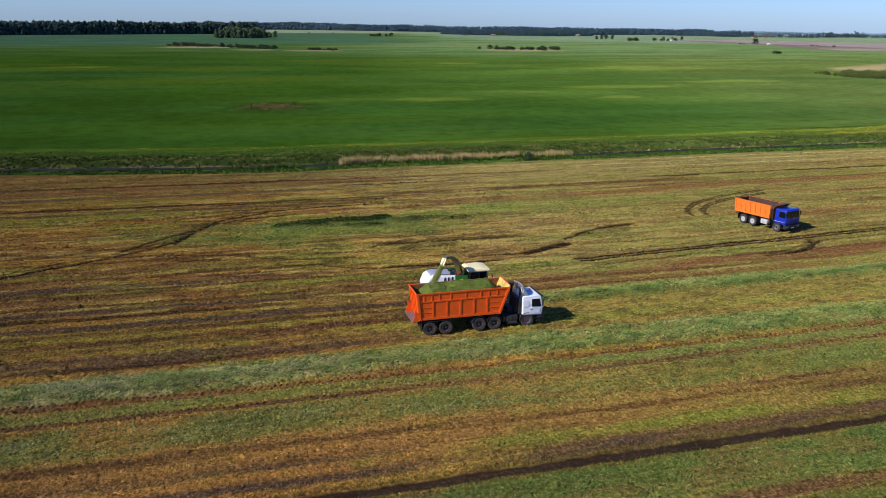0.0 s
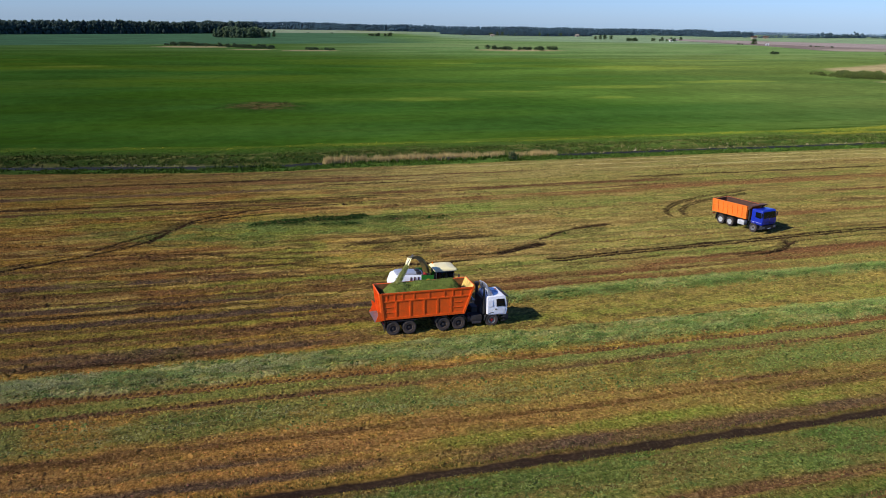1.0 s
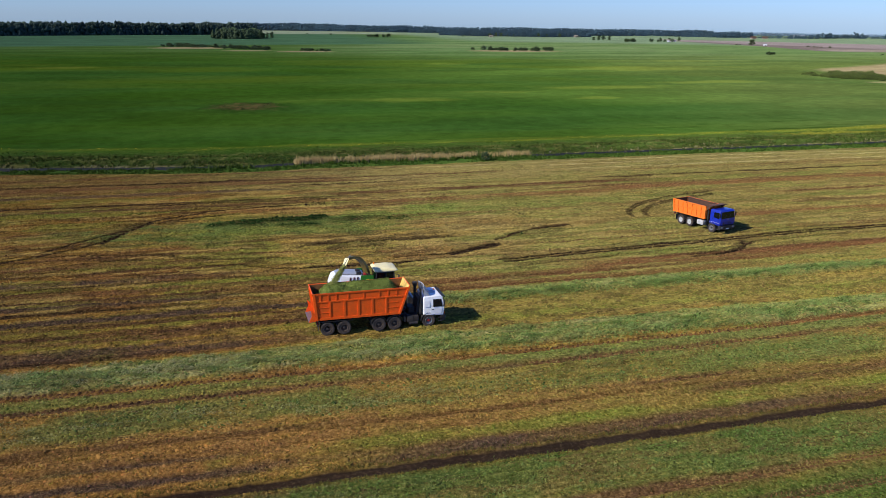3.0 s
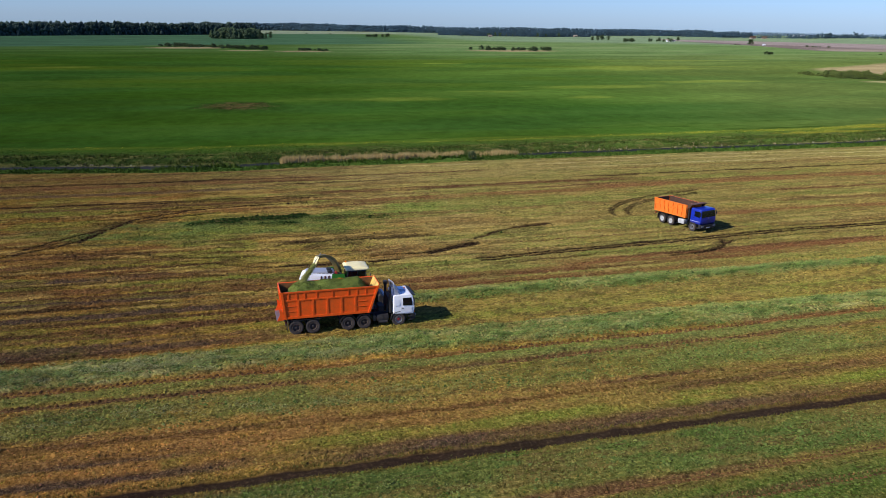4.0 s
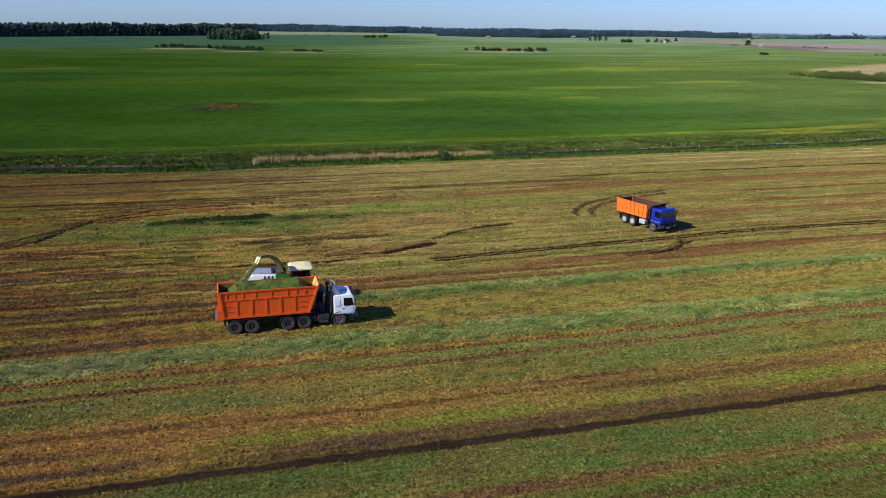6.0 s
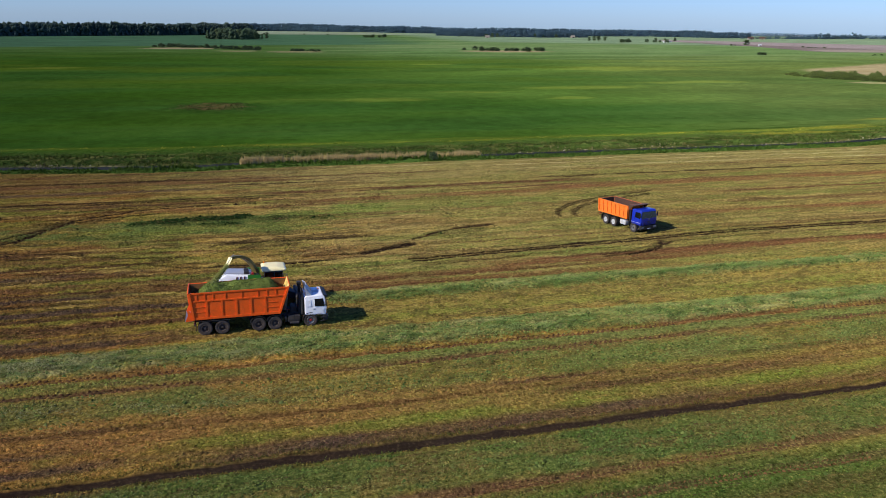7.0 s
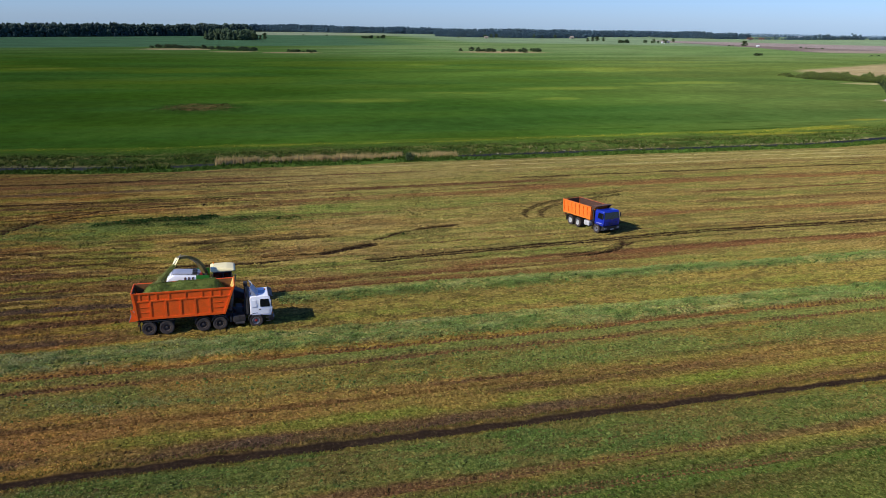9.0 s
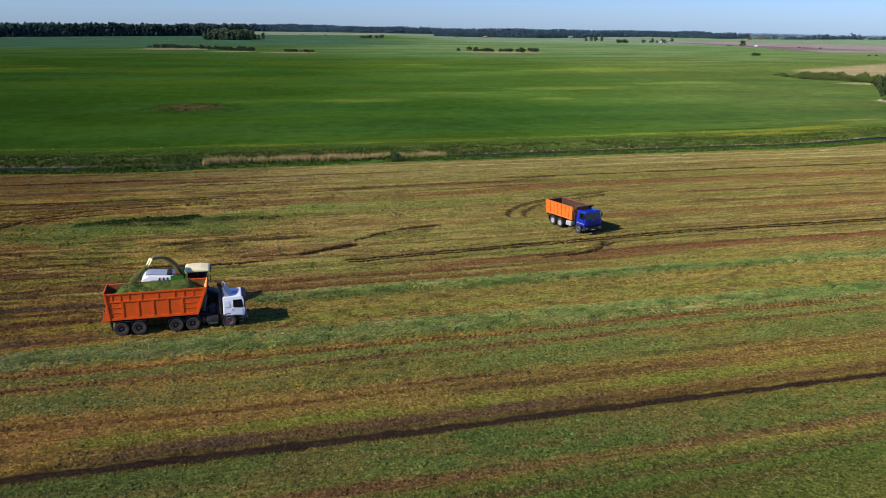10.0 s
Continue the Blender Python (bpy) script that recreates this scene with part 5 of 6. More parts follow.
    window(gate, "inner_lining", [(L0 + 0.032, -half + 0.1, z0 + 0.1), (L0 + 0.032, half - 0.1, z0 + 0.1), (T0 + 0.032, half - 0.1, z1 - 0.08), (T0 + 0.032, -half + 0.1, z1 - 0.08)], (0.01, 0, 0), M_RUST)
    for y in (-0.75, -0.25, 0.25, 0.75):
        window(gate, "rib", [(L0 - 0.02, y - 0.05, z0 + 0.1), (L0 - 0.02, y + 0.05, z0 + 0.1), (T0 - 0.02, y + 0.05, z1 - 0.1), (T0 - 0.02, y - 0.05, z1 - 0.1)], (-0.07, 0, 0), paint)
    return floor


# ---- the white tractor unit and its tipping trailer ----
TRUCK_U, TRUCK_V, TRUCK_TURN = 24.05, 56.5, 16.5
tx, ty = to_xy(TRUCK_U, TRUCK_V)


def tractor_unit(m):
    t = thing("tractor_truck", m, "dusty white truck tractor with a grey roof deflector pulling a trailer", "truck")
    # chassis
    for side in (1, -1):
        part("chassis_rail", slab(B(), -4.7, 1.0, side * 0.48 - 0.05, side * 0.48 + 0.05, 0.78, 1.05, 0.01), M_CHASSIS, t)
    for x in (-4.5, -3.1, -1.7, -0.4):
        part("cross_member", slab(B(), x - 0.06, x + 0.06, -0.43, 0.43, 0.82, 1.0, 0.01), M_CHASSIS, t)
    axle(t, 0, 0.53, 0.3, 1.2, M_STEEL, M_RED)
    for x in (-2.75, -4.0):
        axle(t, x, 0.54, 0.28, 1.22, M_RIM_DARK, M_CHASSIS, dual=True)
        for side in (1, -1):
            mudguard(t, x, 0.64, side * 0.62, side * 1.24)
    part("fifth_wheel", lathe_up(B(), 0.5, 1.06, 1.22), M_CHASSIS, t)
    # cab
    cab = part("cab", profile(B(), [(-0.42, 0.98), (1.18, 0.9), (1.27, 1.3), (1.27, 1.66), (1.14, 2.42), (1.0, 2.52), (-0.34, 2.49), (-0.42, 2.38)], -1.2, 1.2, 0.07, 3, 0.1), M_WHITE, t, smooth=True)
    for side in (1, -1):
        y = side * 1.2
        window(cab, "door", [(0.16, y, 1.04), (1.02, y, 1.04), (1.08, y, 1.54), (0.16, y, 1.54)], (0, side * 0.012, 0), M_WHITE, "white cab door")
        window(cab, "side_window", [(0.36, y - side * 0.018, 1.64), (1.12, y - side * 0.018, 1.62), (1.02, y - side * 0.085, 2.24), (0.36, y - side * 0.085, 2.24)], (0, side * 0.02, 0), M_GLASS, "dark side window")
        part("door_handle", slab(B(), 0.24, 0.42, y + side * 0.01 - 0.02, y + side * 0.01 + 0.02, 1.40, 1.46), M_BLACK, cab)
        window(cab, "sleeper_panel", [(-0.32, y - side * 0.02, 1.66), (0.08, y - side * 0.02, 1.66), (0.08, y - side * 0.075, 2.18), (-0.32, y - side * 0.075, 2.18)], (0, side * 0.012, 0), M_WHITE)
        for z in (0.42, 0.70):
            part("step", slab(B(), 0.78, 1.12, side * 1.18 - 0.1, side * 1.18 + 0.04, z, z + 0.06), M_BLACK, t)
        bm = rod(B(), (1.14, side * 1.12, 2.28), (1.24, side * 1.28, 2.18), 0.018, 6)
        slab(bm, 1.18, 1.26, side * 1.3 - 0.1, side * 1.3 + 0.1, 1.66, 2.2, 0.03)
        part("mirror", bm, M_BLACK, cab)
        mudguard(t, 0, 0.62, side * 0.82, side * 1.21, "wheel_arch", M_BLACK, 5, 178)
        part("headlight", slab(B(), 1.32, 1.40, side * 0.9 - 0.16, side * 0.9 + 0.16, 0.66, 0.84, 0.02), M_LENS, t)
        part("indicator", slab(B(), 1.24, 1.32, side * 1.1 - 0.05, side * 1.1 + 0.05, 1.0, 1.12), M_AMBER, cab)
    window(cab, "windscreen", [(1.268, -1.05, 1.64), (1.268, 1.05, 1.64), (1.165, 0.98, 2.3), (1.165, -0.98, 2.3)], (0.02, 0, 0.006), M_GLASS, "dark flat windscreen")
    for k in range(4):
        part("grille_slat", slab(B(), 1.25, 1.295, -0.75, 0.75, 1.08 + 0.1 * k, 1.14 + 0.1 * k, 0.008), M_BLACK, cab)
    part("sun_visor", profile(B(), [(1.02, 2.50), (1.34, 2.34), (1.37, 2.40), (1.05, 2.57)], -1.08, 1.08, 0.008, 1), M_BLACK, cab)
    for y in (-0.5, 0.1):
        part("wiper", rod(B(), (1.29, y, 1.66), (1.245, y + 0.42, 1.96), 0.012, 5), M_BLACK, cab)
    part("roof_hatch", slab(B(), 0.3, 0.75, -0.3, 0.3, 2.47, 2.53, 0.02), M_GREY, cab)
    for k in range(3):
        part("roof_rib", slab(B(), 0.05, 0.85, -0.75 + 0.6 * k, -0.69 + 0.6 * k, 2.475, 2.50, 0.005), M_WHITE, cab)
    part("roof_lamp", slab(B(), 0.78, 0.88, 0.35, 0.75, 2.46, 2.55, 0.03), M_AMBER, cab)
    # wind deflector: a leaning curved panel with two cheeks, open behind
    bm = B()
    curve = [(0.34, 2.48), (0.2, 2.7), (0.02, 2.95), (-0.18, 3.24)]
    n = 8
    for shell in (0, 1):
        rings = []
        for x, z in curve:
            ring = []
            for k in range(n + 1):
                f = k / n * 2 - 1
                ring.append(bm.verts.new((x - 0.2 * f * f - shell * 0.04, f * (1.0 - 0.12 * (z - 2.48)), z - shell * 0.03 - 0.02 * f * f)))
            rings.append(ring)
        for p, q in zip(rings[:-1], rings[1:]):
            for k in range(n):
                bm.faces.new((p[k], p[k + 1], q[k + 1], q[k]))
        if not shell:
            first = rings
    for k in range(n):
        bm.faces.new((first[-1][k], first[-1][k + 1], rings[-1][k + 1], rings[-1][k]))
        bm.faces.new((first[0][k], first[0][k + 1], rings[0][k + 1], rings[0][k]))
    for p, q, r, s2 in zip(first[:-1], first[1:], rings[:-1], rings[1:]):
        bm.faces.new((p[0], q[0], s2[0], r[0]))
        bm.faces.new((p[-1], q[-1], s2[-1], r[-1]))
    part("roof_deflector", bm, M_GREY, t, "curved grey-blue wind deflector", smooth=True)
    for side in (1, -1):
        part("deflector_cheek", profile(B(), [(0.14, 2.48), (0.0, 2.7), (-0.36, 3.22), (-0.38, 3.16), (-0.26, 2.48)], side * 0.97 - 0.015, side * 0.97 + 0.015, 0), M_GREY, t)
        part("deflector_strut", rod(B(), (-0.34, side * 0.6, 2.46), (-0.24, side * 0.6, 3.14), 0.025, 6), M_BLACK, t)
    # behind the cab
    bm = rod(B(), (-0.62, -0.95, 1.05), (-0.62, -0.95, 3.1), 0.085, 12)
    rod(bm, (-0.62, -0.95, 3.1), (-0.70, -0.95, 3.25), 0.06, 10)
    part("exhaust_stack", bm, M_BLACK, t, "tall black exhaust stack")
    bm = rod(B(), (-0.66, 0.85, 1.2), (-0.66, 0.85, 2.95), 0.11, 12)
    slab(bm, -0.82, -0.5, 0.66, 1.04, 2.85, 3.15, 0.03)
    part("air_intake", bm, M_BLACK, t)
    part("cab_back_frame", profile(B(), [(-0.5, 1.05), (-0.9, 1.05), (-0.78, 2.3), (-0.5, 2.3)], -0.75, 0.75, 0.02, 1), M_CHASSIS, t)
    part("spare_wheel_rack", slab(B(), -1.5, -1.0, -0.5, 0.5, 1.06, 1.5, 0.04), M_CHASSIS, t)
    for side in (1, -1):
        part("fuel_tank", profile(B(), [(-1.75, 0.5), (-0.82, 0.5), (-0.78, 0.75), (-0.82, 1.02), (-1.75, 1.02), (-1.79, 0.75)], side * 0.86 - 0.28, side * 0.86 + 0.28, 0.06, 2), M_CHASSIS, t, smooth=True)
        part("tank_strap", slab(B(), -1.3, -1.24, side * 0.86 - 0.29, side * 0.86 + 0.29, 0.49, 1.035, 0.005), M_BLACK, t)
    part("air_tank", rod(B(), (-1.6, -1.1, 0.42), (-0.9, -1.1, 0.42), 0.12, 12), M_CHASSIS, t)
    part("battery_box", slab(B(), -2.0, -1.82, -1.15, -0.6, 0.55, 1.0, 0.02), M_BLACK, t)
    part("bumper", profile(B(), [(0.98, 0.46), (1.34, 0.46), (1.36, 0.9), (0.98, 0.92)], -1.2, 1.2, 0.04, 2), M_BLACK, t)
    window(t, "number_plate", [(1.362, -0.26, 0.54), (1.362, 0.26, 0.54), (1.362, 0.26, 0.65), (1.362, -0.26, 0.65)], (0.008, 0, 0), M_LENS)
    for k in range(3):
        part("brake_hose", tube(B(), [(-0.9, -0.2 + 0.2 * k, 1.5), (-1.3, -0.2 + 0.2 * k, 1.15), (-1.7, -0.15 + 0.2 * k, 1.2), (-2.0, -0.1 + 0.18 * k, 1.6)], 0.02), (M_RED, M_BLACK, M_BLACK)[k], t)
    return t


def lathe_up(bm, r, z0, z1):
    return rod(bm, (-3.37, 0, z0), (-3.37, 0, z1), r, 20)


def tube(bm, points, r, sides=7):
    """A bent pipe through points."""
    for a, b in zip(points[:-1], points[1:]):
        rod(bm, a, b, r, sides)
    return bm


def tip_trailer(m):
    """Local x runs forward from the middle of the trailer's axles."""
    t = thing("tipper_trailer", m, "orange ribbed steel tipping trailer heaped with chopped green grass", "trailer")
    for side in (1, -1):
        part("chassis_beam", slab(B(), -1.5, 5.1, side * 0.45 - 0.07, side * 0.45 + 0.07, 0.96, 1.3, 0.015), M_CHASSIS, t)
    for x in (-1.2, 0, 1.4, 2.8, 4.2, 5.0):
        part("cross_member", slab(B(), x - 0.07, x + 0.07, -1.0, 1.0, 1.14, 1.32, 0.01), M_CHASSIS, t)
    for x in (-0.64, 0.64):
        axle(t, x, 0.54, 0.28, 1.22, M_RIM_DARK, M_CHASSIS, dual=True)
    for side in (1, -1):
        part("leaf_spring", profile(B(), [(-1.15, 0.78), (-0.64, 0.66), (0, 0.8), (0.64, 0.66), (1.15, 0.78), (1.1, 0.86), (0, 0.95), (-1.1, 0.86)], side * 0.5 - 0.05, side * 0.5 + 0.05, 0.01, 1), M_CHASSIS, t)
        part("landing_leg", slab(B(), 2.7, 2.84, side * 0.75 - 0.07, side * 0.75 + 0.07, 0.45, 1.25, 0.01), M_CHASSIS, t)
        part("mud_flap", slab(B(), -1.32, -1.29, side * 0.95 - 0.26, side * 0.95 + 0.26, 0.35, 1.0, 0.005), M_BLACK, t)
        part("side_marker", slab(B(), 1.9, 2.0, side * 1.0 - 0.02, side * 1.0 + 0.02, 1.22, 1.28, 0.005), M_AMBER, t)
        part("tail_light", slab(B(), -1.42, -1.36, side * 0.95 - 0.18, side * 0.95 + 0.18, 0.92, 1.06, 0.01), M_RED, t)
        part("rim_of_arch", profile(B(), [(-1.3, 1.12), (1.3, 1.12), (1.25, 1.17), (-1.25, 1.17)], side * 0.62, side * 1.22, 0.01, 1), M_BLACK, t)
    part("rear_bar", slab(B(), -1.45, -1.3, -1.15, 1.15, 0.78, 0.92, 0.02), M_CHASSIS, t)
    part("hydraulic_ram", rod(rod(B(), (5.45, 0, 1.15), (5.65, 0, 2.5), 0.14, 14), (5.65, 0, 2.5), (5.72, 0, 3.1), 0.09, 12), M_STEEL, t)
    tipper_body(t, -1.5, 5.05, -1.72, 5.82, 1.33, 3.45, 1.22, M_ORANGE, M_LINING, M_INSIDE,
                (0.165, 0.335, 0.50, 0.665, 0.83), 2.78, upper=(0.08, 0.16, 0.24, 0.36, 0.52, 0.68, 0.77, 0.86), bays=((0.03, 0.155), (0.84, 0.97)))
    # chute lip under the tailgate
    for side in (1, -1):
        part("chute_cheek", profile(B(), [(-1.5, 1.26), (-2.06, 1.2), (-1.82, 1.7), (-1.88, 2.2), (-1.58, 1.9)], side * 1.22 - 0.02, side * 1.22 + 0.02, 0.006, 1), M_ORANGE, t)
    part("chute_plate", profile(B(), [(-1.5, 1.22), (-2.06, 1.18), (-2.06, 1.22), (-1.5, 1.26)], -1.2, 1.2, 0), M_STEEL, t)
    part("gate_pivot", rod(B(), (-1.72, -1.3, 3.42), (-1.72, 1.3, 3.42), 0.05, 8), M_ORANGE, t)
    return t


truck = tractor_unit(pose(tx, ty, 0.0, 0, 0, TRUCK_TURN))
lx, ly = to_xy(16.70, TRUCK_V)
trailer_pose = pose(lx, ly, 0.0, 0, 0, TRUCK_TURN)
trailer = tip_trailer(trailer_pose)


# load of chopped grass
def grass_load():
    gx, gy = np.meshgrid(np.linspace(-1.58, 5.62, 110), np.linspace(-1.12, 1.12, 44))
    top = 3.24 + 0.42 * fbm(gx / 1.1, gy / 0.9, 301, 4) - 0.10 * (gy / 1.15) ** 2 + 0.10 * gy
    top = top - 0.85 * (1 - step(-1.5, -0.3, gx)) - 0.05
    top += 0.48 * np.exp(-((gx - 4.0) ** 2 / 1.4 + gy ** 2 / 0.7)) + 0.22 * np.exp(-((gx - 1.8) ** 2 / 1.0 + gy ** 2 / 0.7)) + 0.2 * np.exp(-((gx - 0.3) ** 2 / 0.3 + (gy + 0.1) ** 2 / 0.4))
    top -= 0.85 * step(4.3, 5.4, gx)
    n, k = gx.shape[1], gx.shape[0]
    m = np.array(trailer_pose)
    place = np.stack([gx, gy, top, np.ones_like(gx)], -1) @ m.T
    ids2 = np.arange(n * k).reshape(k, n)
    faces = np.stack([ids2[:-1, :-1], ids2[:-1, 1:], ids2[1:, 1:], ids2[1:, :-1]], -1).reshape(-1, 4)
    tone = np.array(srgb(108, 120, 54)[:3]) * (0.55 + 0.9 * fbm(gx / 0.35, gy / 0.3, 305, 3))[..., None]
    ob = new("grass_load", array_mesh("grass_load", place[..., :3].reshape(-1, 3), faces, M_CHAFF, tone.reshape(-1, 3)))
    tagged(ob, "heap of freshly chopped green grass filling the trailer", "grass load", kind="stuff")
    # loose bits on the heap
    q = 30000
    px, py = rng.uniform(-1.5, 5.55, q), rng.uniform(-1.1, 1.1, q)
    ix = np.clip(((px + 1.58) / 7.2 * 109).astype(int), 0, 109)
    iy = np.clip(((py + 1.12) / 2.24 * 43).astype(int), 0, 43)
    pz = top[iy, ix] + rng.uniform(-0.01, 0.05, q)
    w = (np.stack([px, py, pz, np.ones(q)], -1) @ m.T)[:, :3]
    bits(w, 0.04, "grass_clippings", "loose green clippings on the trailer load", tones(q, srgb(118, 130, 60), srgb(98, 114, 46), srgb(140, 146, 80), srgb(70, 86, 34)))


def bits(w, size, name, label, tone, category="clippings"):
    q = len(w)
    off = rng.normal(0, 1, (q, 3, 3))
    off = off / np.linalg.norm(off, axis=2, keepdims=True) * size * rng.uniform(0.4, 1.0, (q, 1, 1))
    tagged(new(name, array_mesh(name, (w[:, None] + off).reshape(-1, 3), np.arange(3 * q).reshape(-1, 3), M_CHAFF, np.repeat(tone, 3, axis=0))), label, category, kind="stuff")


grass_load()


# ---- the forage harvester ----
HARV_U, HARV_V = 21.4, 61.4


def forage_harvester(m):
    """Local x forward from the front axle, under the cab."""
    t = thing("forage_harvester", m, "white and green forage harvester with a cream cab roof blowing grass", "harvester")
    for side in (1, -1):
        wheel(t, 0.0, side * 1.2, 0.95, 0.65, side, M_YELLOW, M_YELLOW)
        wheel(t, -3.0, side * 1.05, 0.62, 0.45, side, M_YELLOW, M_YELLOW)
    part("front_axle", rod(B(), (0, -1.1, 0.95), (0, 1.1, 0.95), 0.16), M_CHASSIS, t)
    part("rear_axle", rod(B(), (-3.0, -1.0, 0.62), (-3.0, 1.0, 0.62), 0.12), M_CHASSIS, t)
    part("chassis", slab(B(), -3.9, 0.9, -0.7, 0.7, 0.75, 1.25, 0.04), M_CHASSIS, t)
    # rear hood
    hood = part("rear_hood", profile(B(), [(-4.2, 1.1), (-1.35, 1.1), (-1.25, 2.65), (-1.6, 2.94), (-3.6, 3.1), (-4.1, 2.86), (-4.35, 2.1)], -1.25, 1.25, 0.1, 3, 0.28), M_WHITE, t, smooth=True)
    part("hood_top", profile(B(), [(-3.85, 2.98), (-1.55, 2.86), (-1.5, 2.96), (-1.75, 3.06), (-3.4, 3.19), (-3.8, 3.14)], -0.55, 0.72, 0.05, 2), M_GREY, t, "grey engine cover", smooth=True)
    for side in (1, -1):
        y = side * 1.25
        for k in range(3):
            x = -2.85 + 0.31 * k
            window(hood, "louvre", [(x, y - side * 0.12, 2.46), (x + 0.12, y - side * 0.12, 2.46), (x + 0.19, y - side * 0.225, 2.9), (x + 0.07, y - side * 0.225, 2.9)], (0, side * 0.03, 0.012), M_LOUVRE)
        panel = window(t, "side_panel", [(-1.9, y - side * 0.02, 1.2), (-0.85, y - side * 0.02, 1.2), (-0.80, y - side * 0.20, 2.98), (-1.85, y - side * 0.24, 3.04)], (0, side * 0.05, 0.01), M_GREEN, "green side panel")
        window(panel, "emblem", [(-1.45, y - side * 0.12, 2.45), (-1.2, y - side * 0.12, 2.45), (-1.17, y - side * 0.155, 2.7), (-1.42, y - side * 0.155, 2.7)], (0, side * 0.022, 0.01), M_YELLOW)
        window(t, "front_panel", [(-0.85, y - side * 0.04, 1.25), (0.1, y - side * 0.04, 1.35), (0.1, y - side * 0.1, 1.9), (-0.85, y - side * 0.14, 2.1)], (0, side * 0.05, 0.01), M_WHITE)
        part("hood_rail", rod(B(), (-3.6, side * 0.9, 3.2), (-1.9, side * 0.9, 3.05), 0.02, 6), M_BLACK, t)
        part("rail_post", rod(B(), (-3.6, side * 0.9, 3.0), (-3.6, side * 0.9, 3.2), 0.02, 6), M_BLACK, t)
        part("mudguard", profile(B(), [(-0.98, 1.75), (-0.7, 2.0), (0.7, 2.0), (0.98, 1.75), (0.9, 1.72), (0.65, 1.93), (-0.65, 1.93), (-0.9, 1.72)], side * 0.95, side * 1.5, 0.01, 1), M_BLACK, t)
        part("tail_light", slab(B(), -4.2, -4.1, side * 0.95 - 0.12, side * 0.95 + 0.12, 1.5, 1.7, 0.02), M_RED, t)
    part("engine_block", slab(B(), -1.75, -0.95, -0.75, 0.75, 2.3, 2.95, 0.06), M_BLACK, t)
    part("red_filter", rod(B(), (-1.45, -0.8, 2.98), (-1.45, -0.45, 2.98), 0.12, 12), M_RED, t, "red filter housing")
    for y in (-0.5, 0.15):
        part("exhaust_box", slab(B(), -2.15, -1.75, y - 0.16, y + 0.2, 2.9, 3.22, 0.05), M_BLACK, t)
    part("ladder", rod(rod(B(), (-0.9, -1.3, 0.6), (-0.9, -1.3, 2.0), 0.03, 6), (-0.55, -1.3, 0.6), (-0.55, -1.3, 2.0), 0.03, 6), M_YELLOW, t)
    # cab
    cab = part("cab", profile(B(), [(-0.62, 1.7), (0.92, 1.7), (1.14, 2.35), (0.98, 3.14), (-0.5, 3.14), (-0.62, 2.4)], -0.88, 0.88, 0.08, 2, 0.06), M_GLASS, t, "dark glazed cab")
    for x, top in ((-0.58, -0.48), (0.3, 0.3), (1.08, 0.96)):
        for side in (1, -1):
            part("cab_post", rod(B(), (x, side * 0.89, 1.75), (top, side * 0.84, 3.15), 0.045, 6), M_BLACK, cab)
    roof = part("cab_roof", profile(B(), [(-0.66, 3.15), (1.1, 3.15), (1.3, 3.24), (1.2, 3.36), (0.6, 3.46), (-0.5, 3.45), (-0.74, 3.33)], -0.98, 0.98, 0.09, 3, 0.12), M_CREAM, t, "cream rounded cab roof", smooth=True)
    for y in (-0.7, -0.35, 0.35, 0.7):
        part("work_lamp", slab(B(), 1.18, 1.3, y - 0.09, y + 0.09, 3.19, 3.28, 0.02), M_LENS, roof)
    part("beacon", rod(B(), (-0.45, 0.7, 3.42), (-0.45, 0.7, 3.58), 0.06, 10), M_AMBER, roof)
    for side in (1, -1):
        bm = rod(B(), (0.98, side * 0.88, 2.95), (1.3, side * 1.3, 2.95), 0.02, 6)
        slab(bm, 1.25, 1.33, side * 1.36 - 0.12, side * 1.36 + 0.12, 2.45, 3.0, 0.03)
        part("mirror", bm, M_BLACK, cab)
    # spout, turned back and out over the trailer
    base = Vector((-1.15, -0.05, 2.45))
    part("spout_turret", rod(B(), (-1.15, -0.05, 2.2), (-1.15, -0.05, 2.9), 0.26, 16), M_YELLOW, t)
    tip = Vector(SPOUT_TIP)
    bm = B()
    rings = []
    n = 14
    side_way = Vector((tip.y - base.y, -(tip.x - base.x), 0)).normalized()
    for k in range(n + 1):
        f = k / n
        h = 2.7 + (SPOUT_TOP - 2.7) * (1 - (1 - f) ** 2.2)
        along = f ** 1.3
        c = Vector((base.x + (tip.x - base.x) * along, base.y + (tip.y - base.y) * along, h))
        rings.append((c, 0.24 - 0.05 * f, 0.30 - 0.12 * f))
    verts = []
    for k, (c, w, d) in enumerate(rings):
        q = rings[min(k + 1, n)][0] - rings[max(k - 1, 0)][0]
        q.normalize()
        up = q.cross(side_way).normalized()
        verts.append([bm.verts.new(c + side_way * sx * w + up * sz * d * 0.5) for sx, sz in ((-1, -1), (1, -1), (1, 1), (-1, 1))])
    for p, q in zip(verts[:-1], verts[1:]):
        for j in range(4):
            bm.faces.new((p[j], p[(j + 1) % 4], q[(j + 1) % 4], q[j]))
    bm.faces.new(verts[0]), bm.faces.new(verts[-1])
    spout = part("discharge_spout", bm, M_SPOUT, t, "long curved olive-yellow discharge spout", smooth=True)
    end, before = rings[-1][0], rings[-3][0]
    way = (end - before).normalized()
    flap_end = end + Vector((way.x * 0.42, way.y * 0.42, -0.5))
    bm = B()
    for c, w in ((end, 0.2), (flap_end, 0.17)):
        for sx in (-1, 1):
            for off in (0.0, 0.05):
                bm.verts.new(c + side_way * sx * w + Vector((0, 0, off)))
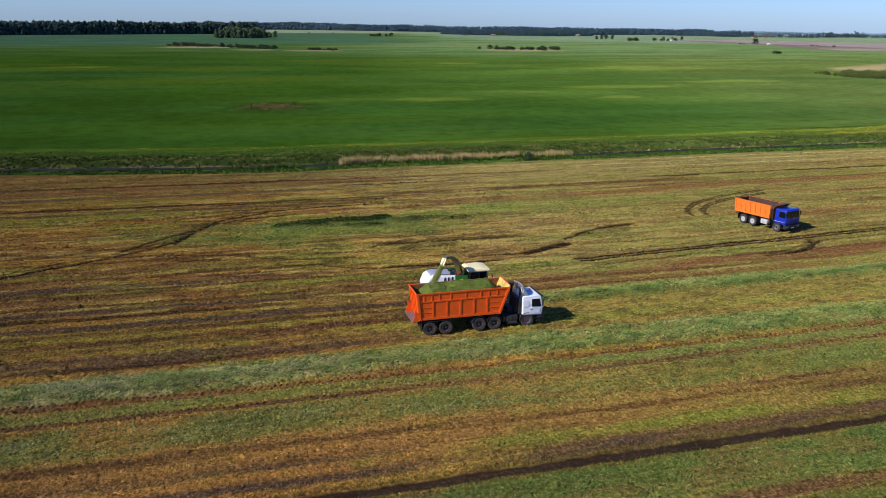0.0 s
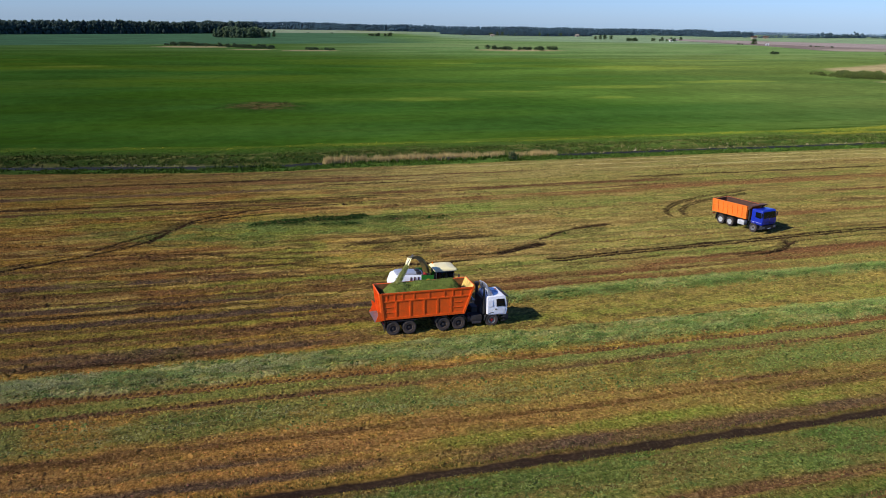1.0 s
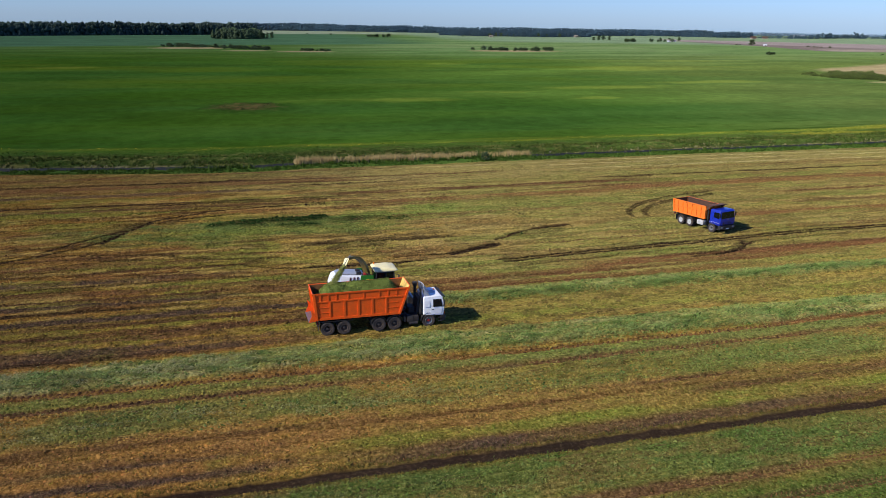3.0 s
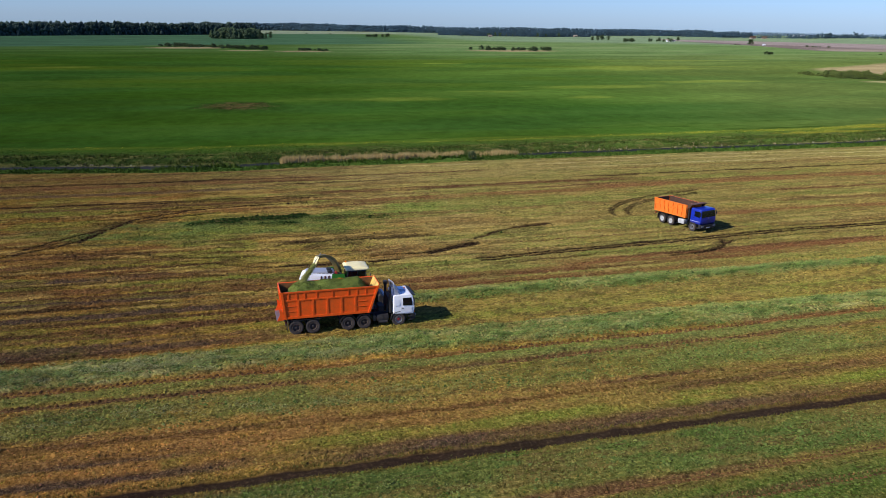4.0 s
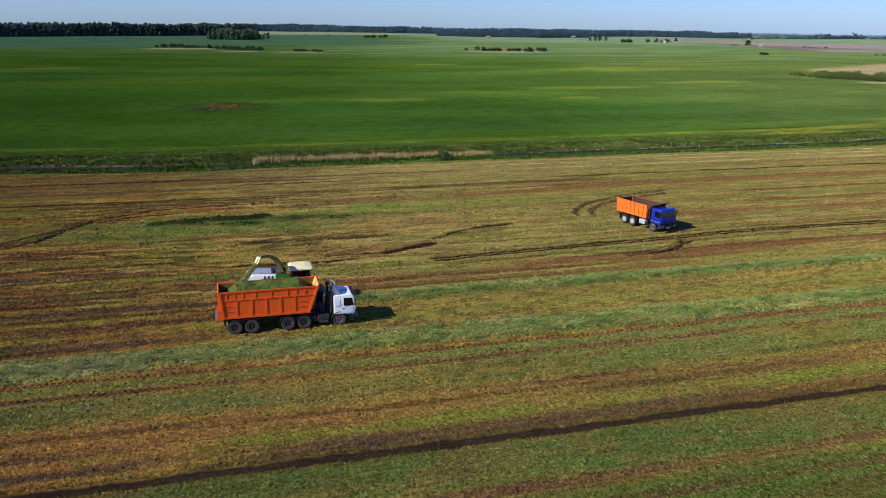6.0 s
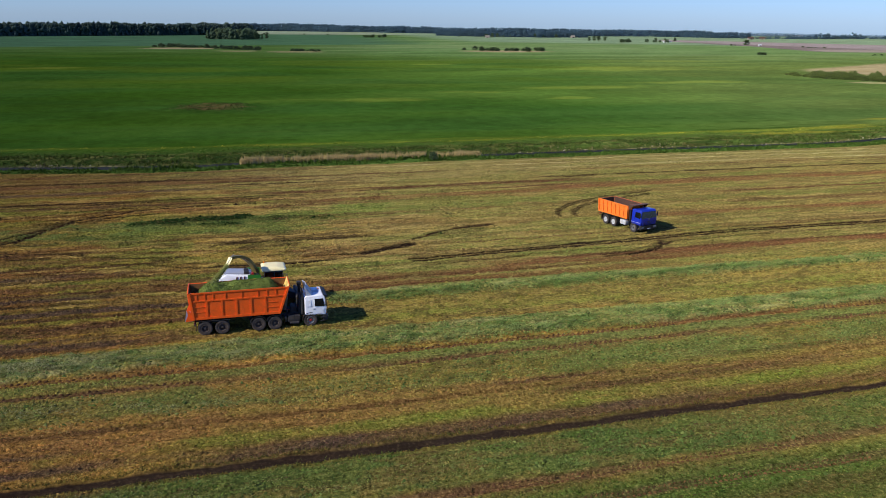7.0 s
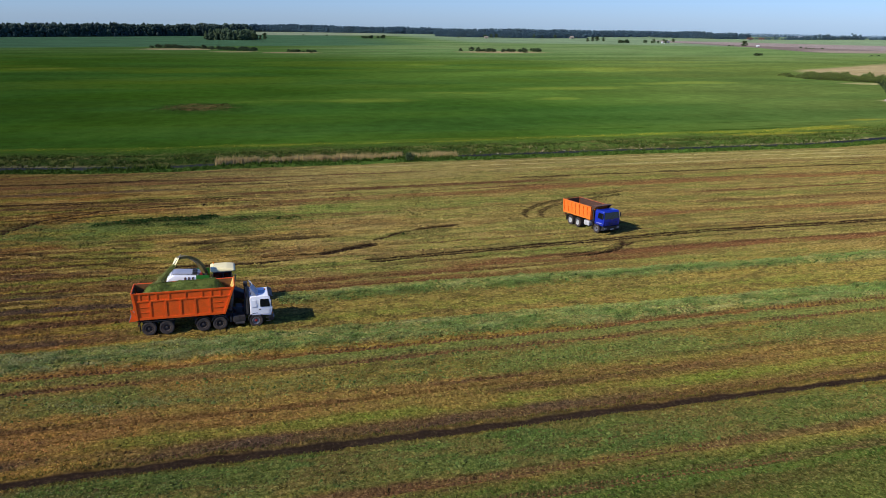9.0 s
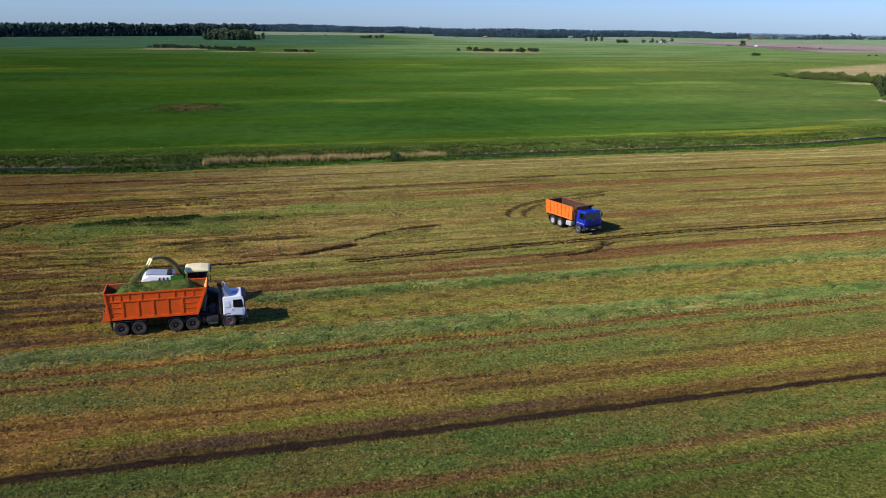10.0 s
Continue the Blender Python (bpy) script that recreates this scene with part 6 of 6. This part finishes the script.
    bmesh.ops.convex_hull(bm, input=bm.verts)
    part("spout_flap", bm, M_CREAM, spout, "pale hinged spout flap")
    part("flap_ram", rod(B(), end + Vector((0.3, 0.1, 0.3)), flap_end + Vector((0, 0, 0.12)), 0.03, 6), M_STEEL, spout)
    part("spout_brace", rod(B(), base + Vector((0.2, 0, 0.6)), rings[6][0] + Vector((0.1, 0.1, -0.1)), 0.04, 6), M_STEEL, spout)
    # grass pick-up in front
    part("feed_housing", profile(B(), [(0.9, 0.7), (2.0, 0.45), (2.0, 1.0), (0.9, 1.5)], -0.5, 0.5, 0.04, 1), M_CHASSIS, t)
    # header coloured dark to stand for the shade between trailer and cab
    head = part("pickup_frame", profile(B(), [(1.95, 0.35), (2.5, 0.3), (2.45, 0.85), (2.1, 1.1), (1.95, 1.0)], -1.55, 1.55, 0.03, 1), M_CHASSIS, t, "dusty grass pick-up header, made dark to merge with a shaded gap")
    part("reel", rod(B(), (2.65, -1.4, 0.42), (2.65, 1.4, 0.42), 0.2, 14), M_STEEL, head)
    for k in range(13):
        y = -1.35 + 2.7 * k / 12
        part("tine", rod(B(), (2.68, y, 0.45), (2.95, y, 0.28), 0.015, 5), M_STEEL, head)
    for side in (1, -1):
        part("gauge_wheel", rod(B(), (2.35, side * 1.62 - 0.06, 0.25), (2.35, side * 1.62 + 0.06, 0.25), 0.25, 14), M_TYRE, head)
    return t, flap_end


SPOUT_TIP, SPOUT_TOP = (-3.15, -2.2, 4.9), 4.9
hx, hy = to_xy(HARV_U, HARV_V)
harvest_pose = pose(hx, hy, 0.0, 0, 0, TRUCK_TURN)
harvester, flap_end = forage_harvester(harvest_pose)

# stream of chopped grass from the spout into the trailer
q = 42000
s = rng.uniform(0, 1, q)
start = harvest_pose @ flap_end
land_at = trailer_pose @ Vector((-0.45, 0.0, 3.0))
pts = np.outer(1 - s, start) + np.outer(s, land_at)
pts[:, 2] += 0.2 * s * (1 - s)
pts += rng.normal(0, 1, (q, 3)) * (0.075 + 0.075 * s)[:, None] * np.array([1, 1, 0.8])
bits(pts, 0.036, "chopped_grass_stream", "stream of chopped green grass falling into the trailer", tones(q, srgb(164, 166, 88), srgb(146, 152, 74), srgb(180, 176, 108)), "grass stream")


# ---- the blue tipper truck ----
def blue_tipper(m):
    """Local x forward from the front axle."""
    t = thing("tipper_truck", m, "blue-cabbed tipper truck with an empty orange ribbed dump body", "truck")
    for side in (1, -1):
        part("chassis_rail", slab(B(), -6.0, 0.9, side * 0.45 - 0.05, side * 0.45 + 0.05, 0.8, 1.12, 0.01), M_CHASSIS, t)
    for x in (-5.9, -4.2, -2.4, -0.9):
        part("cross_member", slab(B(), x - 0.06, x + 0.06, -0.4, 0.4, 0.86, 1.06, 0.01), M_CHASSIS, t)
    axle(t, 0, 0.54, 0.32, 1.22, M_STEEL, M_CHASSIS)
    for x in (-3.35, -4.72):
        axle(t, x, 0.55, 0.29, 1.23, M_RIM_GREY, M_RIM_GREY, dual=True)
        for side in (1, -1):
            mudguard(t, x, 0.64, side * 0.62, side * 1.24)
    body = tipper_body(t, -6.0, -1.02, -6.12, -0.98, 1.36, 2.88, 1.22, M_ORANGE_LIGHT, M_RUST, M_RUST,
                       (0.16, 0.3, 0.44, 0.58, 0.72, 0.86), 2.2, upper=(0.15, 0.165, 0.29, 0.305, 0.43, 0.445, 0.57, 0.585, 0.71, 0.725, 0.85, 0.865), deep=0.085, worn=M_RUST)
    bm = B()
    bmesh.ops.create_grid(bm, x_segments=26, y_segments=22, size=1.0)
    for v in bm.verts:
        x, y = -2.5 + 1.42 * v.co.x, 1.13 * v.co.y
        lump = noise.noise(Vector((x * 2.6, y * 2.6, 4.1))) * 0.22 + noise.noise(Vector((x * 7, y * 7, 1.7))) * 0.1
        rise = max(0.0, 0.55 + 0.5 * v.co.x + 0.35 * v.co.y)
        v.co = Vector((x, y, max(1.47, min(2.86, 1.5 + 0.85 * rise + lump * min(1.0, rise * 2)))))
    part("dirt_crust", bm, M_RUST, body, "dark dried crust of old load", smooth=True)
    part("cab_guard", profile(B(), [(-1.0, 2.92), (-0.05, 3.04), (-0.05, 3.1), (-1.0, 3.0)], -1.2, 1.2, 0.01, 1), M_RUST, t, "rusty steel cab guard")
    for side in (1, -1):
        part("guard_gusset", profile(B(), [(-0.94, 2.45), (-0.86, 2.45), (-0.2, 3.03), (-0.94, 2.94)], side * 1.16 - 0.02, side * 1.16 + 0.02, 0), M_RUST, t)
    cab = part("cab", profile(B(), [(-0.4, 1.03), (1.1, 0.95), (1.24, 1.32), (1.24, 1.82), (1.1, 2.6), (0.93, 2.72), (-0.3, 2.72), (-0.4, 2.6)], -1.2, 1.2, 0.08, 3, 0.1), M_BLUE, t, smooth=True)
    for side in (1, -1):
        y = side * 1.2
        window(cab, "door", [(-0.05, y, 1.1), (0.9, y, 1.1), (0.97, y, 1.72), (-0.05, y, 1.72)], (0, side * 0.012, 0), M_BLUE, "blue cab door")
        window(cab, "side_window", [(0.2, y - side * 0.018, 1.84), (1.02, y - side * 0.018, 1.76), (0.92, y - side * 0.085, 2.44), (0.2, y - side * 0.085, 2.42)], (0, side * 0.02, 0), M_GLASS, "dark side window")
        part("door_handle", slab(B(), 0.0, 0.2, y + side * 0.012 - 0.02, y + side * 0.012 + 0.02, 1.66, 1.72), M_BLACK, cab)
        window(cab, "door_stripe", [(-0.3, y, 1.26), (1.05, y, 1.26), (1.05, y, 1.285), (-0.3, y, 1.285)], (0, side * 0.016, 0), M_WHITE)
        bm = rod(B(), (1.02, side * 1.15, 2.46), (1.2, side * 1.28, 2.42), 0.018, 6)
        slab(bm, 1.14, 1.22, side * 1.3 - 0.09, side * 1.3 + 0.09, 1.95, 2.44, 0.03)
        part("mirror", bm, M_BLACK, cab)
        mudguard(t, 0, 0.64, side * 0.82, side * 1.24, "wheel_arch", M_BLACK, 5, 178)
        part("headlight", slab(B(), 1.27, 1.33, side * 0.92 - 0.18, side * 0.92 + 0.18, 0.66, 0.84, 0.03), M_LAMP, t)
        part("step", slab(B(), 0.72, 1.1, side * 1.2 - 0.1, side * 1.2 + 0.03, 0.5, 0.58), M_BLACK, t)
        part("mud_flap", slab(B(), -5.5, -5.47, side * 0.95 - 0.27, side * 0.95 + 0.27, 0.4, 1.05, 0.005), M_BLACK, t)
        part("tail_light", slab(B(), -6.05, -6.0, side * 0.9 - 0.18, side * 0.9 + 0.18, 0.95, 1.1, 0.01), M_RED, t)
    window(cab, "windscreen", [(1.245, -1.08, 1.8), (1.245, 1.08, 1.8), (1.13, 0.99, 2.52), (1.13, -0.99, 2.52)], (0.02, 0, 0.006), M_GLASS, "wide dark windscreen")
    for k in range(3):
        part("grille_slat", slab(B(), 1.225, 1.27, -0.8, 0.8, 1.12 + 0.13 * k, 1.17 + 0.13 * k, 0.01), M_BLACK, cab)
    part("grille_panel", slab(B(), 1.2, 1.252, -0.98, 0.98, 1.06, 1.6, 0.02), M_BLUE, cab, "blue front grille panel")
    part("badge", rod(B(), (1.24, 0, 1.7), (1.27, 0, 1.7), 0.09, 12), M_STEEL, cab)
    for y in (-0.6, 0.05):
        part("wiper", rod(B(), (1.275, y, 1.88), (1.222, y + 0.45, 2.2), 0.012, 5), M_BLACK, cab)
    part("sun_visor", profile(B(), [(0.96, 2.7), (1.2, 2.55), (1.23, 2.58), (1.0, 2.74)], -1.05, 1.05, 0.008, 1), M_BLUE, cab)
    part("bumper", profile(B(), [(0.9, 0.48), (1.26, 0.48), (1.31, 0.94), (0.9, 0.98)], -1.2, 1.2, 0.05, 2), M_BLACK, t)
    window(t, "number_plate", [(1.312, -0.26, 0.55), (1.312, 0.26, 0.55), (1.312, 0.26, 0.66), (1.312, -0.26, 0.66)], (0.008, 0, 0), M_LENS)
    part("fuel_tank", profile(B(), [(-2.2, 0.55), (-1.3, 0.55), (-1.26, 0.8), (-1.3, 1.1), (-2.2, 1.1), (-2.24, 0.8)], -1.2, -0.6, 0.06, 2), M_RIM_GREY, t, "pale grey fuel tank", smooth=True)
    part("air_tank", rod(B(), (-2.1, 0.9, 0.75), (-1.2, 0.9, 0.75), 0.16, 14), M_STEEL, t)
    part("battery_box", slab(B(), -2.1, -1.3, 0.65, 1.15, 0.95, 1.15, 0.03), M_BLACK, t)
    bm = rod(B(), (-0.78, -1.0, 1.2), (-0.78, -1.0, 2.5), 0.1, 12)
    part("air_filter", bm, M_BLACK, t)
    part("exhaust_pipe", rod(B(), (-0.78, 0.95, 1.1), (-0.78, 0.95, 2.7), 0.05, 10), M_STEEL, t)
    return t


tipper_truck = blue_tipper(pose(39.98, 92.0, 0.0, 0, 0, -58.6))


# ---- bushes and trees that stand alone ----
def plant_parts(height, spread, seed, trunk_share=0.3, clump=0.13, count=70):
    """A plant: tapered trunk with limbs, and a crown of many uneven leaf clumps."""
    r = random.Random(seed)
    bm = B()
    rod(bm, (0, 0, -0.3), (0.02 * height, 0, height * 0.72), 0.022 * height, 7, 0.006 * height)
    tips = []
    for k in range(9):
        a, z = 2 * math.pi * k / 9 + r.uniform(-0.3, 0.3), height * r.uniform(trunk_share * 0.6, 0.62)
        out = spread * r.uniform(0.5, 0.95)
        tip = (out * math.cos(a), out * math.sin(a), z + height * r.uniform(0.1, 0.28))
        rod(bm, (0.01 * height, 0, z), tip, 0.010 * height, 5, 0.003 * height)
        tips.append(tip)
    centres, radii = [], []
    for k in range(count):
        if k % 3 == 0:
            tip = r.choice(tips)
            c = [q + r.gauss(0, spread * 0.18) for q in tip]
        else:
            a, t = r.uniform(0, 2 * math.pi), r.uniform(trunk_share, 1.0)
            reach = spread * math.sqrt(r.random()) * max(0.2, 1 - abs(t - trunk_share - 0.25) * 1.1)
            c = [reach * math.cos(a), reach * math.sin(a), t * height * 0.95]
        centres.append(c)
        radii.append(height * clump * r.uniform(0.45, 1.0))
    return bm, np.array(centres), np.array(radii)


def leaf_spray(centres, radii, per):
    """Leafy twigs: small triangles strewn through each clump, most of them pointing up and outwards."""
    n = len(centres) * per
    c, r = np.repeat(centres, per, axis=0), np.repeat(radii, per)
    way = rng.normal(0, 1, (n, 3)) * np.array([1, 1, 0.8])
    way /= np.linalg.norm(way, axis=1)[:, None]
    root = c + way * (r * rng.uniform(0.15, 0.9, n))[:, None]
    grow = way + np.array([0, 0, 0.7]) + rng.normal(0, 0.3, (n, 3))
    side = np.cross(grow, rng.normal(0, 1, (n, 3)))
    side /= np.linalg.norm(side, axis=1)[:, None]
    w, l = (r * rng.uniform(0.35, 0.6, n))[:, None], (r * rng.uniform(0.7, 1.2, n))[:, None]
    v = np.stack([root - side * w, root + side * w, root + grow * l], 1).reshape(-1, 3)
    v[:, 2] = np.maximum(v[:, 2], 0.0)
    return v, np.arange(3 * n).reshape(-1, 3)


def plant(name, height, spread, seed, label, category, leaf, group="", trunk_share=0.3, clump=0.13, count=70, per=9):
    t = thing(name, Matrix(), label, category, group)
    bm, c, rad = plant_parts(height, spread, seed, trunk_share, clump, count)
    part("trunk", bm, M_BARK, t)
    v, f = leaf_spray(c, rad, per)
    crown = new("crown", array_mesh("crown", v, f, leaf))
    crown.parent = t
    return t


KINDS = {
    "bush": [plant("bush", 3.0, 1.9, k, "rounded green bush in a weedy strip between fields", "bush", M_LEAF, "bushes between the fields", 0.05, 0.17, 60) for k in range(3)],
    "scrub": [plant("scrub_bush", 2.6, 1.5, 10 + k, "tangled olive willow scrub beside the sown field", "bush", M_SCRUB, "scrub beside the sown field", 0.03, 0.075, 190) for k in range(3)],
    "tree": [plant("tree", 8.0, 2.6, 20 + k, "small green broadleaf tree standing in the far fields", "tree", M_LEAF, "lone trees in the far fields", 0.2, 0.11, 80) for k in range(3)],
}
FIRST = set()


def plant_at(kind, x, y, height, squat=1.0):
    src = random.choice(KINDS[kind])
    natural = {"bush": 3.0, "scrub": 2.6, "tree": 8.0}[kind]
    m = pose(x, y, float(ground_height(x, y)[0]), 0, 0, random.uniform(0, 360))
    s = height / natural
    if src.name not in FIRST:
        FIRST.add(src.name)
        ob = src
        ob.matrix_world = m
    else:
        ob = copy_thing(src, m)
    ob.scale = (s * squat, s * squat, s)
    return ob


def hedge(kind, points, count, low, high, scatter, squat=1.0):
    for k in range(count):
        f = (k + random.uniform(0.1, 0.9)) / count * (len(points) - 1)
        i = min(int(f), len(points) - 2)
        (xa, ya), (xb, yb) = points[i], points[i + 1]
        s = f - i
        plant_at(kind, xa + (xb - xa) * s + random.gauss(0, scatter), ya + (yb - ya) * s + random.gauss(0, scatter * 2), random.uniform(low, high), squat)


hedge("bush", [(-226, 664), (-200, 652), (-168, 640)], 46, 0.8, 2.9, 2.4, 1.2)
hedge("bush", [(-168, 636), (-150, 622), (-130, 610)], 32, 0.9, 2.8, 2.2, 1.3)
hedge("bush", [(-106, 604), (-94, 602), (-80, 596)], 14, 0.9, 1.8, 1.5, 1.6)
hedge("bush", [(30, 652), (48, 650), (82, 648)], 28, 1.4, 3.0, 1.8, 1.25)
hedge("bush", [(20, 656), (21, 656)], 1, 2.0, 2.0, 0.1, 1.3)
hedge("scrub", [(169, 383), (171, 378), (175, 371)], 12, 0.6, 1.6, 0.9, 1.5)
hedge("scrub", [(174, 374), (179, 366), (188, 356), (195, 346), (214, 342), (244, 338)], 90, 1.0, 3.2, 2.6, 1.3)
hedge("scrub", [(180, 374), (194, 364), (216, 356), (244, 352)], 50, 1.2, 3.2, 3.0, 1.2)
hedge("tree", [(-204, 900), (-200, 904), (-192, 908)], 5, 5.0, 8.5, 0.6, 0.8)
hedge("tree", [(-104, 1034), (-92, 1040), (-76, 1052)], 10, 2.6, 4.6, 1.5, 1.6)
hedge("tree", [(165, 985), (192, 996)], 4, 4.0, 6.5, 1.0, 1.1)
hedge("bush", [(195, 950), (211, 955)], 5, 2.6, 4.0, 1.5, 1.1)
hedge("tree", [(226, 961), (240, 946), (270, 1000)], 9, 3.0, 5.5, 2.0, 1.1)
hedge("tree", [(307, 858), (307.5, 858)], 1, 6.0, 6.0, 0.1, 1.5)
hedge("bush", [(240, 625), (244, 625)], 2, 1.8, 2.2, 0.3, 1.8)
hedge("bush", [(296, 876), (302, 870)], 2, 0.9, 1.3, 0.5, 1.6)
hedge("bush", [(354, 841), (358, 824), (368, 811)], 5, 0.7, 1.4, 1.5, 1.7)
hedge("bush", [(325, 632), (345, 645), (365, 650)], 7, 0.5, 1.0, 3.0, 1.6)
hedge("bush", [(-290, 1180), (-150, 1150), (20, 1120)], 5, 1.4, 2.4, 6.0, 1.3)
hedge("tree", [(50, 1126), (70, 1155), (165, 1165)], 9, 3.0, 6.0, 4.0, 1.1)
hedge("bush", [(14.3, 139.2), (14.6, 139.3)], 1, 1.3, 1.3, 0.05, 1.0)


bank_tree = plant("bank_tree", 8.5, 3.6, 33, "dark spreading tree on the ditch bank beside bare earth", "tree", M_COPSE, "", 0.22, 0.075, 300)
bank_tree.matrix_world = pose(160.5, 266, float(ground_height(160.5, 266)[0]), 0, 0, 40)
for dx, dy, hh in ((5, -5, 3.0), (9, 4, 3.6), (2, -9, 1.8), (-3, 6, 2.4)):
    plant_at("scrub", 170 + dx, 272 + dy, hh, 1.3)


# ---- pale stones and bare earth under the tree ----
def boulder(x, y, size, seed):
    bm = B()
    bmesh.ops.create_icosphere(bm, subdivisions=2, radius=1.0)
    r = random.Random(seed)
    for v in bm.verts:
        v.co = Vector((v.co.x * size * 1.4, v.co.y * size, v.co.z * size * 0.7)) * (1 + 0.35 * (noise.noise(v.co * 1.3 + Vector((seed, 0, 0)))))
    me = bpy.data.meshes.new("boulder")
    bm.to_mesh(me)
    bm.free()
    me.materials.append(M_STONE)
    ob = new("boulder", me)
    ob.matrix_world = pose(x, y, float(ground_height(x, y)[0]) + size * 0.3, 0, 0, r.uniform(0, 360))
    tagged(ob, "pale weathered boulder on bare earth by a tree", "boulder", "boulders by the bank tree")


for k, (x, y, size) in enumerate(((156.5, 262, 0.6), (158, 260, 0.45), (160, 259, 0.6), (157.5, 258, 0.35), (161.5, 257, 0.55))):
    boulder(x, y, size, k)


# ---- far farmsteads ----
def house(x, y, length, depth, eaves, ridge, turn, walls, roofing, label, category="house", name="farmhouse", windows=3):
    t = thing(name, pose(x, y, float(ground_height(x, y)[0]), 0, 0, turn), label, category)
    a, b = length / 2, depth / 2
    part("walls", slab(B(), -a, a, -b, b, -0.4, eaves, 0), walls, t)
    bm = B()
    pts = [(-b - 0.4, eaves - 0.1), (b + 0.4, eaves - 0.1), (0, ridge)]
    lo, hi = [bm.verts.new((-a - 0.3, p, z)) for p, z in pts], [bm.verts.new((a + 0.3, p, z)) for p, z in pts]
    bm.faces.new(lo), bm.faces.new(hi[::-1])
    for j in range(3):
        bm.faces.new((lo[j], hi[j], hi[(j + 1) % 3], lo[(j + 1) % 3]))
    part("roof", bm, roofing, t)
    for k in range(windows):
        cx = -a + length * (k + 0.5) / windows
        part("window", slab(B(), cx - 0.5, cx + 0.5, -b - 0.03, -b + 0.02, eaves * 0.4, eaves * 0.8, 0), M_GLASS, t)
    part("door", slab(B(), a * 0.05 - 0.45, a * 0.05 + 0.45, -b - 0.04, -b + 0.02, -0.1, eaves * 0.72, 0), M_BARK, t)
    return t


house(253, 974, 3.6, 3, 1.8, 2.8, 12, M_WHITE, M_STONE, "small white farmhouse with a grey roof among trees")
house(262, 990, 4, 3, 1.9, 2.9, 20, M_WHITE, M_STONE, "white farmhouse with a pale roof beside bushes")
house(53, 1124, 5, 4, 1.6, 3.0, 5, M_STONE, M_STONE, "low grey barn with a pale pitched roof", "barn", "barn", 2)
house(174, 1180, 5, 4, 1.6, 3.2, 30, M_STONE, M_STONE, "small pale barn with a pitched roof", "barn", "barn", 2)
house(425, 1192, 7, 5, 2.0, 3.8, 10, M_STONE, M_RUST, "village house with a rusty red roof")
house(444, 1200, 7, 5, 2.0, 3.6, -15, M_STONE, M_RUST, "village house with a brown roof among trees")
house(572, 1400, 17, 8, 2.4, 3.4, 8, M_WHITE, M_WHITE, "long white farm building on the skyline", "farm building", "cattle_shed", 4)
house(323, 863, 2.4, 2.0, 1.1, 1.6, 5, M_WHITE, M_WHITE, "small white field hut beside ploughed land", "hut", "field_hut", 1)
